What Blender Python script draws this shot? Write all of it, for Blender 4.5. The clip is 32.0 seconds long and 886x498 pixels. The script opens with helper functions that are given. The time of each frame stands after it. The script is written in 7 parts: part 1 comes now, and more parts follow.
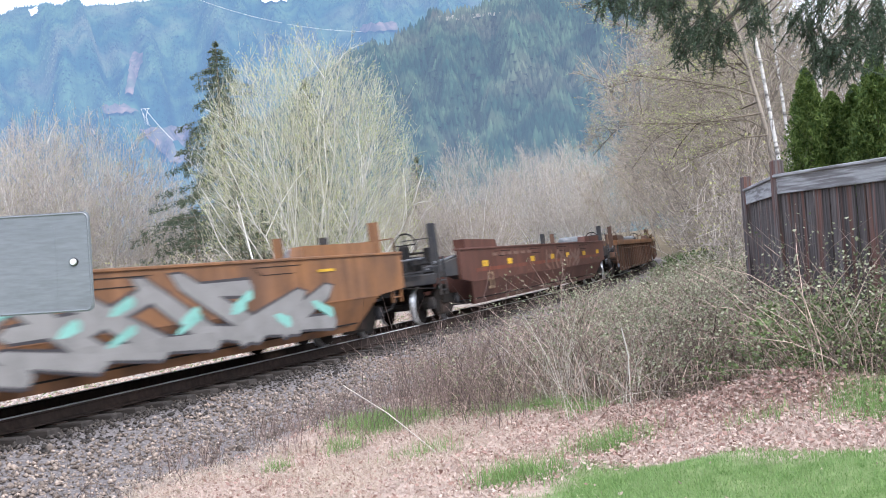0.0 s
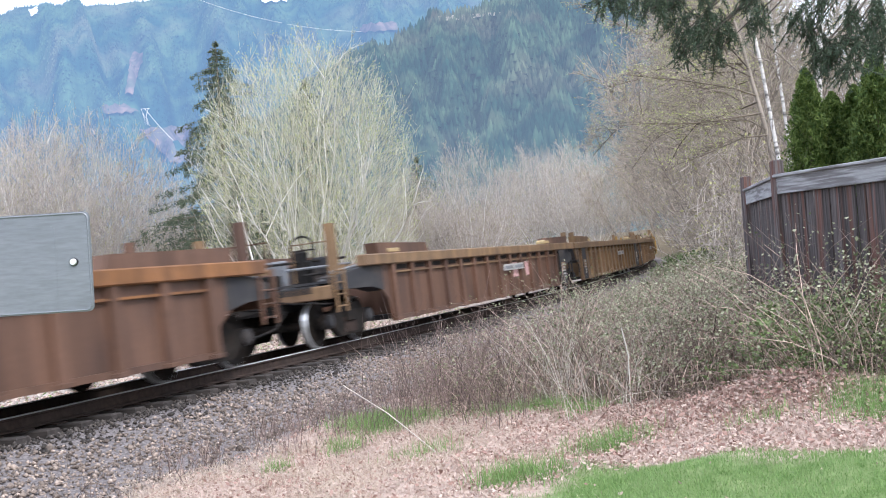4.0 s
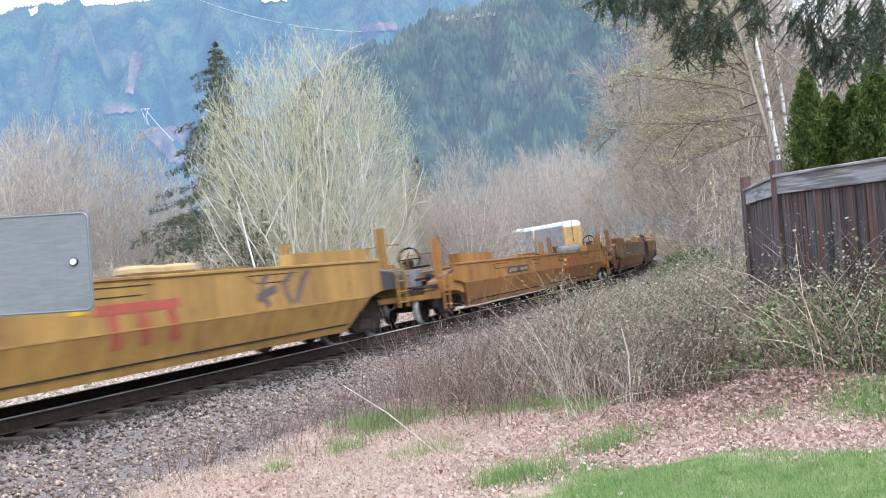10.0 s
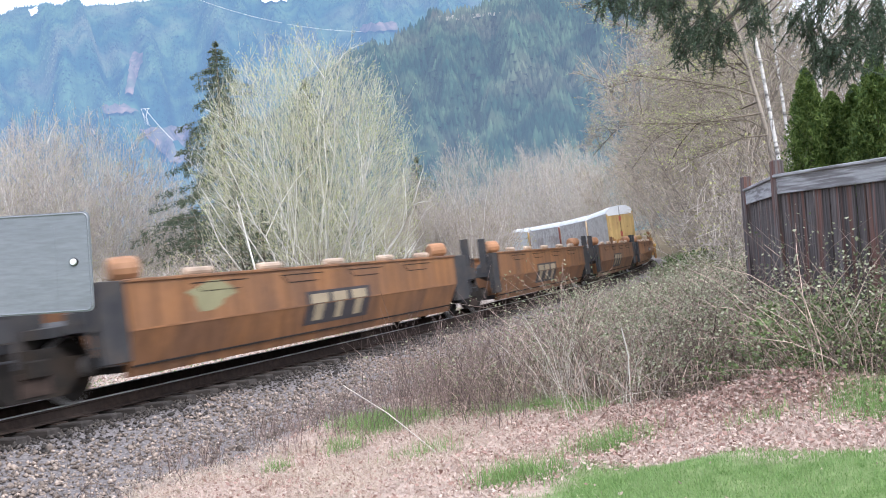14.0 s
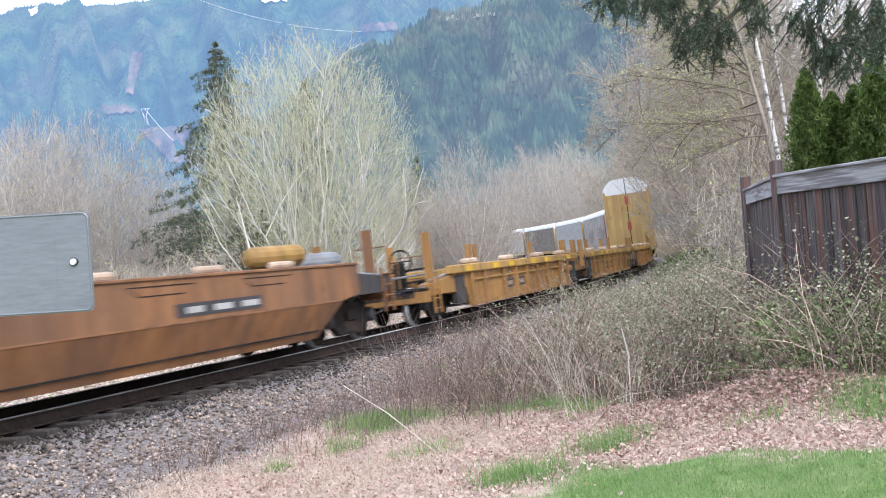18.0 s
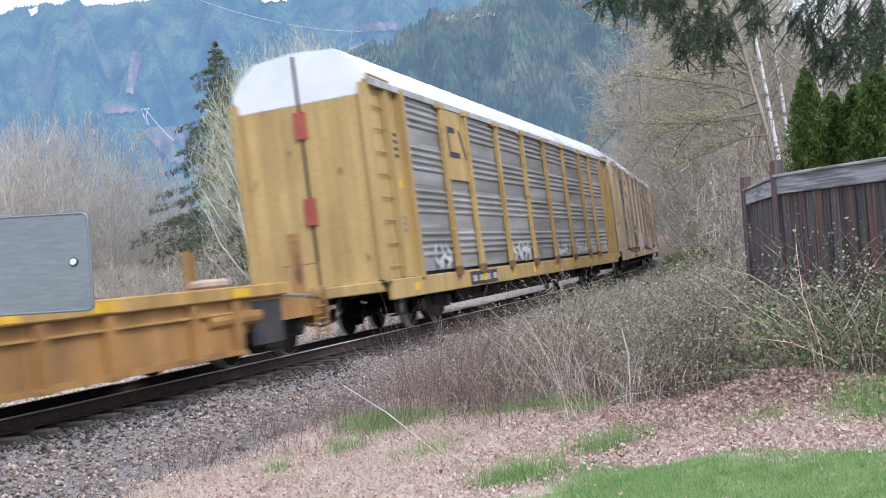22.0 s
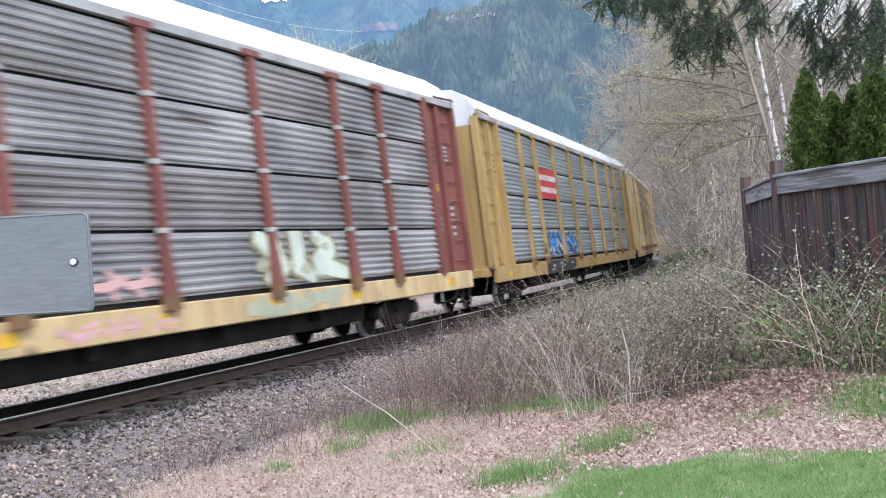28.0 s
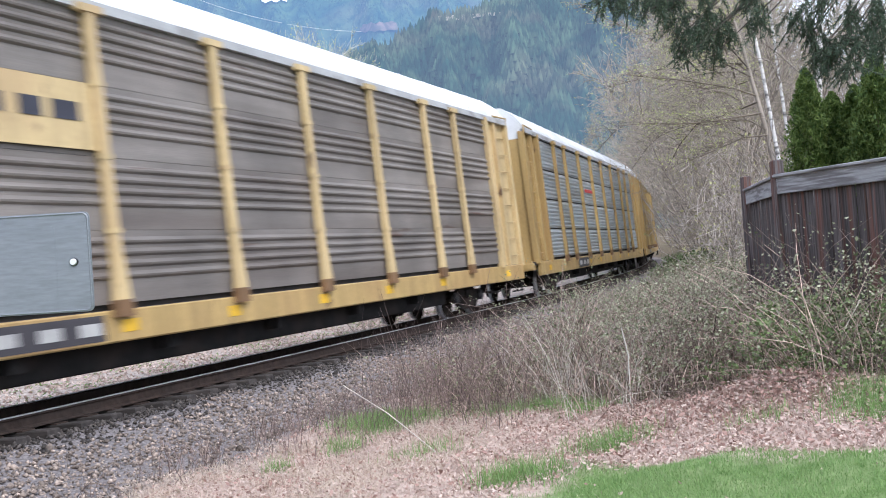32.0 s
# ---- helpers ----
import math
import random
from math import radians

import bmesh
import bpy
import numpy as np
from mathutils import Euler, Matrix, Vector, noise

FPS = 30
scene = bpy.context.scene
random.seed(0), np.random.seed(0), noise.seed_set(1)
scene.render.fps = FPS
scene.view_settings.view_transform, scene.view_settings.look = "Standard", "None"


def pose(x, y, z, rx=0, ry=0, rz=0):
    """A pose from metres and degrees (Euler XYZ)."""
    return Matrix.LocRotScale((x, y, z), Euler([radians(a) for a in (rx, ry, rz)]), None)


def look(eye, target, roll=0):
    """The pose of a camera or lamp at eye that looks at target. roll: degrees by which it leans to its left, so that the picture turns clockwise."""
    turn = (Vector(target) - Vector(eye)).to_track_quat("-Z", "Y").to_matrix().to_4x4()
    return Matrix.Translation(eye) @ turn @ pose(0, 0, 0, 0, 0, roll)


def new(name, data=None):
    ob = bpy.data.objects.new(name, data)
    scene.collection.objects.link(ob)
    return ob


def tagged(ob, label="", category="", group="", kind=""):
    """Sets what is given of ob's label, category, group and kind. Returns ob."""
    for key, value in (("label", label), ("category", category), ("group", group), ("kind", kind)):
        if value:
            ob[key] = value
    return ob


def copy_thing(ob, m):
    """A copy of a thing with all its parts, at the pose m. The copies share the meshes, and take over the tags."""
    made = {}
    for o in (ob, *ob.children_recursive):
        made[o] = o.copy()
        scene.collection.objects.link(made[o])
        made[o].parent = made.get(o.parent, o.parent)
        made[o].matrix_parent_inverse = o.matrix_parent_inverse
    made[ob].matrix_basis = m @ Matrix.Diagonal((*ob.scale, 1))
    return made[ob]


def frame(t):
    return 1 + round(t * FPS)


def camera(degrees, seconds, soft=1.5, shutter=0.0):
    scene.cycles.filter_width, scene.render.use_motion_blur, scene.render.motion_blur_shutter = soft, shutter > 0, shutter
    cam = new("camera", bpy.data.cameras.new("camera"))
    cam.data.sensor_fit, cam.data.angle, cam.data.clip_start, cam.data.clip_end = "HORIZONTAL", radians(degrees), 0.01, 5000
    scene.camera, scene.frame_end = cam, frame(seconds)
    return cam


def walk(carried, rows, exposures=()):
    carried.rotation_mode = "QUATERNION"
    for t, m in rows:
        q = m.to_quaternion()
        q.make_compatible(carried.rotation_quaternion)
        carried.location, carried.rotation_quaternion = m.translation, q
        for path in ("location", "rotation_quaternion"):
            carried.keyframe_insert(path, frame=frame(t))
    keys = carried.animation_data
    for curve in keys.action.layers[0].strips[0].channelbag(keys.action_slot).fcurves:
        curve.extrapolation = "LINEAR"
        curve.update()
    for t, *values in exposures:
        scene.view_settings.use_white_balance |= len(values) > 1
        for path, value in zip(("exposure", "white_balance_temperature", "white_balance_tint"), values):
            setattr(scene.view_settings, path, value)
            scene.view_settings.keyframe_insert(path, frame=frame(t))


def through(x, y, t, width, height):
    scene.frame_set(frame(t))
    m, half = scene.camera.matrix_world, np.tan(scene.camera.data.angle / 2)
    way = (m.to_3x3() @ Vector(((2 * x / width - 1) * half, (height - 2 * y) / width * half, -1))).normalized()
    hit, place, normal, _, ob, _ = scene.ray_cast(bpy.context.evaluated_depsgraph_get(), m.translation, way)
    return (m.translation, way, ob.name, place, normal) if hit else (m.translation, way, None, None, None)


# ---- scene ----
cam = camera(44.1385, 32.0, soft=1.0, shutter=0.5)
EYE = (0.0, 0.0, 1.5536)
VIEW = look(EYE, (0.0, 100.0, 1.5536 + 0.6294), -4.189)
walk(cam, [(0.0, VIEW), (32.0, VIEW)], exposures=[(0.0, 0.88, 5850, 11), (20.2, 0.88, 5850, 11), (22.3, 0.62, 5680, 11), (25.0, 0.62, 5680, 11), (28.5, 0.78, 5680, 11), (32.0, 0.78, 5680, 11)])

# ---- light: bright thin overcast ----
world = bpy.data.worlds.new("sky")
scene.world = world
world.use_nodes = True
wn, wl = world.node_tree.nodes, world.node_tree.links
sky = wn.new("ShaderNodeTexSky")
sky.sky_type, sky.sun_disc = "NISHITA", False
sky.sun_elevation, sky.sun_rotation = radians(48), radians(150)
sky.air_density, sky.dust_density = 1.0, 3.0
cloud = wn.new("ShaderNodeMixRGB")
cloud.inputs[0].default_value = 0.55
cloud.inputs[2].default_value = (9.5, 9.6, 9.9, 1)
wl.new(sky.outputs[0], cloud.inputs[1])
wl.new(cloud.outputs[0], wn["Background"].inputs[0])
wn["Background"].inputs[1].default_value = 0.14
sun = new("sun", bpy.data.lights.new("sun", "SUN"))
sun.data.energy, sun.data.angle, sun.data.color = 1.5, radians(14), (1.0, 0.95, 0.88)
SUN_FROM = Vector((math.cos(radians(48)) * math.sin(radians(150)), math.cos(radians(48)) * math.cos(radians(150)), math.sin(radians(48))))
sun.matrix_world = look(SUN_FROM * 50, (0, 0, 0))


# ---- materials ----
def material(name, a, b, scale=6.0, rough=0.7, metal=0.0, bump=0.2, c=None, c_scale=1.0, c_amount=0.4, stretch=(1, 1, 1), per=0.0, spec=0.4, island=False, fine=60.0, streak=0.0):
    """Two colours mixed by noise, a third in larger patches, fine grain and relief."""
    m = bpy.data.materials.new(name)
    m.use_nodes = True
    n, l = m.node_tree.nodes, m.node_tree.links
    s = n["Principled BSDF"]
    co = n.new("ShaderNodeTexCoord")
    mp = n.new("ShaderNodeMapping")
    mp.inputs["Scale"].default_value = stretch
    l.new(co.outputs["Object"], mp.inputs[0])
    oi = n.new("ShaderNodeObjectInfo")
    shift = n.new("ShaderNodeVectorMath")
    shift.operation = "MULTIPLY_ADD"
    l.new(oi.outputs["Random"], shift.inputs[0])
    shift.inputs[1].default_value = (37, 53, 71)
    l.new(mp.outputs[0], shift.inputs[2])

    def noise_at(sc, detail=5):
        t = n.new("ShaderNodeTexNoise")
        t.inputs["Scale"].default_value, t.inputs["Detail"].default_value = sc, detail
        l.new(shift.outputs[0], t.inputs["Vector"])
        return t

    def ramp(x, lo, hi):
        r = n.new("ShaderNodeMapRange")
        r.inputs[1].default_value, r.inputs[2].default_value = lo, hi
        l.new(x, r.inputs[0])
        return r.outputs[0]

    def mix(f, x, y, mode="MIX"):
        q = n.new("ShaderNodeMixRGB")
        q.blend_type = mode
        for k, val in enumerate((f, x, y)):
            if isinstance(val, (int, float)):
                q.inputs[k].default_value = val
            elif isinstance(val, tuple):
                q.inputs[k].default_value = val
            else:
                l.new(val, q.inputs[k])
        return q.outputs[0]

    n1 = noise_at(scale)
    col = mix(ramp(n1.outputs[0], 0.35, 0.65), a + (1,), b + (1,))
    if c:
        n2 = noise_at(c_scale, 7)
        f2 = n.new("ShaderNodeMath")
        f2.operation = "MULTIPLY"
        l.new(ramp(n2.outputs[0], 0.5, 0.62), f2.inputs[0])
        f2.inputs[1].default_value = c_amount
        col = mix(f2.outputs[0], col, c + (1,))
    if streak:
        sm = n.new("ShaderNodeMapping")
        sm.inputs["Scale"].default_value = (3.2, 3.2, 0.30)
        l.new(shift.outputs[0], sm.inputs[0])
        st = n.new("ShaderNodeTexNoise")
        st.inputs["Scale"].default_value, st.inputs["Detail"].default_value = 1.6, 8
        l.new(sm.outputs[0], st.inputs["Vector"])
        sr = n.new("ShaderNodeMapRange")
        sr.inputs[1].default_value, sr.inputs[2].default_value, sr.inputs[3].default_value, sr.inputs[4].default_value = 0.34, 0.66, 1 - streak, 1.12
        l.new(st.outputs[0], sr.inputs[0])
        col = mix(1.0, col, sr.outputs[0], "MULTIPLY")
        spot = noise_at(3.4, 9)
        col = mix(ramp(spot.outputs[0], 0.65, 0.75), col, (0.085, 0.05, 0.035, 1))
    n3 = noise_at(fine, 3)
    g = n.new("ShaderNodeMapRange")
    g.inputs[3].default_value, g.inputs[4].default_value = 0.75, 1.25
    l.new(n3.outputs[0], g.inputs[0])
    col = mix(1.0, col, g.outputs[0], "MULTIPLY")
    if per:
        rnd = oi.outputs["Random"]
        if island:
            rnd = n.new("ShaderNodeNewGeometry").outputs["Random Per Island"]
        v = n.new("ShaderNodeMapRange")
        v.inputs[3].default_value, v.inputs[4].default_value = 1 - per, 1 + per
        l.new(rnd, v.inputs[0])
        col = mix(1.0, col, v.outputs[0], "MULTIPLY")
    l.new(col, s.inputs["Base Color"])
    s.inputs["Roughness"].default_value, s.inputs["Metallic"].default_value = rough, metal
    s.inputs["Specular IOR Level"].default_value = spec
    if bump:
        bp = n.new("ShaderNodeBump")
        bp.inputs["Strength"].default_value, bp.inputs["Distance"].default_value = bump, 0.02
        l.new(n1.outputs[0], bp.inputs["Height"])
        l.new(bp.outputs[0], s.inputs["Normal"])
    return m


def foliage(name, a, b, through=0.25, per=0.35, rough=0.6):
    """Small leaves: colour varies leaf by leaf, some light passes through."""
    m = bpy.data.materials.new(name)
    m.use_nodes = True
    n, l = m.node_tree.nodes, m.node_tree.links
    s = n["Principled BSDF"]
    geo = n.new("ShaderNodeNewGeometry")
    q = n.new("ShaderNodeMixRGB")
    q.inputs[1].default_value, q.inputs[2].default_value = a + (1,), b + (1,)
    l.new(geo.outputs["Random Per Island"], q.inputs[0])
    l.new(q.outputs[0], s.inputs["Base Color"])
    s.inputs["Roughness"].default_value, s.inputs["Specular IOR Level"].default_value = rough, 0.25
    if through:
        tr = n.new("ShaderNodeBsdfTranslucent")
        l.new(q.outputs[0], tr.inputs[0])
        mx = n.new("ShaderNodeMixShader")
        mx.inputs[0].default_value = through
        l.new(s.outputs[0], mx.inputs[1])
        l.new(tr.outputs[0], mx.inputs[2])
        l.new(mx.outputs[0], n["Material Output"].inputs[0])
    return m


def paint(name, a, worn=(0.16, 0.075, 0.035), wear=0.45, b=None, rough=0.55, streak=0.30):
    """Weathered paint on steel: streaks, grime and rust."""
    b = b or tuple(x * 0.78 for x in a)
    return material(name, a, b, scale=1.3, rough=rough, bump=0.05, c=worn, c_scale=0.9, c_amount=wear, stretch=(1.0, 1.0, 0.5), fine=25, spec=0.3, streak=streak)


ORANGE = paint("orange_paint", (0.27, 0.125, 0.05), (0.14, 0.075, 0.045), 0.7, (0.20, 0.10, 0.05))
RUSTBROWN = paint("brown_paint", (0.13, 0.055, 0.04), (0.08, 0.035, 0.025), 0.5)
RIBBROWN = paint("rib_brown_paint", (0.15, 0.083, 0.055), (0.085, 0.05, 0.038), 0.7)
TANYELLOW = paint("faded_yellow_paint", (0.24, 0.15, 0.075), (0.13, 0.08, 0.05), 0.6, (0.19, 0.12, 0.07))
YELLOW = paint("yellow_paint", (0.36, 0.215, 0.06), (0.22, 0.125, 0.05), 0.5)
FLATYELLOW = paint("wagon_yellow_paint", (0.35, 0.185, 0.06), (0.20, 0.11, 0.05), 0.5)
LOWCHORD = paint("rim_yellow_paint", (0.44, 0.27, 0.085), (0.27, 0.16, 0.07), 0.4)
RACKYELLOW = paint("rack_yellow_paint", (0.425, 0.295, 0.115), (0.31, 0.185, 0.08), 0.38, (0.38, 0.26, 0.105), streak=0.2)
RUSTFOOT = paint("rusty_foot_paint", (0.20, 0.115, 0.055), (0.13, 0.075, 0.04), 0.5, streak=0.2)
PEACH = paint("peach_paint", (0.62, 0.47, 0.31), (0.46, 0.32, 0.20), 0.3, streak=0.16)
CREAM = paint("cream_paint", (0.57, 0.43, 0.22), (0.40, 0.265, 0.14), 0.4, streak=0.2)
REDBROWN = paint("oxide_red_paint", (0.215, 0.077, 0.062), (0.155, 0.07, 0.058), 0.35, streak=0.2)
BRIGHTYELLOW = paint("bright_yellow_patch", (0.75, 0.45, 0.03), (0.5, 0.28, 0.04), 0.25)
WHITE = material("white_enamel", (0.72, 0.73, 0.74), (0.60, 0.61, 0.62), scale=0.8, rough=0.5, bump=0.02, c=(0.42, 0.42, 0.42), c_scale=0.6, c_amount=0.5)
GREYEAVE = material("grey_eave_paint", (0.40, 0.40, 0.40), (0.30, 0.30, 0.30), scale=1.2, rough=0.6, bump=0.02, c=(0.2, 0.19, 0.18), c_scale=2.0, c_amount=0.6)
GALV = material("galvanised_sheet", (0.37, 0.363, 0.357), (0.275, 0.268, 0.262), scale=2.0, rough=0.46, metal=0.4, bump=0.03, c=(0.18, 0.165, 0.153), c_scale=0.7, c_amount=0.6, stretch=(0.35, 1, 1.6), per=0.1, streak=0.16)
GALVBLUE = material("bluish_galvanised_sheet", (0.49, 0.53, 0.555), (0.41, 0.44, 0.465), scale=2.0, rough=0.38, metal=0.45, bump=0.03, c=(0.29, 0.30, 0.31), c_scale=0.8, c_amount=0.4, stretch=(0.35, 1, 1.6), per=0.08)
GALVBROWN = material("grimy_galvanised_sheet", (0.225, 0.20, 0.178), (0.165, 0.145, 0.128), scale=2.0, rough=0.6, metal=0.2, bump=0.03, c=(0.13, 0.105, 0.09), c_scale=0.7, c_amount=0.55, stretch=(0.35, 1, 1.6), per=0.1, streak=0.25)
GALVRED = material("sooty_galvanised_sheet", (0.43, 0.42, 0.42), (0.30, 0.29, 0.285), scale=2.0, rough=0.5, metal=0.3, bump=0.03, c=(0.20, 0.165, 0.15), c_scale=0.6, c_amount=0.65, stretch=(0.3, 1, 1.4), per=0.12, streak=0.36)
PALEROLL = paint("pale_roll_cloth", (0.52, 0.39, 0.29), (0.36, 0.25, 0.18), 0.35)
DRUMORANGE = paint("worn_orange_drum", (0.40, 0.20, 0.10), (0.25, 0.14, 0.08), 0.5)
# Soot-black steel; also used where gaps and slots get their shade as colour.
BLACK = material("soot_and_shade_black", (0.012, 0.0115, 0.0115), (0.022, 0.02, 0.019), scale=5, rough=0.85, bump=0.1, c=(0.045, 0.034, 0.027), c_scale=2, spec=0.15)
TRUCK = material("grimy_cast_steel", (0.016, 0.014, 0.013), (0.028, 0.024, 0.021), scale=7, rough=0.9, bump=0.15, c=(0.04, 0.029, 0.021), c_scale=3, c_amount=0.5, spec=0.12)
BRIGHT = material("polished_tread_steel", (0.80, 0.80, 0.80), (0.70, 0.70, 0.70), rough=0.38, metal=0.7, bump=0.0)
# Worn steel; the pale low-metal base also stands in for reflected sky.
RAILHEAD = material("worn_rail_head_sheen", (0.52, 0.51, 0.50), (0.40, 0.39, 0.38), scale=6, rough=0.5, metal=0.3, bump=0.0)
DARKGREY = material("dark_grey_steel", (0.032, 0.032, 0.036), (0.052, 0.05, 0.05), scale=3, rough=0.7, bump=0.05, c=(0.075, 0.055, 0.042), c_scale=1.5, spec=0.25)
GREYSTEEL = material("grey_steel", (0.20, 0.21, 0.225), (0.15, 0.155, 0.165), scale=3, rough=0.5, bump=0.04, c=(0.11, 0.09, 0.08), c_scale=1.5)
RAILSIDE = material("rusty_rail_steel", (0.06, 0.042, 0.034), (0.035, 0.026, 0.022), scale=9, rough=0.9, bump=0.1, c=(0.04, 0.032, 0.028), c_scale=1.2, spec=0.12)
TIEWOOD = material("creosoted_timber", (0.03, 0.025, 0.022), (0.06, 0.05, 0.045), scale=12, rough=0.9, bump=0.5, stretch=(1, 0.15, 1), per=0.35)
STONE = material("crushed_grey_stone", (0.14, 0.112, 0.095), (0.36, 0.29, 0.24), scale=14, rough=0.9, bump=0.2, per=0.55, island=True, c=(0.25, 0.165, 0.125), c_scale=0.5, c_amount=0.35)
# Oil grime, darkened further for the shadow band along the rail.
OILSHADESTONE = material("oily_shaded_stone", (0.04, 0.034, 0.03), (0.10, 0.085, 0.075), scale=14, rough=0.85, bump=0.2, per=0.55, island=True)
SIGNGREY = material("brushed_aluminium", (0.225, 0.235, 0.26), (0.20, 0.21, 0.232), scale=3, rough=0.45, metal=0.5, bump=0.02, c=(0.20, 0.21, 0.225), c_scale=2.2, c_amount=0.5, stretch=(0.3, 1, 2))
FENCEWOOD = material("weathered_cedar_board", (0.043, 0.034, 0.033), (0.125, 0.108, 0.108), scale=7, rough=0.9, bump=0.5, c=(0.13, 0.055, 0.038), c_scale=2.2, c_amount=0.7, stretch=(6, 6, 0.35), per=0.36)
FENCECAP = material("silvered_board", (0.42, 0.415, 0.43), (0.29, 0.285, 0.295), scale=6, rough=0.85, bump=0.4, c=(0.09, 0.075, 0.075), c_scale=3, c_amount=0.6, stretch=(0.4, 0.4, 6))
TWIG = material("bare_grey_tan_twigs", (0.60, 0.545, 0.47), (0.46, 0.41, 0.355), scale=3, rough=0.9, bump=0.0, per=0.3, island=True)
TWIGGREEN = material("greenish_tan_twigs", (0.58, 0.56, 0.44), (0.42, 0.40, 0.305), scale=3, rough=0.9, bump=0.0, per=0.3, island=True)
TWIGSOFT = material("soft_grey_brown_twigs", (0.50, 0.445, 0.40), (0.37, 0.325, 0.29), scale=3, rough=0.9, bump=0.0, per=0.3, island=True)
TWIGPALE = material("pale_grey_bark", (0.58, 0.55, 0.50), (0.46, 0.43, 0.385), scale=3, rough=0.9, bump=0.1, per=0.25, island=True)
SILVERBARK = material("silvery_bark", (0.72, 0.70, 0.66), (0.58, 0.555, 0.515), scale=3, rough=0.9, bump=0.1, per=0.2, island=True)
TWIGBROWN = material("brown_bare_twigs", (0.40, 0.34, 0.285), (0.27, 0.225, 0.185), scale=3, rough=0.9, bump=0.0, per=0.4, island=True)
LIMBMID = material("grey_brown_limbs", (0.30, 0.255, 0.215), (0.20, 0.17, 0.14), scale=3, rough=0.95, bump=0.1, per=0.3, island=True)
# Dark base colour paints the limbs as silhouettes against the light.
LIMBSILHOUETTE = material("silhouetted_budding_limbs", (0.12, 0.10, 0.08), (0.20, 0.165, 0.125), scale=3, rough=0.95, bump=0.1, per=0.3, island=True)
TWIGDARK = material("dark_mossy_bark", (0.13, 0.11, 0.08), (0.20, 0.17, 0.125), scale=5, rough=0.95, bump=0.3)
BIRCHBARK = material("white_birch_bark", (0.66, 0.63, 0.60), (0.55, 0.52, 0.50), scale=5, rough=0.8, bump=0.2, c=(0.07, 0.06, 0.055), c_scale=3.2, c_amount=0.85, stretch=(1, 1, 3))
BUD = foliage("opening_yellow_green_buds", (0.40, 0.46, 0.13), (0.58, 0.60, 0.29), 0.35)
BUDPALE = foliage("pale_catkins_and_buds", (0.46, 0.44, 0.22), (0.36, 0.36, 0.17), 0.3)
BRAMBLELEAF = foliage("bramble_leaves", (0.11, 0.135, 0.06), (0.47, 0.475, 0.33), 0.22)
BRAMBLEDULL = foliage("dull_bramble_leaves", (0.12, 0.10, 0.06), (0.34, 0.33, 0.21), 0.17)
BRAMBLEGREEN = foliage("fresh_bramble_leaves", (0.06, 0.095, 0.03), (0.22, 0.275, 0.12), 0.2, rough=0.5)
GRASSBLADE = foliage("spring_grass", (0.15, 0.26, 0.075), (0.27, 0.385, 0.15), 0.3)
DRYSTALK = material("dry_stalks", (0.27, 0.20, 0.18), (0.14, 0.10, 0.09), scale=4, rough=0.95, bump=0.0, per=0.5, island=True)
CANE = material("bramble_canes", (0.45, 0.34, 0.285), (0.11, 0.08, 0.065), scale=4, rough=0.9, bump=0.0, per=0.6, island=True)
STRAW = foliage("straw_grass", (0.42, 0.34, 0.26), (0.62, 0.53, 0.43), 0.2)
DARKLEAF = foliage("darker_brown_leaves", (0.27, 0.165, 0.135), (0.47, 0.32, 0.27), 0.1, rough=0.8)
DEADLEAF = foliage("fallen_maple_leaves", (0.40, 0.295, 0.25), (0.59, 0.48, 0.41), 0.1, rough=0.85)
NEEDLE = foliage("conifer_needles", (0.06, 0.085, 0.055), (0.15, 0.175, 0.11), 0.15)
HEMLOCKBARK = material("dark_hemlock_bark", (0.045, 0.037, 0.03), (0.07, 0.058, 0.045), scale=5, rough=0.95, bump=0.3)
NEEDLELIGHT = foliage("dark_grey_green_needles", (0.035, 0.06, 0.038), (0.085, 0.115, 0.07), 0.15)
CEDAR = foliage("hedge_cedar_sprays", (0.042, 0.085, 0.018), (0.20, 0.265, 0.07), 0.25)


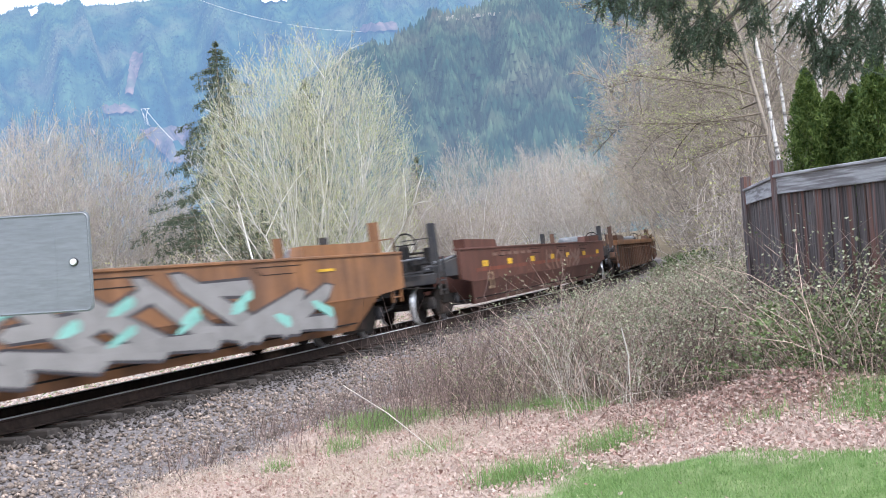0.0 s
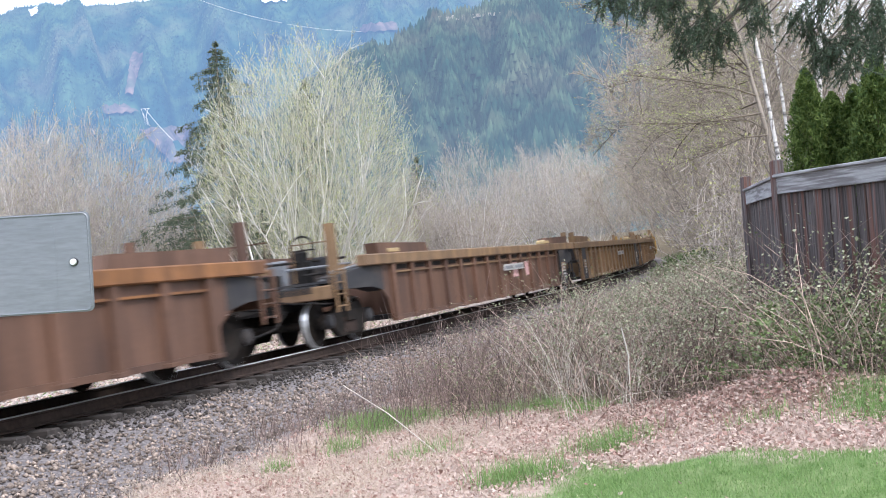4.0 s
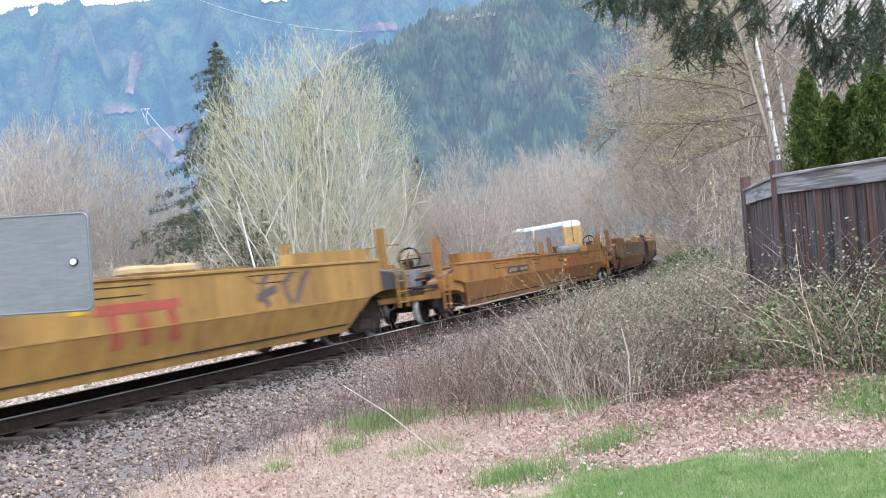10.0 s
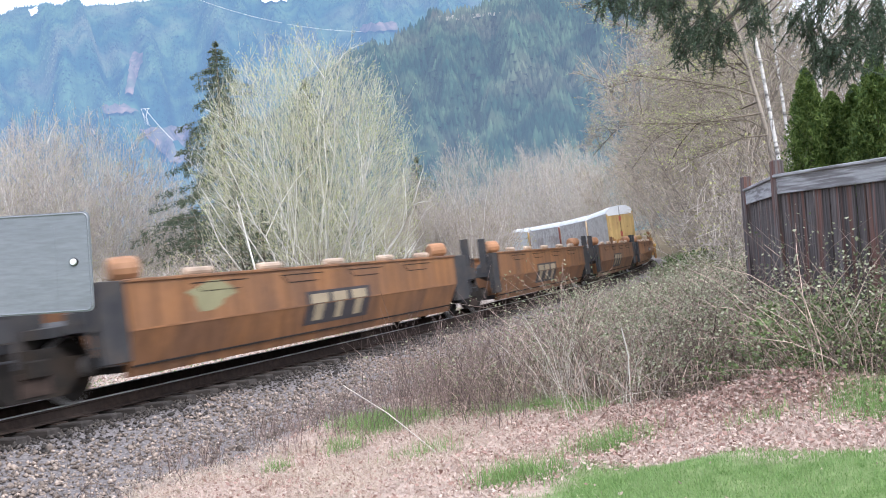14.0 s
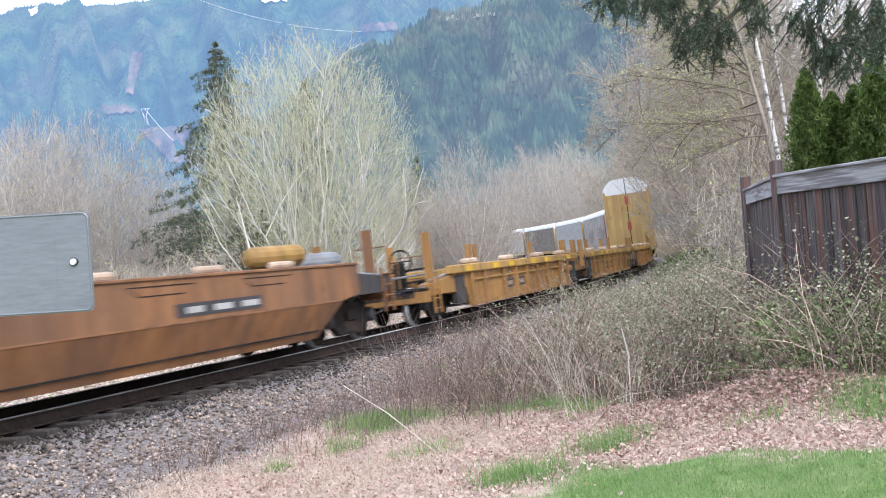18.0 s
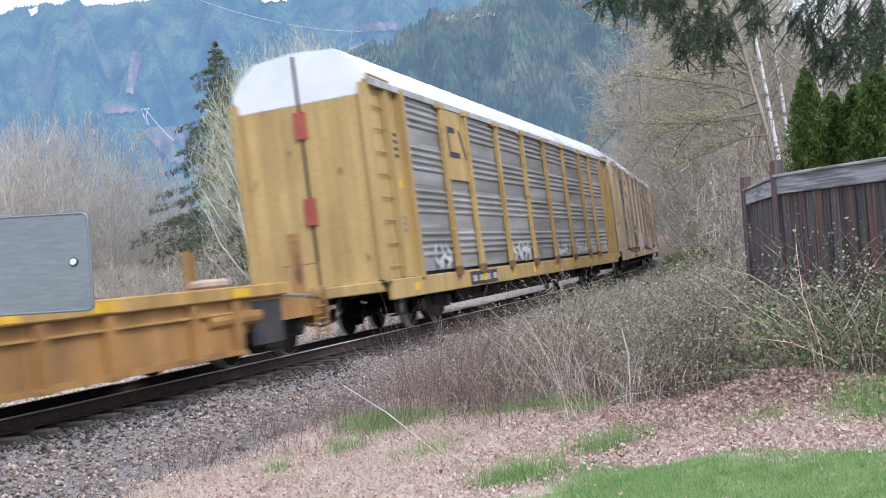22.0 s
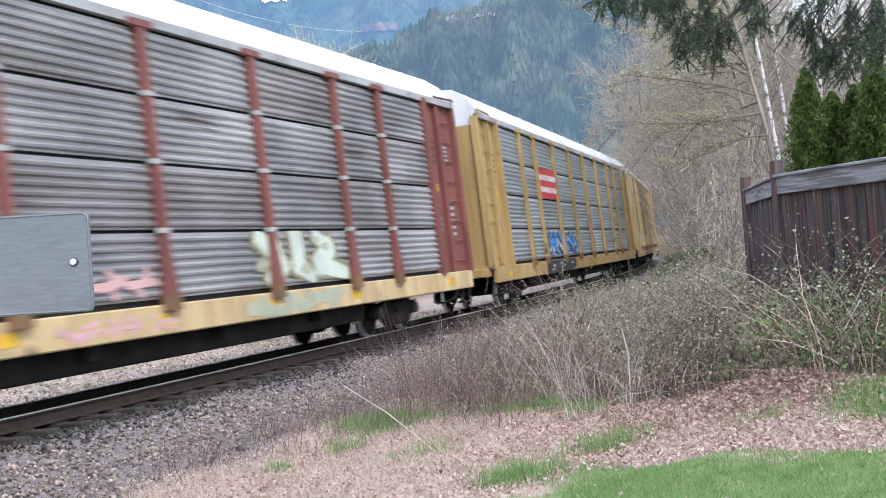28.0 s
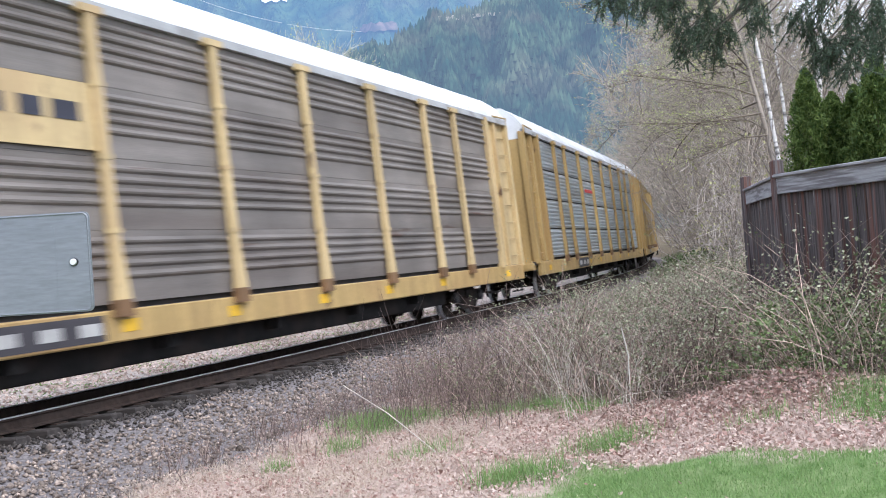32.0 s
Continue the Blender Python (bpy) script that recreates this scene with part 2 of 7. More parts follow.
# ---- building helpers ----
class Shape:
    """Collects simple solids into one mesh."""

    def __init__(self):
        self.v, self.f, self.k, self.slot = [], [], [], 0

    def face(self, idx):
        self.f.append(idx)
        self.k.append(self.slot)

    def box(self, x0, x1, y0, y1, z0, z1, e=0.0):
        """A box; e pulls the corners in for a chamfered top and bottom edge."""
        b = len(self.v)
        if e <= 0:
            self.v += [(x0, y0, z0), (x1, y0, z0), (x1, y1, z0), (x0, y1, z0), (x0, y0, z1), (x1, y0, z1), (x1, y1, z1), (x0, y1, z1)]
            for q in ((0, 3, 2, 1), (4, 5, 6, 7), (0, 1, 5, 4), (1, 2, 6, 5), (2, 3, 7, 6), (3, 0, 4, 7)):
                self.face([b + i for i in q])
            return self
        for z, g in ((z0, e), (z0 + e, 0), (z1 - e, 0), (z1, e)):
            self.v += [(x0 + g, y0 + g, z), (x1 - g, y0 + g, z), (x1 - g, y1 - g, z), (x0 + g, y1 - g, z)]
        self.face([b + 3, b + 2, b + 1, b])
        for r in range(3):
            for i in range(4):
                j = (i + 1) % 4
                self.face([b + 4 * r + i, b + 4 * r + j, b + 4 * r + 4 + j, b + 4 * r + 4 + i])
        self.face([b + 12, b + 13, b + 14, b + 15])
        return self

    def prism(self, poly, y0, y1, shear=None):
        """A polygon in x, z drawn out from y0 to y1; shear: a function of z that moves it in y."""
        b, n = len(self.v), len(poly)
        g = shear or (lambda z: 0.0)
        self.v += [(x, y0 + g(z), z) for x, z in poly] + [(x, y1 + g(z), z) for x, z in poly]
        self.face([b + i for i in range(n)])
        self.face([b + n + i for i in reversed(range(n))])
        for i in range(n):
            j = (i + 1) % n
            self.face([b + j, b + i, b + n + i, b + n + j])
        return self

    def loft(self, poly, x0, x1):
        """A polygon in y, z drawn out along x."""
        b, n = len(self.v), len(poly)
        self.v += [(x0, y, z) for y, z in poly] + [(x1, y, z) for y, z in poly]
        self.face([b + i for i in reversed(range(n))])
        self.face([b + n + i for i in range(n)])
        for i in range(n):
            j = (i + 1) % n
            self.face([b + i, b + j, b + n + j, b + n + i])
        return self

    def lathe(self, prof, cx, cz, n=20, cy=0.0):
        """Rings of (radius, y) round an axle along y."""
        b = len(self.v)
        for r, y in prof:
            for i in range(n):
                a = 2 * math.pi * i / n
                self.v.append((cx + r * math.cos(a), cy + y, cz + r * math.sin(a)))
        for k in range(len(prof) - 1):
            for i in range(n):
                j = (i + 1) % n
                self.face([b + k * n + i, b + k * n + j, b + k * n + n + j, b + k * n + n + i])
        return self

    def tube(self, pts, radii, n=6, cap=True):
        b = len(self.v)
        pts = [Vector(p) for p in pts]
        if isinstance(radii, (int, float)):
            radii = [radii] * len(pts)
        for k, p in enumerate(pts):
            t = (pts[min(k + 1, len(pts) - 1)] - pts[max(k - 1, 0)]).normalized()
            s = t.cross(Vector((0, 0, 1)) if abs(t.z) < 0.9 else Vector((1, 0, 0))).normalized()
            w = t.cross(s)
            for i in range(n):
                a = 2 * math.pi * i / n
                self.v.append(tuple(p + (s * math.cos(a) + w * math.sin(a)) * radii[k]))
        for k in range(len(pts) - 1):
            for i in range(n):
                j = (i + 1) % n
                self.face([b + k * n + i, b + k * n + j, b + k * n + n + j, b + k * n + n + i])
        if cap and n > 2:
            self.face([b + i for i in reversed(range(n))])
            self.face([b + (len(pts) - 1) * n + i for i in range(n)])
        return self

    def quad(self, c, u, w):
        b = len(self.v)
        c, u, w = Vector(c), Vector(u), Vector(w)
        self.v += [tuple(c - u), tuple(c - w * 0.6), tuple(c + u), tuple(c + w * 0.6)]
        self.face([b, b + 1, b + 2, b + 3])
        return self

    def mesh(self, name, *mats):
        me = bpy.data.meshes.new(name)
        me.from_pydata(self.v, [], self.f)
        for m in mats:
            me.materials.append(m)
        if len(mats) > 1:
            me.polygons.foreach_set("material_index", self.k)
        me.update()
        return me


def fast_mesh(name, V, F, mat):
    me = bpy.data.meshes.new(name)
    V, F = np.asarray(V, np.float32), np.asarray(F, np.int32)
    k = F.shape[1]
    me.vertices.add(len(V))
    me.vertices.foreach_set("co", V.ravel())
    me.loops.add(F.size)
    me.loops.foreach_set("vertex_index", F.ravel())
    me.polygons.add(len(F))
    me.polygons.foreach_set("loop_start", np.arange(0, F.size, k, dtype=np.int32))
    me.polygons.foreach_set("loop_total", np.full(len(F), k, np.int32))
    me.materials.append(mat)
    me.update(calc_edges=True)
    return me


def put(name, shape, mat, parent=None, label="", m=None):
    me = shape.mesh(name, mat) if isinstance(shape, Shape) else shape
    ob = new(name, me)
    if parent:
        ob.parent = parent
    if m is not None:
        ob.matrix_basis = m
    return tagged(ob, label)




def thing(name, label, category, group="", m=None):
    ob = new(name)
    ob.empty_display_size = 0.3
    if m is not None:
        ob.matrix_basis = m
    return tagged(ob, label, category, group)


# ---- the railway curve ----
RADIUS, HEAD0, X0, Y0, CANT = 382.82, radians(21.0713), -3.8766, 18.1745, radians(3.323)
CX, CY = X0 - RADIUS * math.cos(HEAD0), Y0 + RADIUS * math.sin(HEAD0)
SPEED = 28.55 / 2.175


def on_curve(s):
    """Centre of the track s metres up the line, and the heading away from the camera."""
    a = HEAD0 - s / RADIUS
    return Vector((CX + RADIUS * math.cos(a), CY - RADIUS * math.sin(a), 0.0)), a


def track_point(s, d, h):
    c, a = on_curve(s)
    out = Vector((math.cos(a), -math.sin(a), 0))
    return c + out * (d * math.cos(CANT) - h * math.sin(CANT)) + Vector((0, 0, d * math.sin(CANT) + h * math.cos(CANT)))


def car_pose(s, half):
    """A wagon whose pivots ride half metres before and behind s; x points the way it goes, y to the house side."""
    a, b = on_curve(s - half)[0], on_curve(s + half)[0]
    d = (a - b).normalized()
    lat = Vector((-d.y, d.x, 0))
    up = Vector((0, 0, 1))
    lat2 = lat * math.cos(CANT) + up * math.sin(CANT)
    up2 = up * math.cos(CANT) - lat * math.sin(CANT)
    m = Matrix((d, lat2, up2)).transposed().to_4x4()
    m.translation = (a + b) / 2
    return m


def smooth(a, b, x):
    t = np.clip((x - a) / (b - a), 0, 1)
    return t * t * (3 - 2 * t)


def side_of_track(x, y):
    return np.hypot(x - CX, y - CY) - RADIUS


def ground_height(x, y):
    x, y = np.asarray(x, float), np.asarray(y, float)
    d = side_of_track(x, y)
    far = [-400, -60, -9, -5, -3.0, -1.7, 1.55, 2.35, 3.2, 5, 7, 9, 12, 400]
    z = np.interp(d, far, [-1.6, -1.4, -0.8, -0.72, -0.62, -0.38, -0.20, -0.42, -0.5, -0.4, -0.2, -0.03, 0.03, 0.05])
    z = z + np.clip(x - 1.0, 0, 6) * 0.075 * smooth(6.5, 10, d) * smooth(16, 9, y)
    z = z + np.clip(d - 5, 0, 60) * 0.10 * smooth(22, 60, y)
    bumps = 0.05 * np.sin(x * 1.7 + y * 0.6) * np.sin(y * 1.3 - x * 0.4) + 0.03 * np.sin(x * 4.1 + 1) * np.sin(y * 3.7)
    return z + bumps * smooth(2.0, 4.0, np.abs(d))


def gz(x, y):
    return float(ground_height(x, y))


BRUSH_X, BRUSH_Y = [-2.6, -1.5, 0.1, 1.7, 2.64, 3.24, 6], [17.5, 15.8, 12.9, 10.5, 9.9, 9.0, 8.5]
LAWN_X, LAWN_Y = [-0.5, 0.2, 0.9, 1.8, 2.5, 3.4, 8], [5.5, 7.2, 7.9, 7.5, 6.8, 6.6, 6.4]


def ground():
    ang = np.concatenate([np.radians(np.arange(-40, 40, 0.25)), np.radians(np.arange(40, 320, 4.0))])
    r = np.concatenate([[0.0], 1.2 * 1.02 ** np.arange(0, 200), 62 * 1.06 ** np.arange(0, 75)])
    A, R = np.meshgrid(ang, r)
    X, Y = R * np.sin(A), R * np.cos(A)
    Z = ground_height(X, Y)
    Z = Z + smooth(200, 500, R) * (-3.0)
    n, k = R.shape
    V = np.stack([X, Y, Z], -1).reshape(-1, 3)
    i, j = np.meshgrid(np.arange(n - 1), np.arange(k), indexing="ij")
    F = np.stack([i * k + j, i * k + (j + 1) % k, (i + 1) * k + (j + 1) % k, (i + 1) * k + j], -1).reshape(-1, 4)[:, ::-1]
    me = bpy.data.meshes.new("ground")
    me.from_pydata(V.tolist(), [], F.tolist())
    d = side_of_track(X, Y).ravel()
    x, y = X.ravel(), Y.ravel()
    wob = 0.35 * np.sin(x * 3.1 + y) + 0.25 * np.sin(y * 5.3 - x * 2.2)
    lawn = smooth(0.35, -0.35, y + wob - np.interp(x, LAWN_X, LAWN_Y)) * smooth(5.5, 7, d)
    lawn = np.maximum(lawn, smooth(3.3, 3.8, x + wob * 0.3) * smooth(9.2, 8.4, y + wob) * smooth(0, 1, x))
    stone = smooth(4.6, 3.3, d + wob * 0.8) * smooth(-6.5, -4.5, d + wob)
    wood = smooth(14, 22, y) * smooth(3.0, 4.5, d) + smooth(-9, -14, d) + smooth(0.0, 0.7, y + 0.5 * wob - np.interp(x, BRUSH_X, BRUSH_Y)) * smooth(3.6, 5.0, d)
    pale = smooth(-2.2, -2.9, d + wob * 0.2) * smooth(-11, -7.5, d + wob)
    for name, val in (("lawn", lawn), ("stone", stone), ("wood", np.clip(wood, 0, 1)), ("pale", pale)):
        at = me.attributes.new(name, "FLOAT", "POINT")
        at.data.foreach_set("value", np.ascontiguousarray(val, dtype=np.float32))
    me.polygons.foreach_set("use_smooth", [True] * len(me.polygons))
    m = bpy.data.materials.new("ground_cover")
    m.use_nodes = True
    nd, l = m.node_tree.nodes, m.node_tree.links
    s = nd["Principled BSDF"]
    co = nd.new("ShaderNodeTexCoord")

    def tex(sc, lo, hi, a, b):
        t = nd.new("ShaderNodeTexNoise")
        t.inputs["Scale"].default_value, t.inputs["Detail"].default_value = sc, 8
        l.new(co.outputs["Object"], t.inputs["Vector"])
        q = nd.new("ShaderNodeMapRange")
        q.inputs[1].default_value, q.inputs[2].default_value = lo, hi
        l.new(t.outputs[0], q.inputs[0])
        c = nd.new("ShaderNodeMixRGB")
        l.new(q.outputs[0], c.inputs[0])
        c.inputs[1].default_value, c.inputs[2].default_value = a + (1,), b + (1,)
        return c.outputs[0], t.outputs[0]

    litter, h1 = tex(9, 0.35, 0.65, (0.36, 0.265, 0.22), (0.56, 0.44, 0.37))
    grass, _ = tex(5, 0.35, 0.65, (0.13, 0.20, 0.065), (0.22, 0.28, 0.12))
    grit, h2 = tex(28, 0.3, 0.7, (0.11, 0.10, 0.10), (0.30, 0.27, 0.265))
    duff, _ = tex(3, 0.35, 0.65, (0.11, 0.085, 0.06), (0.20, 0.16, 0.10))
    road, _ = tex(4, 0.3, 0.7, (0.20, 0.165, 0.14), (0.50, 0.43, 0.38))
    col = litter
    for name, layer in (("wood", duff), ("stone", grit), ("lawn", grass), ("pale", road)):
        a = nd.new("ShaderNodeAttribute")
        a.attribute_name = name
        q = nd.new("ShaderNodeMixRGB")
        l.new(a.outputs["Fac"], q.inputs[0])
        l.new(col, q.inputs[1])
        l.new(layer, q.inputs[2])
        col = q.outputs[0]
    l.new(col, s.inputs["Base Color"])
    s.inputs["Roughness"].default_value, s.inputs["Specular IOR Level"].default_value = 0.95, 0.1
    bp = nd.new("ShaderNodeBump")
    bp.inputs["Strength"].default_value, bp.inputs["Distance"].default_value = 0.8, 0.05
    l.new(h2, bp.inputs["Height"])
    l.new(bp.outputs[0], s.inputs["Normal"])
    me.materials.append(m)
    tagged(new("ground", me), "lawn, leaf litter and gravel beside a railway", "ground", kind="structure")


ground()


# ---- track ----
def railway():
    tr = thing("railway_track", "single railway track curving on grey ballast", "railway")
    tagged(tr, kind="structure")
    prof = [(-0.07, -0.175), (0.07, -0.175), (0.07, -0.163), (0.012, -0.14), (0.010, -0.045), (0.036, -0.035), (0.036, -0.012), (0.026, 0.0), (-0.026, 0.0), (-0.036, -0.012), (-0.036, -0.035), (-0.010, -0.045), (-0.012, -0.14), (-0.07, -0.163)]
    ss = list(np.arange(-60, 40, 1.0)) + list(np.arange(40, 420, 4.0))
    for d0 in (0.754, -0.754):
        sh = Shape()
        n = len(prof)
        for s in ss:
            for a, b in prof:
                sh.v.append(tuple(track_point(s, d0 + a, b)))
        for k in range(len(ss) - 1):
            for i in range(n):
                j = (i + 1) % n
                sh.slot = 1 if i in (6, 7) else 0
                sh.face([k * n + i, k * n + n + i, k * n + n + j, k * n + j])
        put("rail", sh.mesh("rail", RAILSIDE, RAILHEAD), None, tr, "rusty steel rail, its worn head coloured pale for sky sheen")
    tie = Shape().box(-0.11, 0.11, -1.3, 1.3, -0.36, -0.185, 0.015).mesh("sleeper", TIEWOOD)
    plate = Shape().box(-0.1, 0.1, -0.18, 0.18, -0.187, -0.172).mesh("tie_plate", RAILSIDE)
    rnd = random.Random(5)
    rest = Shape()
    for i in range(740):
        s = -25 + i * 0.545
        c, a = on_curve(s)
        m = Matrix.Translation(c) @ Matrix.Rotation(-a, 4, "Z") @ Matrix.Rotation(math.pi / 2, 4, "Z") @ Matrix.Rotation(-CANT, 4, "X")
        m = m @ pose(rnd.uniform(-0.03, 0.03), rnd.uniform(-0.06, 0.06), rnd.uniform(-0.02, 0), 0, 0, rnd.uniform(-1.5, 1.5))
        if i < 280:
            put("sleeper", tie, None, tr, m=m)
            if i < 110:
                put("tie_plate", plate, None, tr, m=m @ pose(0, -0.754, 0))
        else:
            b = len(rest.v)
            rest.box(-0.11, 0.11, -1.3, 1.3, -0.36, -0.185)
            rest.v[b:] = [tuple(m @ Vector(p)) for p in rest.v[b:]]
    tagged(put("far_sleepers", rest, TIEWOOD, tr), kind="stuff")


railway()


def ballast():
    """Crushed stone, each an eight-faced lump."""
    g = np.random.default_rng(3)
    n = 62000
    s = np.concatenate([g.uniform(-10, 12, 48000), g.uniform(12, 34, 11000), g.uniform(34, 60, 3000)])
    d = g.uniform(-2.6, 3.9, n)
    keep = g.random(n) < np.interp(d, [-2.6, -2, 2.6, 3.9], [0.4, 1, 1, 0.25])
    s, d = s[keep], d[keep]
    n = len(s)
    a = HEAD0 - s / RADIUS
    x, y = CX + (RADIUS + d) * np.cos(a), CY - (RADIUS + d) * np.sin(a)
    z = ground_height(x, y)
    inner = np.abs(d) < 1.5
    z = np.where(inner, d * math.tan(CANT) - 0.275, z) + g.uniform(-0.01, 0.03, n)
    size = g.gamma(5, 0.0031, n) + 0.008
    base = np.array([(1, 0, 0), (-1, 0, 0), (0, 1, 0), (0, -1, 0), (0, 0, 1), (0, 0, -1)], float)
    V = base[None] * size[:, None, None] * g.uniform(0.6, 1.35, (n, 6, 1)) + g.normal(0, 0.2, (n, 6, 3)) * size[:, None, None]
    t = g.uniform(0, 6.28, n)
    c, sn = np.cos(t)[:, None], np.sin(t)[:, None]
    V = np.stack([V[..., 0] * c - V[..., 1] * sn, V[..., 0] * sn + V[..., 1] * c, V[..., 2] * 0.8], -1)
    V += np.stack([x, y, z], -1)[:, None]
    tri = np.array([(0, 2, 4), (2, 1, 4), (1, 3, 4), (3, 0, 4), (2, 0, 5), (1, 2, 5), (3, 1, 5), (0, 3, 5)])
    F = (np.arange(n)[:, None, None] * 6 + tri[None]).reshape(-1, 3)
    F = F.reshape(n, 8, 3)
    # Bed stones take the darker colour: grime plus shade under the train.
    edge = 1.75 + 0.25 * np.sin(s * 2.1) * np.sin(s * 0.7) + g.normal(0, 0.12, n)
    for label, pick, mat in (("loose crushed grey ballast stones along the rails", np.abs(d) > edge, STONE), ("oily ballast stones between the sleepers, coloured darker for shade", np.abs(d) <= edge, OILSHADESTONE)):
        tagged(new("ballast_stones", fast_mesh("ballast_stones", V.reshape(-1, 3), F[pick].reshape(-1, 3), mat)), label, "ballast", kind="stuff")


ballast()


# ---- the train ----
def wheel_mesh():
    sh = Shape()
    sh.lathe([(0.05, 0.11), (0.11, 0.11), (0.12, 0.05), (0.30, 0.02), (0.35, 0.055), (0.405, 0.06)], 0, 0, 24)
    sh.slot = 1
    sh.lathe([(0.405, 0.06), (0.42, 0.045), (0.425, -0.04)], 0, 0, 24)
    sh.slot = 0
    sh.lathe([(0.425, -0.04), (0.45, -0.05), (0.45, -0.07), (0.40, -0.075), (0.12, -0.03), (0.05, -0.06)], 0, 0, 24)
    return sh.mesh("wheel", TRUCK, BRIGHT)


WHEEL = wheel_mesh()
FRAME = Shape().prism([(-1.13, 0.47), (-1.02, 0.60), (-0.62, 0.60), (-0.42, 0.74), (0.42, 0.74), (0.62, 0.60), (1.02, 0.60), (1.13, 0.47), (1.08, 0.33), (0.72, 0.33), (0.48, 0.15), (-0.48, 0.15), (-0.72, 0.33), (-1.08, 0.33)], -0.06, 0.06).mesh("side_frame", TRUCK)
BOLSTER = Shape().box(-0.2, 0.2, -1.12, 1.12, 0.40, 0.62, 0.02).box(-0.3, 0.3, -0.35, 0.35, 0.6, 0.72).mesh("truck", TRUCK)
AXLE = Shape().lathe([(0.0, -0.95), (0.08, -0.95), (0.08, 0.95), (0.0, 0.95)], 0, 0, 10).mesh("axle", TRUCK)
CAP = Shape().lathe([(0.13, -0.06), (0.13, 0.05), (0.09, 0.08), (0.0, 0.08)], 0, 0, 12).mesh("bearing_cap", DARKGREY)


def spring_mesh():
    """The nest of coils between frame and bolster, one notched block."""
    left, right = [], []
    for k in range(7):
        z = 0.20 + k * 0.042
        left += [(-0.26, z), (-0.26, z + 0.026), (-0.235, z + 0.034)]
        right += [(0.26, z), (0.26, z + 0.026), (0.235, z + 0.034)]
    return Shape().prism(right + left[::-1], -0.05, 0.075).mesh("spring_nest", RAILSIDE)


SPRING = spring_mesh()


def truck(car, x):
    t = put("truck", BOLSTER, None, car, "dark cast steel bogie", m=pose(x, 0, 0))
    for wx in (-0.89, 0.89):
        put("axle", AXLE, None, t, m=pose(wx, 0, 0.425))
        for side in (1, -1):
            put("wheel", WHEEL, None, t, "steel wheel with a bright tread", m=pose(wx, 0.754 * side, 0.425, 0, 0, 0 if side > 0 else 180))
            put("bearing_cap", CAP, None, t, m=pose(wx, 1.06 * side, 0.45, 0, 0, 0 if side > 0 else 180))
    for side in (1, -1):
        put("side_frame", FRAME, None, t, m=pose(0, 1.0 * side, 0))
        put("spring_nest", SPRING, None, t, m=pose(0, 1.0 * side, 0, 0, 0, 0 if side > 0 else 180))
    return t


def coupler(car, x, reach):
    s = 1 if x > 0 else -1
    sh = Shape().box(min(x, x + s * reach), max(x, x + s * reach), -0.09, 0.09, 0.76, 0.94, 0.02)
    e = x + s * reach
    sh.box(min(e - s * 0.3, e + s * 0.02), max(e - s * 0.3, e + s * 0.02), -0.17, 0.17, 0.72, 0.98, 0.04)
    put("coupler", sh, BLACK, car)
    hose = Shape().tube([(x, 0.45, 0.72), (x + s * reach * 0.4, 0.42, 0.45), (x + s * reach * 0.8, 0.25, 0.36), (e, 0.05, 0.42)], 0.025, 6)
    put("air_hose", hose, BLACK, car)


def blob(cx, cz, rx, rz, rnd, n=14, rough=0.25):
    k = rnd.uniform(0, 6)
    return [(cx + rx * math.cos(a) * (1 + rough * math.sin(3 * a + k) + rough * 0.5 * math.sin(5 * a + 2 * k)), cz + rz * math.sin(a) * (1 + rough * math.sin(2 * a + k * 1.7))) for a in [2 * math.pi * i / n for i in range(n)]]


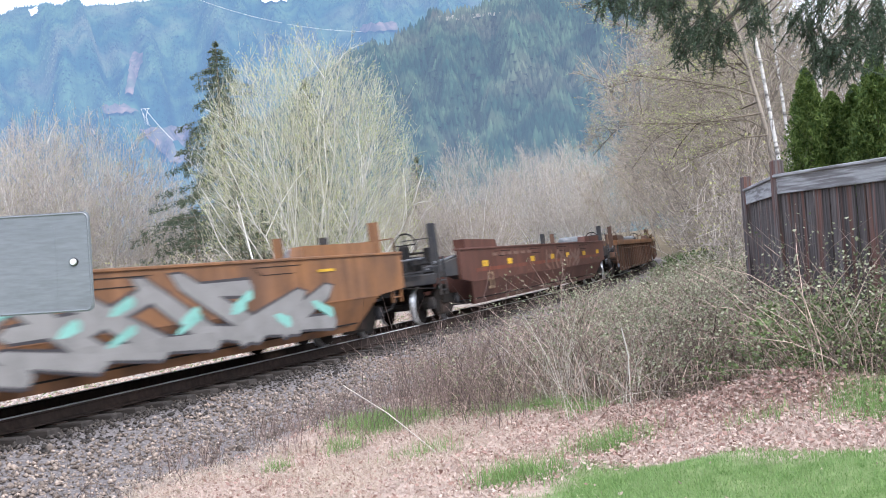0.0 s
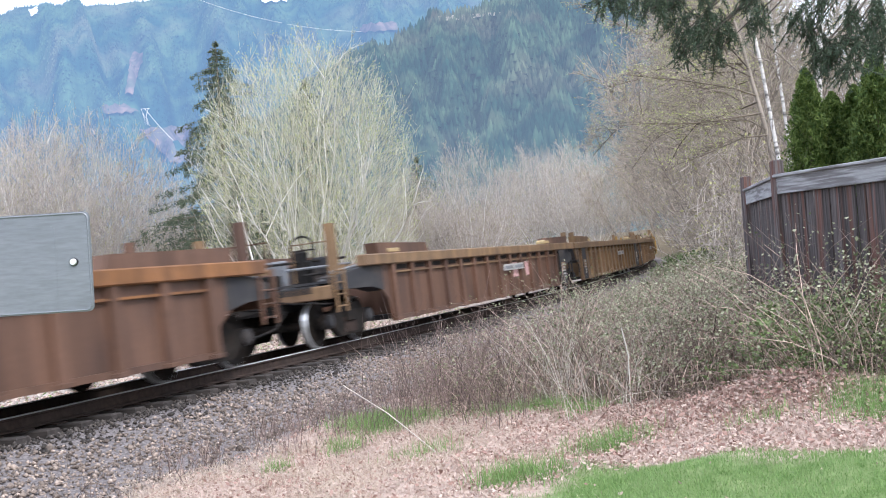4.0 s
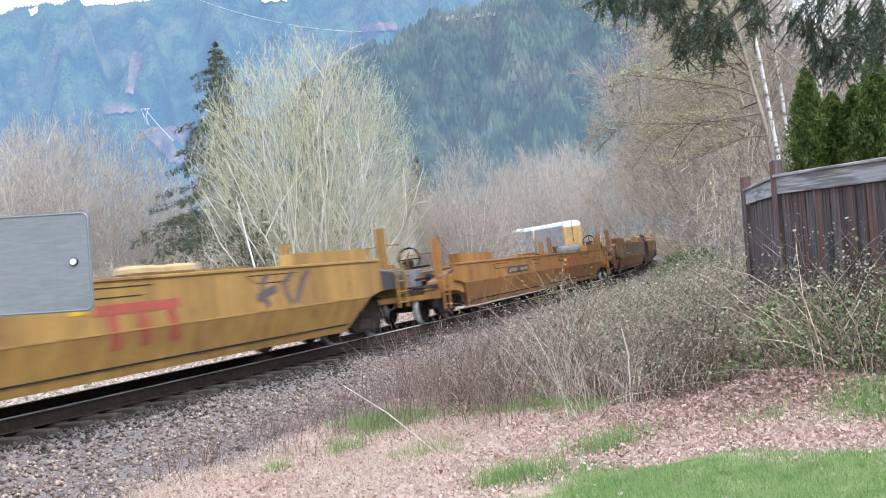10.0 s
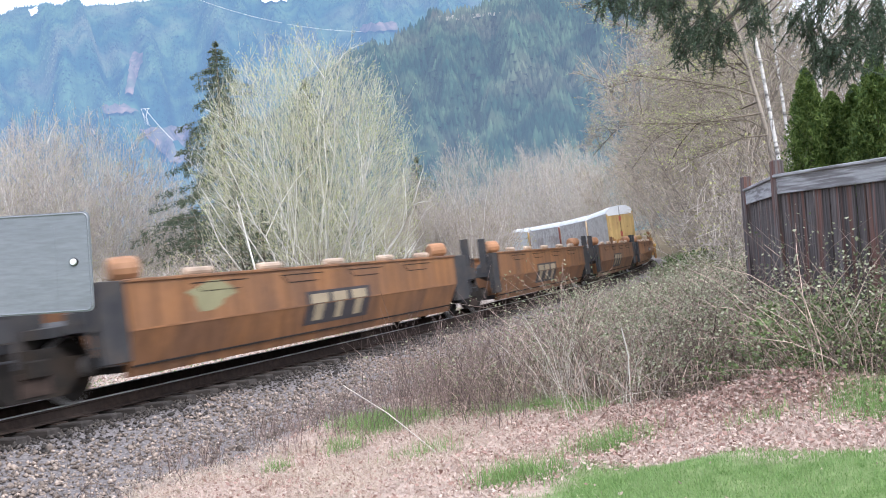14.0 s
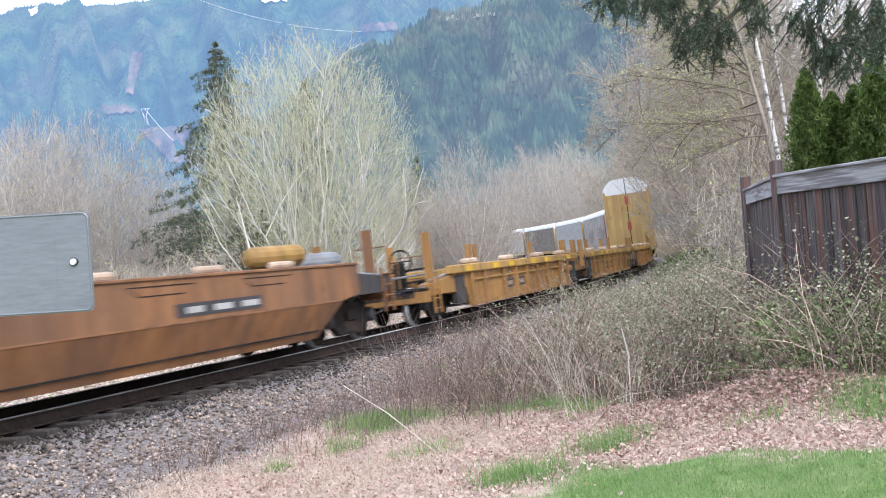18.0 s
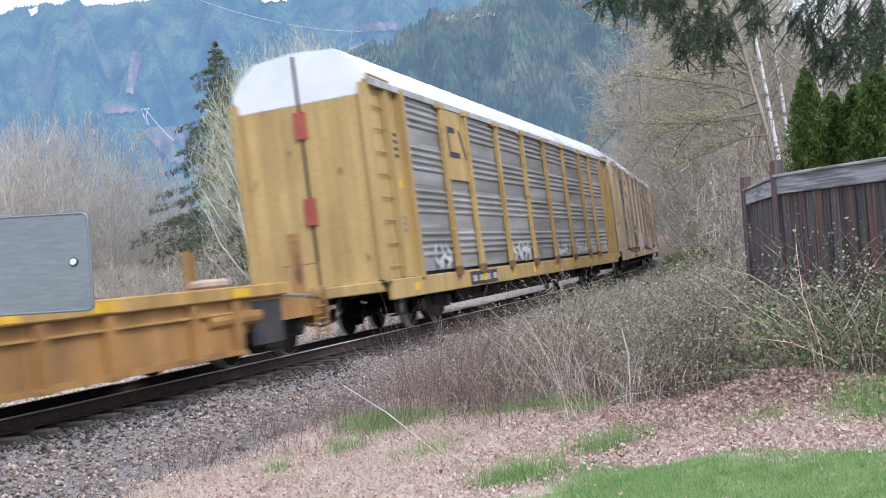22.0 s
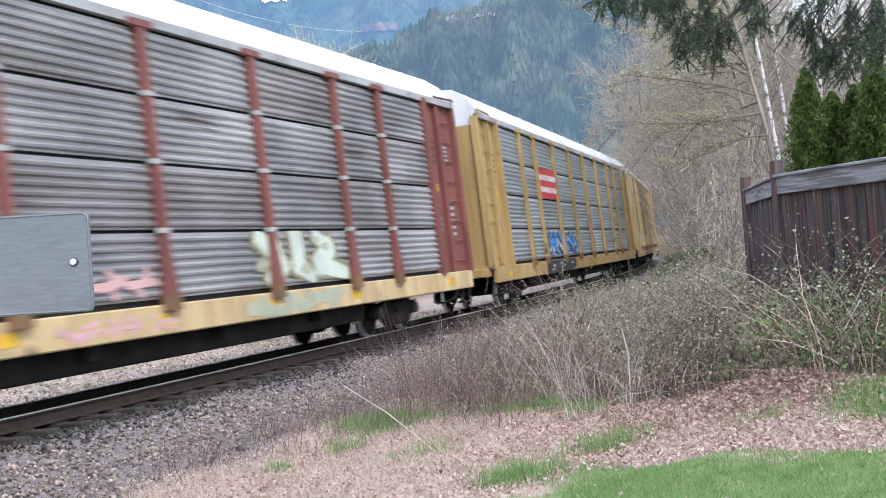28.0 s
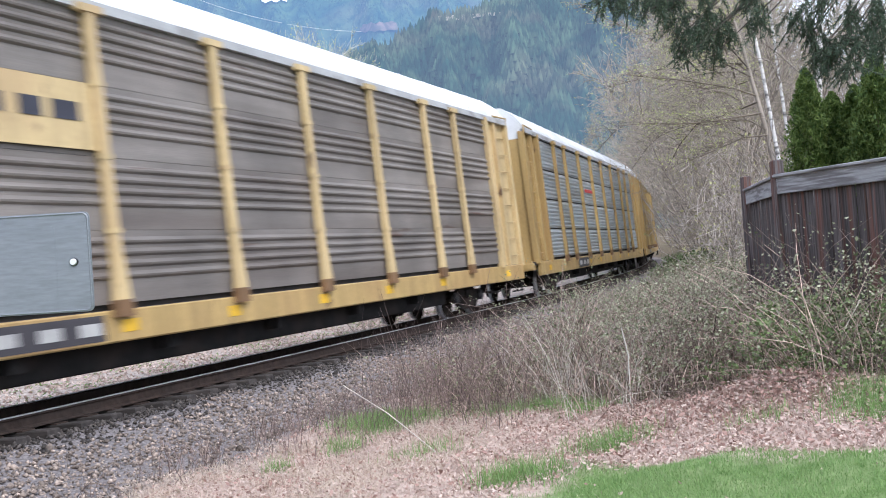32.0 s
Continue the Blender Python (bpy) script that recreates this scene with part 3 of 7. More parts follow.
def spray(car, y, x0, x1, z0, z1, fill, edge, glint, seed, letters=6, slope=0.0, thick=0.2):
    """Painted letter shapes nobody can read: outline, fill and glints as thin coats on the side."""
    rnd = random.Random(seed)
    w = (x1 - x0) / letters
    h = (z1 - z0) / 2
    for i in range(letters):
        cx, cz = x0 + (i + 0.5) * w, (z0 + z1) / 2
        lean = rnd.uniform(-0.25, 0.25) + slope
        a, b = Shape(), Shape()
        knots = [(rnd.uniform(-0.45, 0.45), s) for s in (-1, -0.35, 0.35, 1)]
        strokes = [(knots[0], knots[1]), (knots[1], knots[2]), (knots[2], knots[3])]
        if rnd.random() < 0.7:
            strokes.append(((-0.45, rnd.uniform(-0.6, 0.6)), (0.5, rnd.uniform(-0.6, 0.6))))
        for k, (p, q) in enumerate(strokes):
            px, pz = cx + (p[0] + lean * p[1]) * w, cz + p[1] * h * 0.9
            qx, qz = cx + (q[0] + lean * q[1]) * w, cz + q[1] * h * 0.9
            L = math.hypot(qx - px, qz - pz) + 1e-6
            t = thick * w * rnd.uniform(0.8, 1.3)
            ux, uz = (qx - px) / L, (qz - pz) / L
            for sh, g, y0, y1 in ((a, t * 1.45, y - 0.006, y - 0.002 + 0.0003 * k + 0.0002 * (i % 3)), (b, t, y, y + 0.003 + 0.0006 * k + 0.0003 * (i % 3))):
                e = g * 0.6
                pts = [(px - ux * e - uz * g, pz - uz * e + ux * g), (px - ux * e * 1.6, pz - uz * e * 1.6), (px - ux * e + uz * g, pz - uz * e - ux * g), (qx + ux * e + uz * g, qz + uz * e - ux * g), (qx + ux * e * 1.6, qz + uz * e * 1.6), (qx + ux * e - uz * g, qz + uz * e + ux * g)]
                sh.prism([(x, min(max(z, z0 - 0.02), z1 + 0.02)) for x, z in pts], y0, y1)
        if edge:
            put("letter_outline", a, edge, car)
        put("painted_letter", b, fill, car, "spray-painted letter shape")
        if glint:
            for k in range(2):
                put("letter_glint", Shape().prism(blob(cx + rnd.uniform(-0.4, 0.4) * w, cz + rnd.uniform(-0.7, 0.7) * h, w * rnd.uniform(0.1, 0.22), h * rnd.uniform(0.12, 0.3), rnd, 9), y + 0.004, y + 0.008 + 0.0003 * i), glint, car)


def band(p, q, g):
    """A pointed stroke from p to q, g wide."""
    L = math.hypot(q[0] - p[0], q[1] - p[1])
    u, v = (q[0] - p[0]) / L, (q[1] - p[1]) / L
    return [(p[0] - v * g, p[1] + u * g), (p[0] - u * g * 0.7, p[1] - v * g * 0.7), (p[0] + v * g, p[1] - u * g), (q[0] + v * g * 0.7, q[1] - u * g * 0.7), (q[0] + u * g * 1.4, q[1] + v * g * 1.4), (q[0] - v * g * 0.7, q[1] + u * g * 0.7)]


def wild_style(car, y, x0, x1):
    """Interlocked slanting strokes that nobody can read, grey with dark edges and teal between."""
    rnd = random.Random(4)
    n = 13
    w = (x1 - x0) / n
    for i in range(n):
        cx = x0 + (i + 0.5) * w
        top = 1.44 if i > 1 else 1.05
        up = rnd.choice((-1, 1)) if i > 1 else -1
        p, q = (cx - up * w * 0.75, 0.50), (cx + up * w * rnd.uniform(0.5, 0.9), top - rnd.uniform(0.0, 0.3))
        strokes = [(p, q, 0.17), ((cx - w * 0.7, 0.44 + rnd.uniform(0, 0.08)), (cx + w * 0.6, 0.5 + rnd.uniform(0, 0.25)), 0.12)]
        if i > 1 and rnd.random() < 0.75:
            strokes.append(((cx - w * 0.6, rnd.uniform(0.9, 1.25)), (cx + w * 0.5, rnd.uniform(0.75, 1.3)), 0.12))
        edge, fill = Shape(), Shape()
        for k, (s, e, g) in enumerate(strokes):
            edge.prism(band(s, e, g + 0.05), y, y + 0.002 + 0.0004 * k + 0.0002 * (i % 2))
            fill.prism(band(s, e, g), y, y + 0.005 + 0.0006 * k + 0.0003 * (i % 2))
        put("letter_outline", edge, SPRAYDARK, car)
        put("painted_letter", fill, SPRAYGREY, car, "spray-painted letter shape")
        for k in range(2 if i > 1 else 1):
            bx, bz = cx + rnd.uniform(-0.5, 0.5) * w, rnd.uniform(0.6, top - 0.15)
            a = rnd.uniform(0.12, 0.3)
            put("letter_glint", Shape().prism(band((bx - a, bz + a * 0.35 * up), (bx + a, bz - a * 0.35 * up), rnd.uniform(0.05, 0.1)), y + 0.004, y + 0.0085 + 0.0003 * k), SPRAYTEAL, car)


def plain(name, c, rough=0.6):
    return material(name, c, tuple(x * 0.85 for x in c), scale=3, rough=rough, bump=0.0, c=tuple(x * 0.6 for x in c), c_scale=2, c_amount=0.4)


SPRAYGREY, SPRAYTEAL, SPRAYDARK = plain("grey_spray_paint", (0.26, 0.25, 0.24)), plain("teal_spray_paint", (0.24, 0.50, 0.43)), plain("dark_spray_paint", (0.05, 0.045, 0.05))
SPRAYWHITE, SPRAYPINK, SPRAYBLUE = plain("white_spray_paint", (0.54, 0.54, 0.53)), plain("pink_spray_paint", (0.62, 0.38, 0.36)), plain("blue_spray_paint", (0.09, 0.27, 0.62))
SPRAYMINT, SPRAYGREEN, SPRAYVIOLET, SPRAYRED = plain("mint_spray_paint", (0.58, 0.64, 0.54)), plain("green_spray_paint", (0.22, 0.23, 0.08)), plain("violet_spray_paint", (0.105, 0.075, 0.085)), plain("dull_red_paint", (0.33, 0.075, 0.05))
SIGNRED, SIGNBLUEBLACK, FLAGGREEN = plain("sign_red_paint", (0.50, 0.05, 0.05)), plain("sign_black_paint", (0.035, 0.035, 0.05)), plain("flag_green_paint", (0.03, 0.22, 0.10))
TAGBROWN = plain("faded_tan_spray", (0.205, 0.125, 0.095))
SAGE = plain("pale_sage_spray", (0.40, 0.41, 0.29))
TAGTAN = plain("faded_tan_number", (0.27, 0.19, 0.12))
TAGCREAM = plain("worn_cream_paint", (0.36, 0.29, 0.19))
TAGGREEN = plain("faded_sage_spray", (0.26, 0.24, 0.13))
PALEPATCH = plain("pale_grey_paint", (0.42, 0.41, 0.39))


def bars(car, x0, x1, z0, z1, y, back, fore, rows=2, cols=3, seed=1):
    """A data panel whose small writing shows only as bars."""
    rnd = random.Random(seed)
    if back:
        put("data_panel", Shape().box(x0, x1, y, y + 0.006, z0, z1), back, car)
    w, h = (x1 - x0) / cols, (z1 - z0) / rows
    for i in range(cols):
        for j in range(rows):
            a = x0 + (i + 0.12) * w
            put("stencilled_bar", Shape().box(a, a + w * rnd.uniform(0.5, 0.8), y + 0.004, y + 0.012, z0 + (j + 0.25) * h, z0 + (j + 0.72) * h), fore, car)


def ladder(car, x, y, z0, z1, mat, w=0.42, n=5):
    for dx in (-w / 2, w / 2):
        put("ladder_stile", Shape().box(x + dx - 0.02, x + dx + 0.02, y - 0.02, y + 0.02, z0, z1), mat, car)
    for i in range(n):
        z = z0 + (i + 0.5) * (z1 - z0) / n
        put("rung", Shape().tube([(x - w / 2, y, z), (x + w / 2, y, z)], 0.014, 5), mat, car)


def corrugated(kind):
    """A unit-wide sheet, 0.93 high, pressed into ridges."""
    prof = [(0.0, 0.0)]
    if kind == "four":
        z = 0.30
        for i in range(4):
            prof += [(z, 0.0), (z + 0.028, 0.034), (z + 0.055, 0.042), (z + 0.105, 0.0)]
            z += 0.15
    else:
        z = 0.03
        for i in range(7):
            prof += [(z, 0.0), (z + 0.02, 0.042), (z + 0.05, 0.05), (z + 0.085, 0.0)]
            z += 0.122
    prof.append((0.94 if kind == "four" else 0.898, 0.0))
    sh = Shape()
    for x in (-0.5, 0.5):
        sh.v += [(x, dy, z) for z, dy in prof]
    n = len(prof)
    for i in range(n - 1):
        sh.face([i, n + i, n + i + 1, i + 1])
    b = len(sh.v)
    sh.box(-0.5, 0.5, -0.03, -0.005, 0, 0.93 if kind == "four" else 0.89)
    return sh.mesh("side_sheet", GALV)


SHEET4, SHEET7 = corrugated("four"), corrugated("seven")
POST_X = [9.03, 7.10, 4.26, 1.42, -1.42, -4.26, -7.10, -9.03]
EDGE_X = [11.45] + POST_X + [-11.45]
ROWS_Z = [1.17, 2.115, 3.06, 4.005]
ROOF = [(1.50, 5.06), (1.44, 5.22), (1.24, 5.50), (0.90, 5.76), (0.0, 5.84), (-0.90, 5.76), (-1.24, 5.50), (-1.44, 5.22), (-1.50, 5.06)]


def rack_car(sheet, label, panel_mat, post_mat, sill_mat, end_mat, name="autorack_wagon"):
    car = thing(name, label, "railway wagon", "train of wagons on the curve")
    sill = Shape()
    for y0, y1 in ((1.40, 1.5), (-1.5, -1.40)):
        sill.box(-13.3, 13.3, y0, y1, 0.68, 1.09, 0.02)
    put("side_sill", sill, sill_mat, car, "painted side sill")
    put("deck", Shape().box(-13.5, 13.5, -1.4, 1.4, 1.0, 1.1), DARKGREY, car)
    put("centre_sill", Shape().prism([(-10.5, 0.72), (-8.0, 0.30), (8.0, 0.30), (10.5, 0.72), (10.5, 1.0), (-10.5, 1.0)], -0.45, 0.45), BLACK, car)
    put("underframe", Shape().box(-8.1, 8.1, 1.0, 1.1, 0.36, 0.7), BLACK, car)
    put("underframe", Shape().box(-8.1, 8.1, -1.1, -1.0, 0.36, 0.7), BLACK, car)
    for x in (-6, -3, 0, 3, 6):
        put("cross_bearer", Shape().box(x - 0.1, x + 0.1, -1.35, 1.35, 0.5, 1.0), BLACK, car)
    for x in (-9.75, 9.75):
        truck(car, x)
    for s in (1, -1):
        coupler(car, 13.35 * s, 0.9)
        put("end_platform", Shape().box(min(13.3 * s, 13.72 * s), max(13.3 * s, 13.72 * s), -1.35, 1.35, 0.86, 1.08, 0.02), sill_mat, car)
        put("step", Shape().box(12.9 * s - 0.25, 12.9 * s + 0.25, 1.30, 1.48, 0.36, 0.40).box(12.9 * s - 0.25, 12.9 * s - 0.21, 1.42, 1.46, 0.36, 0.7).box(12.9 * s + 0.21, 12.9 * s + 0.25, 1.42, 1.46, 0.36, 0.7), BLACK, car)
    # house side: sheets bay by bay
    for i in range(9):
        a, b = EDGE_X[i + 1], EDGE_X[i]
        for z in ROWS_Z:
            put("side_sheet", sheet, None, car, m=Matrix.Translation(((a + b) / 2, 1.44, z)) @ Matrix.Diagonal((b - a, 1, 1, 1)))
    # Black sheet added behind; its colour gives the row gaps their shade.
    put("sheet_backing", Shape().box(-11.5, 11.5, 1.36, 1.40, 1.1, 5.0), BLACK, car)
    put("far_side", Shape().box(-13.4, 13.4, -1.47, -1.41, 1.1, 5.02), panel_mat, car)
    for x in POST_X:
        put("post", Shape().box(x - 0.075, x + 0.075, 1.47, 1.575, 1.08, 4.98).prism([(x - 0.17, 1.0), (x + 0.17, 1.0), (x + 0.085, 1.75), (x - 0.085, 1.75)], 1.49, 1.585).box(x - 0.24, x + 0.24, 1.48, 1.59, 4.90, 5.0), post_mat, car)
        put("post_foot", Shape().prism([(x - 0.176, 0.995), (x + 0.176, 0.995), (x + 0.152, 1.21), (x - 0.152, 1.21)], 1.488, 1.589), RUSTFOOT, car, "rusty brown foot")
        for z in (2.09, 3.04, 3.98):
            put("post_clip", Shape().box(x - 0.1, x + 0.1, 1.48, 1.582, z - 0.035, z + 0.035), post_mat, car)
    eave = Shape().box(-13.3, 13.3, 1.42, 1.52, 4.95, 5.085).box(-13.3, 13.3, -1.52, -1.42, 5.0, 5.085)
    put("eave_rail", eave, GREYEAVE, car, "grey eave rail")
    put("roof", Shape().loft(ROOF, -13.32, 13.32), WHITE, car, "white corrugated roof")
    seam = Shape()
    big = [(y * 1.006, 5.06 + (z - 5.06) * 1.015) for y, z in ROOF]
    for k in range(17):
        x = -12 + k * 1.5
        seam.loft(big, x - 0.03, x + 0.03)
    put("roof_seams", seam, WHITE, car)
    for s in (1, -1):
        def bx(sh, a, b, *r):
            return sh.box(min(a * s, b * s), max(a * s, b * s), *r)
        put("end_panel", bx(Shape(), 11.5, 13.42, 1.33, 1.39, 1.1, 5.0), end_mat, car)
        bars(car, min(11.72 * s, 12.15 * s), max(11.72 * s, 12.15 * s), 3.55, 4.15, 1.388, None, DARKGREY, 4, 1, 6)
        bars(car, min(11.72 * s, 12.15 * s), max(11.72 * s, 12.15 * s), 2.0, 2.4, 1.388, None, GREYSTEEL, 3, 1, 9)
        put("reflective_patch", bx(Shape(), 11.75, 12.1, 1.388, 1.396, 2.95, 3.12), BRIGHTYELLOW, car)
        # Black strip laid on the end panel to paint a shadow gap.
        put("gap_strip", bx(Shape(), 12.405, 12.45, 1.385, 1.394, 1.12, 4.98), BLACK, car, "black strip for the shadow gap beside the end panel")
        put("end_post", bx(Shape(), 11.42, 11.62, 1.36, 1.55, 1.05, 5.02), end_mat, car)
        put("end_post", bx(Shape(), 12.25, 12.40, 1.36, 1.49, 1.1, 5.0), end_mat, car)
        put("corner_post", bx(Shape(), 13.28, 13.46, 1.34, 1.5, 1.05, 4.98), end_mat, car)
        put("corner_post", bx(Shape(), 13.28, 13.46, -1.5, -1.34, 1.05, 4.98), end_mat, car)
        for k in range(8):
            z = 1.35 + k * 0.46
            put("rung", Shape().tube([(12.5 * s, 1.44, z), (13.2 * s, 1.44, z)], 0.016, 5), end_mat, car)
        put("ladder_stile", bx(Shape(), 12.46, 12.52, 1.40, 1.46, 1.15, 4.9), end_mat, car)
        put("handhold", Shape().tube([(13.35 * s, 1.5, 4.9), (13.35 * s, 1.52, 5.15), (12.2 * s, 1.52, 5.12)], 0.025, 6), end_mat, car)
        for side in (1, -1):
            put("end_door", bx(Shape(), 13.34, 13.38, min(0.02 * side, 1.34 * side), max(0.02 * side, 1.34 * side), 1.11, 4.775), end_mat, car, "painted end door leaf")
            top = [(0.02 * side, 4.785), (1.40 * side, 4.785), (1.40 * side, 5.2), (1.22 * side, 5.46), (0.9 * side, 5.73), (0.02 * side, 5.8)]
            if side < 0:
                top = top[::-1]
            put("door_top", Shape().loft(top, min(13.33 * s, 13.37 * s), max(13.33 * s, 13.37 * s)), WHITE, car, "white upper door")
        put("door_seam", bx(Shape(), 13.375, 13.395, -0.025, 0.025, 1.15, 5.75), BLACK, car)
        for z in (4.35, 2.62):
            put("door_hinge", bx(Shape(), 13.38, 13.44, -0.12, 0.12, z - 0.27, z + 0.27), SPRAYRED, car, "red latch")
        put("end_ledge", bx(Shape(), 13.36, 13.6, -1.3, 1.3, 1.08, 1.13), end_mat, car)
    # patches on the sill
    for x in (-11.9, -7.1, -4.1, -1.3, 1.6, 4.1, 11.9):
        put("reflective_patch", Shape().box(x - 0.17, x + 0.17, 1.497, 1.506, 0.80, 0.96), BRIGHTYELLOW, car)
    return car


def sill_panel(car, x0, x1, patch=False):
    """Dark data panel on the side sill, with a yellow patch in the middle of some."""
    bars(car, x0, x1, 0.72, 1.04, 1.502, SPRAYDARK, PALEPATCH, 1, 4 if patch else 3, 4)
    if patch:
        put("reflective_patch", Shape().box((x0 + x1) / 2 - 0.2, (x0 + x1) / 2 + 0.2, 1.512, 1.517, 0.79, 0.97), BRIGHTYELLOW, car)


def recolour(car, swaps):
    for o in car.children_recursive:
        for slot in o.material_slots:
            if slot.material in swaps:
                new_mat = swaps[slot.material]
                slot.link = "OBJECT"
                slot.material = new_mat


def logo_panel(car, x0, x1, z0, z1, back, y=1.485):
    put("sign_panel", Shape().box(x0, x1, y - 0.01, y, z0, z1), back, car, "painted sign panel")


def well_car(label, L, hw, style, top, bot, body, ends, chord=None, name="well_wagon", dark_ends=(), shade_slots=False, posts=True, rolls=False, tank=True, blocks=True, guide=0.62, frame_mat=None, hb=None, rake=(0.75, 0.75), ext=(0.7, 0.7), ribs=None):
    """A container well wagon. ends: for front and back, 'own' (a bogie and coupler of its own), 'shared' (carries the shared bogie) or 'rest'."""
    car = thing(name, label, "railway wagon", "train of wagons on the curve")
    chord = chord or body
    frame_mat = frame_mat or body
    hb = hb or hw
    crease = 0.81
    for side in (1, -1):
        def yb(a, b):
            return (min(a * side, b * side), max(a * side, b * side))
        (r0, r1), (e0, e1) = rake, ext
        upper = [(-hb, crease), (hw, crease), (hw + e0, crease + 0.08), (hw + e0, top - 0.05), (-hb - e1, top - 0.05), (-hb - e1, crease + 0.08)]
        lower = [(-hb + r1, bot), (hw - r0, bot), (hw, crease), (-hb, crease)]
        if style == "smooth":
            put("side_wall", Shape().prism(upper, *yb(1.42, 1.5)), body, car)
            put("lower_side", Shape().prism(lower, *yb(1.42, 1.5), shear=lambda z, sd=side: -sd * 0.24 * (crease - z) / 0.6), body, car)
            put("top_flange", Shape().box(-hb - e1, hw + e0, *yb(1.36, 1.53), top - 0.05, top, 0.01), chord, car)
            put("seam", Shape().box(-hb + r1, hw - r0, *yb(1.24, 1.33), bot + 0.12, bot + 0.145), BLACK, car)
            put("crease_rail", Shape().box(-hb, hw, *yb(1.40, 1.503), crease - 0.012, crease + 0.012), body, car)
            if side > 0:
                for k in (-0.62, -0.2, 0.22, 0.64):
                    x = k * (hw + hb) / 2 + (hw - hb) / 2
                    put("pocket_lip", Shape().prism([(x - 0.75, top - 0.12), (x + 0.75, top - 0.12), (x + 0.5, top - 0.26), (x - 0.5, top - 0.26), (x - 0.52, top - 0.245), (x + 0.48, top - 0.245), (x + 0.72, top - 0.135), (x - 0.75, top - 0.135)], 1.5, 1.506), BLACK, car)
        else:
            wall = [(-hb + 0.45, bot), (hw - 0.45, bot), (hw - 0.3, bot + 0.45), (hw + 0.15, bot + 0.72), (hw + 0.5, top - 0.2), (-hb - 0.5, top - 0.2), (-hb - 0.15, bot + 0.72), (-hb + 0.3, bot + 0.45)]
            put("side_wall", Shape().prism(wall, *yb(1.36, 1.41)), body, car)
            put("top_chord", Shape().box(-hb - 0.9, hw + 0.9, *yb(1.34, 1.53), top - (0.22 if top > 1.3 else 0.2), top, 0.02), chord, car)
            put("bottom_angle", Shape().box(-hb + 0.5, hw - 0.5, *yb(1.36, 1.46), bot, bot + 0.09), body, car)
            if side > 0:
                if not ribs:
                    n = int((hw + hb - 1.1) / 1.04)
                    ribs = [hw - 0.55 - i * (hw + hb - 1.1) / n for i in range(n + 1)]
                for i, x in enumerate(ribs):
                    put("rib", Shape().prism([(x - 0.09, bot + 0.02), (x + 0.09, bot + 0.02), (x + 0.075, top - 0.21), (x - 0.075, top - 0.21)], 1.40, 1.50), body, car)
                    put("rib_foot", Shape().box(x - 0.14, x + 0.14, 1.40, 1.505, bot - 0.01, bot + 0.06, 0.01), body, car)
                    if i:
                        x0 = ribs[i - 1]
                        if shade_slots:
                            # Flat black strips stand in for the shade in the slot openings.
                            put("slot", Shape().box(x + 0.14, x0 - 0.14, 1.405, 1.415, top - 0.33, top - 0.24), BLACK, car)
                        put("stiffener", Shape().box(x + 0.095, x0 - 0.095, 1.408, 1.475, top - 0.40, top - 0.365), chord, car)
    put("well_floor", Shape().box(-hb + 1.0, hw - 1.0, -1.15, 1.15, bot + 0.02, bot + 0.12), DARKGREY, car)
    for k, end in ((1, ends[0]), (-1, ends[1])):
        he = hw if k > 0 else hb
        def bx(sh, a, b, *r):
            return sh.box(min(a * k, b * k), max(a * k, b * k), *r)
        tip = L / 2 - (0.95 if end == "own" else 0.35)
        put("bulkhead", bx(Shape(), he - 1.5, he - 1.4, -1.16, 1.16, bot + 0.1, top - 0.25), body, car)
        put("end_deck", Shape().prism([((he - 0.8) * k, top - 0.55), (tip * k, top - 0.62), (tip * k, top - 0.50), ((he - 0.8) * k, top - 0.42)][::k], -1.05, 1.05), DARKGREY, car)
        put("end_sill", bx(Shape(), he - 0.4, tip, -0.4, 0.4, 0.70, top - 0.55), BLACK, car)
        for side in (1, -1):
            ya, yb2 = min(1.05 * side, 1.42 * side), max(1.05 * side, 1.42 * side)
            put("shoulder", Shape().prism([((he - 0.1) * k, top - 0.72), ((he + 0.5) * k, top - 0.62), ((tip - 0.25) * k, top - 0.6), ((tip - 0.25) * k, top - 0.36), ((he - 0.1) * k, top - 0.12)][::k], ya, yb2), DARKGREY if top > 1.3 else frame_mat, car)
            if blocks:
                put("guide_block", Shape().prism([((he - 2.75) * k, top), ((he + 0.1) * k, top), ((he + 0.15) * k, top + 0.22), ((he - 2.65) * k, top + 0.19)][::k], min(1.2 * side, 1.47 * side), max(1.2 * side, 1.47 * side)), body, car)
        if end == "own":
            truck(car, (L / 2 - 2.35) * k)
            coupler(car, (L / 2 - 1.0) * k, 1.0)
            put("end_beam", bx(Shape(), tip - 0.12, tip, -1.4, 1.4, top - 0.75, top - 0.5, 0.02), frame_mat, car)
            ladder(car, (tip - 0.35) * k, 1.45, top - 1.0, top - 0.15, frame_mat, 0.4, 4)
            if posts:
                for dx, side in ((0.55, 1), (0.1, -1)):
                    put("guide_post", bx(Shape(), tip - dx - 0.13, tip - dx, min(1.15 * side, 1.32 * side), max(1.15 * side, 1.32 * side), top - 0.62, top + guide), frame_mat, car)
            if tank and k < 0:
                put("air_tank", Shape().lathe([(0, -0.75), (0.15, -0.72), (0.2, -0.62), (0.2, 0.62), (0.15, 0.72), (0, 0.75)], 0, 0, 14), GREYSTEEL, car, "grey air reservoir", pose((tip - 0.95) * k, 0.1, top + 0.12, 0, 0, 68))
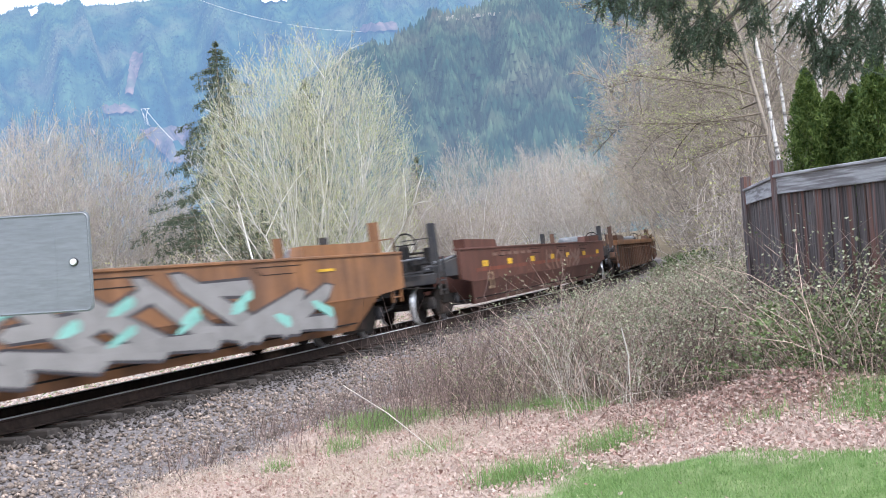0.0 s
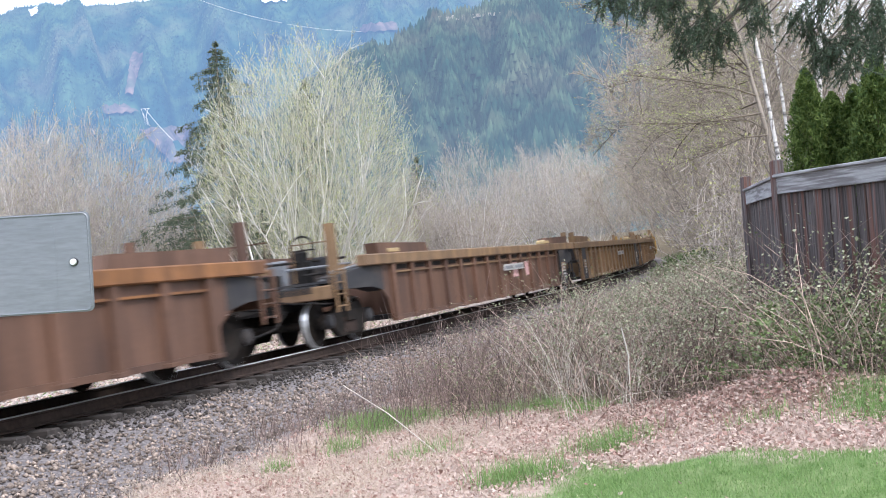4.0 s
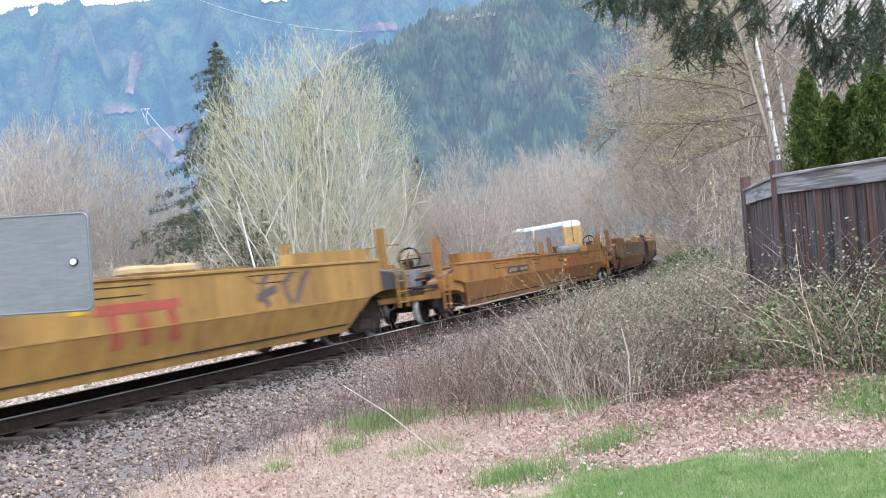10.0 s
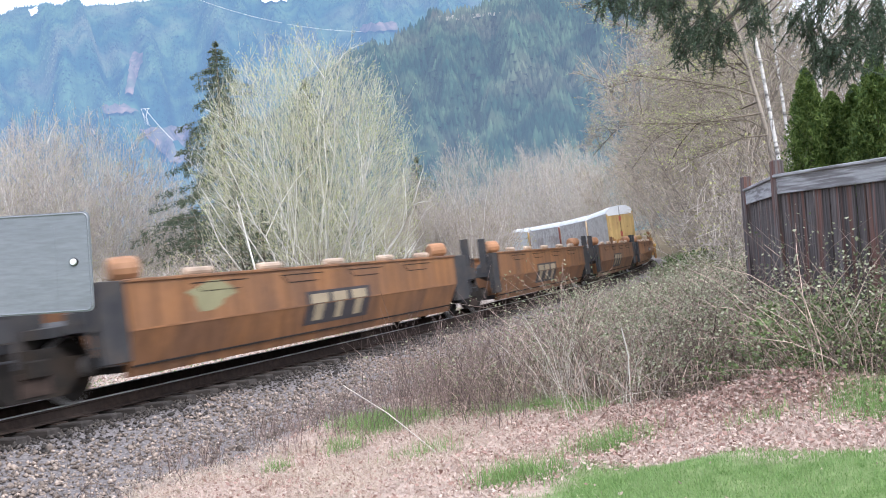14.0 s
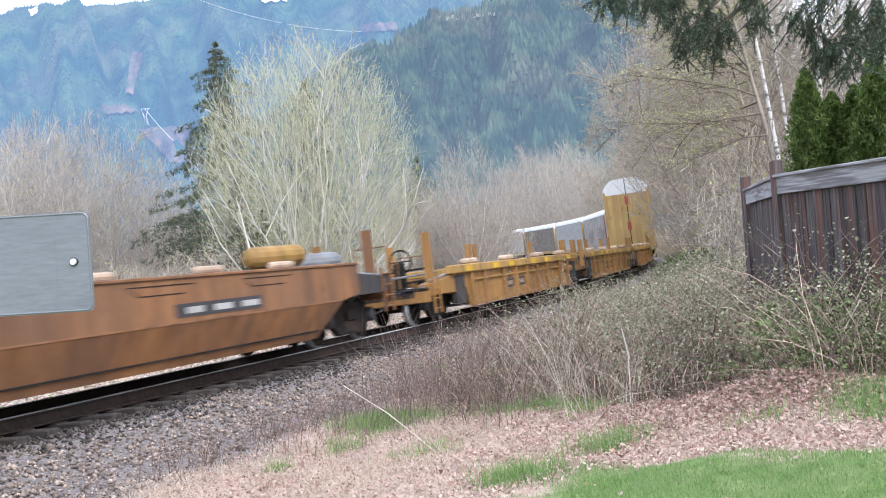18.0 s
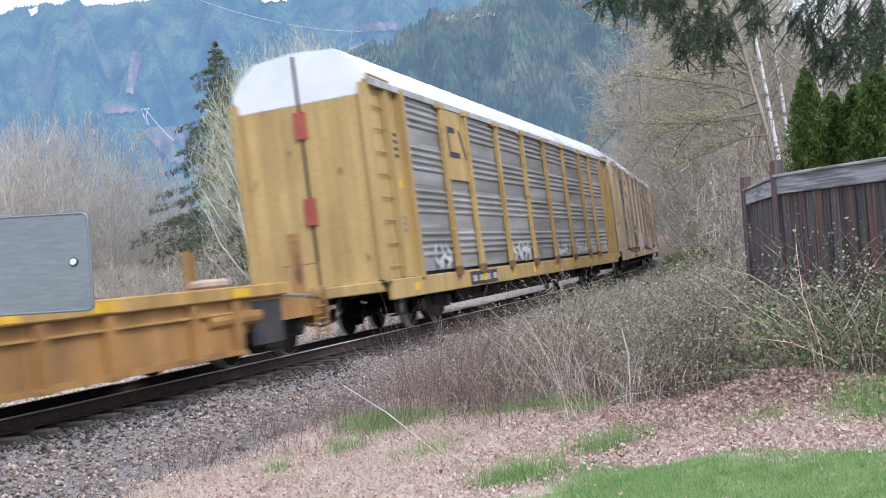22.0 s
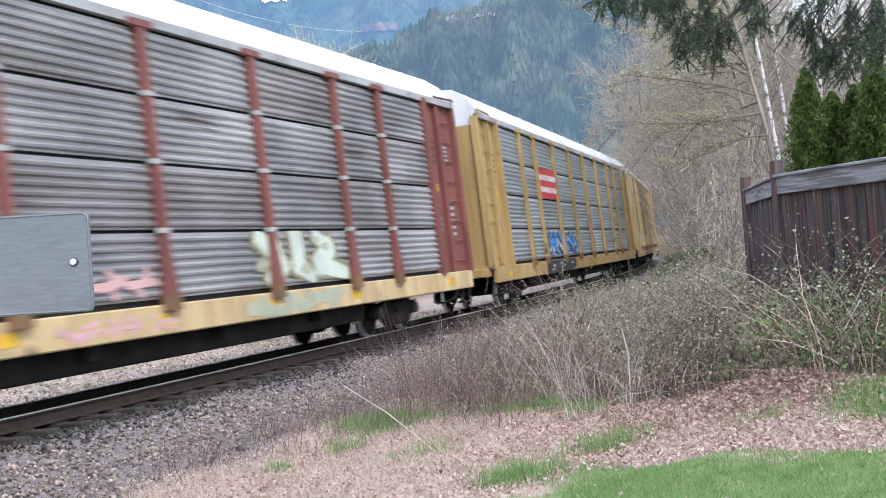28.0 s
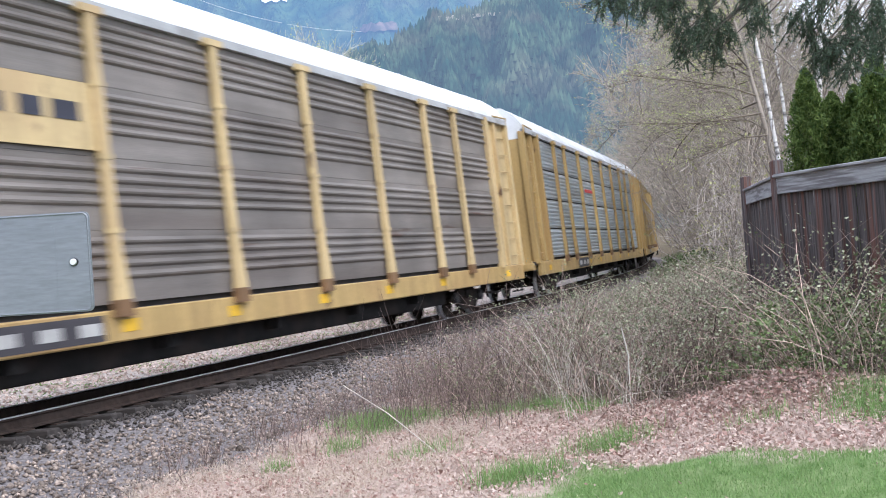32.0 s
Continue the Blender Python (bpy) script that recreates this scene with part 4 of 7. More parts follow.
                put("valve_gear", bx(Shape(), tip - 1.6, tip - 0.6, -0.7, 0.7, top - 0.5, top - 0.1, 0.03), GREYSTEEL, car)
            if k > 0:
                wheel = Shape()
                ring = [(0.27 * math.cos(a), 0.27 * math.sin(a)) for a in [2 * math.pi * i / 16 for i in range(17)]]
                wheel.tube([(tip - 1.2, 0.35 + p, top + 0.22 + q) for p, q in ring], 0.022, 5)
                for i in (0, 4, 8, 12):
                    wheel.tube([(tip - 1.2, 0.35, top + 0.22), (tip - 1.2, 0.35 + ring[i][0], top + 0.22 + ring[i][1])], 0.014, 4)
                put("brake_wheel", wheel, BLACK, car, "round handbrake wheel")
                put("brake_housing", Shape().box(tip - 1.19, tip - 1.0, 0.24, 0.46, top - 0.5, top + 0.2, 0.03), BLACK, car)
            rc = random.Random(int(L * 10) + k)
            for q in range(11):
                x0, z0 = (he + 0.1 + rc.random() * (tip - he - 0.6)) * k, top - 0.42 + rc.random() * 0.42
                sx, sy, sz = rc.uniform(0.12, 0.45), rc.uniform(0.12, 0.4), rc.uniform(0.1, 0.3)
                yc = rc.uniform(-0.9, 1.0)
                put("valve_box", Shape().box(x0 - sx / 2, x0 + sx / 2, yc - sy / 2, yc + sy / 2, top - 0.5, z0 + sz * 0.5, 0.02), (DARKGREY, BLACK, GREYSTEEL, frame_mat)[q % 4], car)
            for q in range(4):
                z0 = top - 0.36 + 0.13 * q
                put("brake_pipe", Shape().tube([((he - 0.2) * k, 0.9 - 0.1 * q, z0), ((tip - 0.1) * k, 1.2 - 0.35 * q, z0 - 0.05)], 0.028, 6), (GREYSTEEL, BLACK)[q % 2], car)
            put("walkway", bx(Shape(), tip - 0.45, tip - 0.05, -1.3, 1.3, top - 0.46, top - 0.42), DARKGREY, car)
            put("handrail", Shape().tube([((tip - 0.1) * k, 1.38, top - 0.5), ((tip - 0.1) * k, 1.38, top + 0.28), ((tip - 0.1) * k, 0.7, top + 0.28), ((tip - 0.1) * k, 0.7, top - 0.4)], 0.018, 6), frame_mat, car)
            put("uncoupling_lever", Shape().tube([((tip + 0.02) * k, 1.4, 0.78), ((tip + 0.1) * k, 0.7, 0.85), ((tip + 0.1) * k, 0.1, 0.98)], 0.016, 6), BLACK, car)
            for ya in (1.3, -1.25):
                put("cross_rod", Shape().tube([((he - 0.3) * k, ya, top - 0.1), ((tip - 0.3) * k, ya, top - 0.28)], 0.03, 6), GREYSTEEL, car)
        else:
            if end == "shared":
                truck(car, L / 2 * k)
            put("end_hub", bx(Shape(), L / 2 - 0.75, L / 2 - 0.05, -0.6, 0.6, 0.62, top - 0.2, 0.03), DARKGREY, car)
            ladder(car, (tip - 0.45) * k, 1.40, 0.55, top - 0.1, DARKGREY, 0.4, 4)
            if posts:
                put("guide_post", bx(Shape(), tip - 0.4, tip - 0.24, 1.18, 1.34, top - 0.5, top + guide * 0.6), DARKGREY if style == "smooth" else frame_mat, car)
        if k in dark_ends:
            put("dark_panel", bx(Shape(), he - 1.35, he - 0.5, 1.49, 1.512, bot + 0.02, top - 0.22), DARKGREY, car, "dark painted end panel")
            put("data_panel", Shape().box(min((he - 0.6) * k, (he - 1.2) * k), max((he - 0.6) * k, (he - 1.2) * k), 1.511, 1.515, bot + 0.42, bot + 0.72), TANYELLOW, car, "tan painted data panel")
            bars(car, min((he - 1.15) * k, (he - 0.65) * k), max((he - 1.15) * k, (he - 0.65) * k), bot + 0.2, bot + 0.7, 1.513, None, PALEPATCH, 5, 1, 7)
    for k in ([-0.72, -0.4, -0.02, 0.36, 0.7] if rolls else []):
        x = k * (hw + hb) / 2 + (hw - hb) / 2
        put("lock_roll", Shape().tube([(x - 0.36, 1.38, top + 0.045), (x - 0.3, 1.38, top + 0.05), (x + 0.3, 1.38, top + 0.05), (x + 0.36, 1.38, top + 0.045)], [0.04, 0.065, 0.065, 0.04], 10), PALEROLL, car, "pale rolled lashing on the rim")
    return car


def cone_boxes(car, xs, top, mat):
    for x in xs:
        put("corner_lock", Shape().box(x - 0.3, x + 0.3, 1.2, 1.48, top, top + 0.14, 0.04), mat, car)


TRAIN = []


def couple(car, front, back, half):
    TRAIN.append((car, (front + back) / 2, half))
    return car


def build_train():
    # single wells
    w1 = couple(well_car("orange container well wagon sprayed with grey and teal letters", 23.6, 9.6, "smooth", 1.62, 0.22, ORANGE, ("own", "own"), ext=(1.2, 1.2)), -310.6, -287.0, 9.35)
    wild_style(w1, 1.502, -7.4, 8.6)
    bars(w1, -8.0, -6.9, 1.32, 1.42, 1.503, None, BRIGHTYELLOW, 1, 1)
    w2 = couple(well_car("dull brown container well wagon with yellow reflector patches", 24.1, 8.75, "smooth", 1.62, 0.24, RUSTBROWN, ("own", "own"), frame_mat=DARKGREY), -287.0, -262.9, 9.35)
    for x in (7.4, 5.0, 2.4, -0.25, -2.6, -5.4, -8.1):
        put("reflective_patch", Shape().box(x - 0.24, x + 0.24, 1.5, 1.508, 1.13, 1.28), BRIGHTYELLOW, w2, "yellow reflector square")
    spray(w2, 1.503, -4.6, 1.0, 0.8, 1.4, TAGBROWN, None, None, 8, 8, 0.0, 0.09)
    digits = bpy.data.curves.new("size_number", "FONT")
    digits.body, digits.size, digits.extrude = "53", 0.62, 0.002
    digits.materials.append(TAGTAN)
    put("size_number", digits, None, w2, "faded tan painted number", Matrix(((-1, 0, 0, 7.35), (0, 0, 1, 1.506), (0, 1, 0, 0.56), (0, 0, 0, 1))))
    bars(w2, 2.4, 6.9, 1.34, 1.5, 1.5, None, TAGBROWN, 1, 6, 12)
    put("rust_band", Shape().box(-8.2, 8.2, 1.5, 1.503, 1.02, 1.11), paint("rust_band", (0.20, 0.06, 0.035), (0.13, 0.055, 0.04), 0.8), w2)
    w3 = couple(well_car("rusty brown ribbed container well wagon", 23.4, 9.4, "ribbed", 1.61, 0.25, RIBBROWN, ("own", "own"), chord=paint("rusty_orange_paint", (0.25, 0.115, 0.045), (0.14, 0.07, 0.04), 0.6)), -262.9, -239.5, 9.35)
    bars(w3, 4.4, 5.2, 0.85, 1.1, 1.415, None, DARKGREY, 2, 1)
    # three wells on shared bogies
    cuts = (-239.5, -218.75, -199.6, -179.3)
    for i in range(3):
        u = well_car("faded yellow-brown ribbed container well unit", cuts[i + 1] - cuts[i], (7.1, 9.1, 9.6)[i], "ribbed", 1.61, 0.26, TANYELLOW if i else RIBBROWN, ("own" if i == 0 else "rest", "own" if i == 2 else "shared"), chord=TANYELLOW, dark_ends=((-1,), (1, -1), (1,))[i], shade_slots=i != 1, name="articulated_well_unit", frame_mat=TANYELLOW, hb=(9.0, 9.1, 7.0)[i])
        couple(u, cuts[i], cuts[i + 1], (cuts[i + 1] - cuts[i]) / 2)
        bars(u, -3.2, -1.2, 0.95, 1.12, 1.505, PALEPATCH, GREYSTEEL, 1, 2, i)
        cone_boxes(u, (-6.4, 6.4), 1.6, CREAM)
        if i == 0:
            put("tint_patch", Shape().box(-2.9, -2.3, 1.412, 1.416, 0.75, 1.15).box(-4.2, -3.7, 1.412, 1.416, 0.75, 1.15), SPRAYPINK, u)
    y1 = couple(well_car("yellow container well wagon with dark sprayed arcs", 23.9, 9.1, "smooth", 1.50, 0.23, YELLOW, ("own", "own"), ext=(0.5, 0.5)), -179.3, -155.5, 9.35)
    y2 = couple(well_car("orange-yellow container well wagon with a pale data panel", 23.4, 9.1, "smooth", 1.29, 0.22, paint("deep_yellow_paint", (0.34, 0.165, 0.045), (0.2, 0.10, 0.04), 0.5), ("own", "own"), ext=(0.6, 0.5)), -155.5, -132.2, 9.35)
    for car, x, px, z, xs, top in ((y1, -3.1, 3.4, 1.13, (2.65, -0.4, -2.5, -3.35), 1.50), (y2, -4.35, 2.9, 1.06, (), 1.29)):
        put("sign_bar", Shape().box(x, x + 1.75, 1.502, 1.508, z - 0.10, z + 0.03), SPRAYRED, car, "faded red sign bar")
        for k in (0.12, 0.75, 1.35):
            put("sign_stroke", Shape().prism([(x + k, z - 0.10), (x + k + 0.2, z - 0.10), (x + k + 0.14, 0.82), (x + k - 0.06, 0.82)], 1.502, 1.507), SPRAYRED, car)
            low = [(x + k + 0.14, 0.805), (x + k - 0.06, 0.805), (x + k - 0.14, 0.58), (x + k + 0.06, 0.58)]
            put("sign_stroke", Shape().prism(low[::-1], 1.502, 1.506, shear=lambda h: -0.24 * (0.81 - h) / 0.6), SPRAYRED, car)
        bars(car, px, px + 2.3, z - 0.19, z - 0.01, 1.503, SPRAYDARK, TAGTAN, 1, 2, 5)
        cone_boxes(car, xs, top, CREAM)
        put("reflective_patch", Shape().box(x + 1.9, x + 2.2, 1.502, 1.507, z - 0.06, z + 0.04), BRIGHTYELLOW, car)
    for i in range(5):
        cx = 2.85 - i * 0.52
        ring = [math.pi * (1.0 + k / 10) for k in range(11)]
        arcs = Shape().prism([(cx + 0.28 * math.cos(q), 0.80 + 0.2 * math.sin(q)) for q in ring] + [(cx + 0.21 * math.cos(q), 0.80 + 0.14 * math.sin(q)) for q in ring[::-1]], 1.503, 1.509 + 0.0005 * i, shear=lambda h: -0.24 * max(0.81 - h, 0) / 0.6)
        put("sprayed_arc", arcs, SPRAYDARK, y1)
    spray(y1, 1.503, -6.8, -5.1, 0.88, 1.4, SPRAYVIOLET, None, None, 21, 3, 0.0, 0.1)
    # five short wells on shared bogies
    cuts = (-132.2, -114.3, -98.7, -83.8, -68.9, -51.0)
    for i in range(5):
        L = cuts[i + 1] - cuts[i]
        u = well_car("orange-brown smooth-sided container well unit", L, 5.6 if i == 0 else L / 2 - 1.3, "smooth", 1.47, 0.21, ORANGE, ("own" if i == 0 else "rest", "own" if i == 4 else "shared"), name="articulated_well_unit", rolls=i != 0, blocks=i == 0, tank=i == 4, frame_mat=DARKGREY if i in (1, 2, 3) else ORANGE, hb=5.6 if i == 4 else L / 2 - 2.2, rake=(0.75 if i == 0 else 0.15, 0.75 if i == 4 else 0.15), ext=(0.7 if i == 0 else 0.02, 0.7 if i == 4 else 0.02))
        couple(u, cuts[i], cuts[i + 1], L / 2)
        for k in (-1, 1):
            he = (L / 2 - 1.28, 0.55) if k > 0 else (L / 2 - 2.18, 0.9)
            if (i, k) not in ((0, 1), (4, -1)):
                put("end_plate", Shape().box(min(he[0] * k, (he[0] + he[1]) * k), max(he[0] * k, (he[0] + he[1]) * k), 1.36, 1.47, 0.42, 1.46, 0.01), DARKGREY, u, "dark grey end plate")
                put("end_drum", Shape().lathe([(0, -0.2), (0.13, -0.2), (0.17, -0.14), (0.17, 0.14), (0.13, 0.2), (0, 0.2)], 0, 0, 14), DRUMORANGE, u, "worn orange container locking drum", pose((he[0] - 0.35) * k, 1.22, 1.62, 0, 0, 55))
        if i == 0:
            spray(u, 1.512, -6.1, 1.3, 0.88, 1.42, SPRAYVIOLET, SPRAYGREEN, TAGBROWN, 31, 13, 0.0, 0.15)
            spray(u, 1.503, -6.0, 1.2, 0.9, 1.44, TAGBROWN, None, SPRAYGREEN, 32, 11, 0.2, 0.2)
            bars(u, 1.25, 3.5, 0.88, 1.06, 1.503, SPRAYDARK, PALEPATCH, 1, 3, 3)
            for q, (gx, gz_, mat) in enumerate(((4.9, 1.1, SPRAYGREEN), (0.9, 1.25, TAGGREEN), (2.2, 1.3, SPRAYVIOLET), (-1.4, 1.2, SAGE))):
                put("overspray", Shape().prism(blob(gx, gz_, 0.45, 0.16, random.Random(q), 12), 1.502, 1.5055), mat, u)
        elif i < 4:
            ox = 0.0 if i > 1 else -0.3
            def lean(h):
                return -0.24 * max(0.81 - h, 0) / 0.6
            for z0, z1 in ((0.47, 0.806), (0.814, 1.03)):
                put("sign_back", Shape().prism([(ox - 0.5, z0), (ox - 0.5, z1), (ox + 2.05, z1), (ox + 2.05, z0)], 1.502, 1.506, shear=lean), SPRAYDARK, u, "dark sign panel")
                for k, (u0, u1) in enumerate(((-0.32, 0.3), (0.5, 1.08), (1.25, 1.9))):
                    v0, v1 = (0.53, 0.80) if z0 < 0.6 else (0.82, 0.98)
                    g0, g1 = (0.16, 0.16) if z0 < 0.6 else (0.0, 0.0)
                    put("sign_block", Shape().prism([(ox + u0 + g0, v0), (ox + u0 + g0 * 0.9, v1), (ox + u1 - g1 * 0.9, v1), (ox + u1 - g1, v0)], 1.506, 1.511 + 0.0004 * k, shear=lean), TAGCREAM, u)
            if i == 1:
                put("overspray", Shape().prism(blob(4.6, 1.15, 0.55, 0.2, random.Random(2), 12), 1.502, 1.506), TAGGREEN, u)
        else:
            bars(u, -2.8, -0.55, 0.88, 1.07, 1.503, SPRAYDARK, PALEPATCH, 1, 3, 9)
            put("air_tank", Shape().lathe([(0, -0.7), (0.14, -0.66), (0.2, -0.55), (0.2, 0.55), (0.14, 0.66), (0, 0.7)], 0, 0, 14), YELLOW, u, "dirty yellow cylinder on the end", pose(-4.9, 0.6, 1.72, 0, 0, 75))
    # three low ribbed wells
    cuts = (-51.0, -33.6, -18.1, -1.45)
    for i in range(3):
        L = cuts[i + 1] - cuts[i]
        hw, hb, mid = ((5.4, 6.4, -0.5), (6.25, 5.55, 0.35), (6.8, 5.0, 0.92))[i]
        ribs = [mid + x for x in (5.3, 4.22, 2.43, 1.21, 0.0, -1.21, -2.43, -4.22, -5.3)]
        u = well_car("orange-yellow low ribbed container well unit", L, hw, "ribbed", 1.24, 0.22, FLATYELLOW, ("own" if i == 0 else "rest", "own" if i == 2 else "shared"), name="articulated_low_well_unit", blocks=False, guide=0.8, tank=False, hb=hb, ribs=ribs, chord=LOWCHORD)
        couple(u, cuts[i], cuts[i + 1], L / 2)
        cone_boxes(u, (mid - 4.9, mid - 1.9, mid + 1.6, mid + 5.0), 1.24, PALEROLL)
        for x in (mid - 3.2, mid - 3.9, mid + 3.6):
            put("guide_post", Shape().box(x - 0.08, x + 0.08, -1.32, -1.18, 1.1, 1.95, 0.01), FLATYELLOW, u)
        for x in (mid + 5.6, mid + 3.3, mid + 1.75, mid - 0.6, mid - 2.3, mid - 5.4):
            put("reflective_patch", Shape().box(x - 0.24, x + 0.24, 1.53, 1.536, 1.07, 1.2), BRIGHTYELLOW, u)
        bars(u, mid + 1.35, mid + 2.3, 0.5, 0.74, 1.412, DARKGREY, TAGTAN, 1, 1, i + 3)
        bars(u, mid + 0.15, mid + 1.05, 0.5, 0.74, 1.412, DARKGREY, TAGTAN, 1, 1, i + 4)
        put("dark_panel", Shape().box(-hb - 0.75, -hb + 0.1, 1.36, 1.44, 0.3, 0.98, 0.01), DARKGREY, u, "dark equipment box")
        put("dark_panel", Shape().box(hw - 0.1, hw + 0.6, 1.36, 1.44, 0.32, 1.0, 0.01), DARKGREY, u, "dark equipment box")
        put("air_tank", Shape().tube([(-hb + 1.3, 1.36, 0.76), (-hb - 0.1, 1.36, 0.76)], 0.13, 12), FLATYELLOW, u, "yellow air tank under the rim")
    # covered racks
    y_rack = rack_car(SHEET4, "tall covered car-carrier wagon with grey ribbed sheets and yellow posts", GALV, RACKYELLOW, RACKYELLOW, RACKYELLOW)
    b_rack = rack_car(SHEET7, "tall covered car-carrier wagon with bluish grey sheets and yellow posts", GALVBLUE, RACKYELLOW, RACKYELLOW, RACKYELLOW)
    recolour(b_rack, {GALV: GALVBLUE})
    racks = [y_rack]
    base = 13.27
    labels = ["", "tall covered car-carrier wagon with grey sheets and peach posts", "tall covered car-carrier wagon with sooty sheets and oxide red posts", "tall covered car-carrier wagon with bluish grey sheets and yellow posts", "tall covered car-carrier wagon with grimy brown sheets and cream posts", "tall covered car-carrier wagon with grey sheets and yellow posts", "tall covered car-carrier wagon with yellow ends and grey sheets", "tall covered car-carrier wagon with grey sheets and red posts", "tall covered car-carrier wagon with grey sheets and yellow posts"]
    r1 = copy_thing(y_rack, pose(0, 0, 0))
    recolour(r1, {RACKYELLOW: PEACH, GALV: GALVRED})
    r2 = copy_thing(b_rack, pose(0, 0, 0))
    recolour(r2, {GALVBLUE: GALVRED, GALV: GALVRED, RACKYELLOW: REDBROWN})
    for o in r2.children:
        if o.name.startswith(("side_sill", "end_platform")):
            o.material_slots[0].material = CREAM
        elif o.name.startswith("post_clip"):
            o.material_slots[0].material = PALEPATCH
    r4 = copy_thing(y_rack, pose(0, 0, 0))
    recolour(r4, {GALV: GALVBROWN, RACKYELLOW: CREAM})
    for o in r4.children:
        if o.name.startswith(("side_sill", "end_platform")):
            o.material_slots[0].material = RACKYELLOW
    r5, r6, r8 = (copy_thing(b_rack, pose(0, 0, 0)) for _ in range(3))
    r7 = copy_thing(y_rack, pose(0, 0, 0))
    recolour(r7, {RACKYELLOW: REDBROWN})
    for i, car in enumerate((y_rack, r1, r2, b_rack, r4, r5, r6, r7, r8)):
        if i:
            tagged(car, labels[i])
        TRAIN.append((car, base + 28.55 * i, 9.75))
    # signs and sprayed letters
    sill_panel(y_rack, 5.8, 8.15, True)
    for car in (r1, r2, r4, r5, r6, r7, r8):
        sill_panel(car, 4.6, 6.75)
    logo_panel(y_rack, 7.15, 8.98, 3.26, 4.94, RACKYELLOW, 1.50)
    sg = Shape().box(7.98, 8.55, 1.50, 1.507, 4.40, 4.54).box(7.72, 8.55, 1.50, 1.507, 3.80, 3.94).box(8.43, 8.55, 1.50, 1.506, 3.94, 4.40)
    sg.prism([(7.72, 4.50), (7.58, 4.50), (7.18, 3.80), (7.30, 3.80)], 1.50, 1.506)
    put("sign_stroke", sg, SIGNBLUEBLACK, y_rack, "dark strokes of a painted sign")
    for k, (a, b) in enumerate(((9.4, 10.6), (1.9, 3.9), (-0.3, 1.1), (-3.9, -1.7), (-6.8, -4.5), (-8.6, -7.5), (-10.9, -10.1))):
        spray(y_rack, 1.50, a, b, 1.2, 1.2 + (0.55, 0.5, 0.42, 0.5, 0.52, 0.45, 0.4)[k], SPRAYWHITE if k != 2 else SPRAYGREY, SPRAYDARK if k == 3 else None, None, 40 + k, 4 if k else 3, 0.0, 0.095)
    logo_panel(r1, 7.15, 8.98, 3.26, 4.94, PEACH, 1.50)
    for z, col in ((4.35, SIGNRED), (4.05, WHITE), (3.75, FLAGGREEN)):
        put("sign_flag", Shape().prism([(8.35, z), (7.45, z - 0.12), (7.45, z + 0.18), (8.35, z + 0.3)], 1.50, 1.508), col, r1)
    spray(r1, 1.595, 0.8, 4.5, 1.0, 1.95, SPRAYWHITE, SPRAYPINK, SPRAYPINK, 51, 5)
    spray(r1, 1.595, -6.5, -2.2, 1.05, 1.75, SPRAYPINK, SPRAYWHITE, None, 52, 4)
    spray(r2, 1.493, -1.2, 1.2, 1.22, 1.6, SPRAYPINK, None, None, 61, 4, 0.0, 0.08)
    spray(r2, 1.495, -6.6, -3.7, 1.2, 2.05, SPRAYMINT, TAGGREEN, SAGE, 62, 3, 0.1, 0.2)
    spray(r2, 1.505, 7.2, 10.8, 1.2, 1.8, SPRAYWHITE, None, None, 63, 5)
    spray(r2, 1.503, -6.6, -3.4, 0.72, 1.04, SAGE, None, None, 64, 4, 0.0, 0.12)
    spray(r2, 1.503, -1.6, 0.8, 0.74, 0.98, SPRAYPINK, None, None, 65, 6, 0.0, 0.07)
    bars(r2, -12.9, -12.3, 3.65, 4.05, 1.40, None, PALEPATCH, 4, 2, 3)
    bars(r2, -12.9, -12.5, 1.9, 2.8, 1.40, None, PALEPATCH, 6, 1, 5)
    logo_panel(b_rack, 4.34, 7.02, 3.05, 4.02, SIGNRED, 1.50)
    bars(b_rack, 4.3, 6.75, 3.15, 3.92, 1.502, None, WHITE, 2, 7, 8)
    spray(b_rack, 1.497, 1.6, 6.5, 1.22, 2.0, SPRAYBLUE, SPRAYDARK, SPRAYWHITE, 71, 6, 0.15, 0.13)
    spray(b_rack, 1.503, 2.6, 6.9, 0.70, 1.06, SPRAYDARK, None, PALEPATCH, 72, 4, 0.0, 0.16)
    logo_panel(r4, 4.34, 7.02, 3.12, 3.98, CREAM, 1.50)
    bars(r4, 4.55, 6.5, 3.35, 3.85, 1.50, None, SIGNBLUEBLACK, 1, 3, 77)
    spray(r4, 1.50, 8.95, 11.3, 1.22, 1.95, SPRAYWHITE, None, None, 78, 6, 0.0, 0.09)
    put("sign_strip", Shape().box(1.6, 3.4, 1.497, 1.503, 3.5, 3.62), SIGNRED, r5)


build_train()


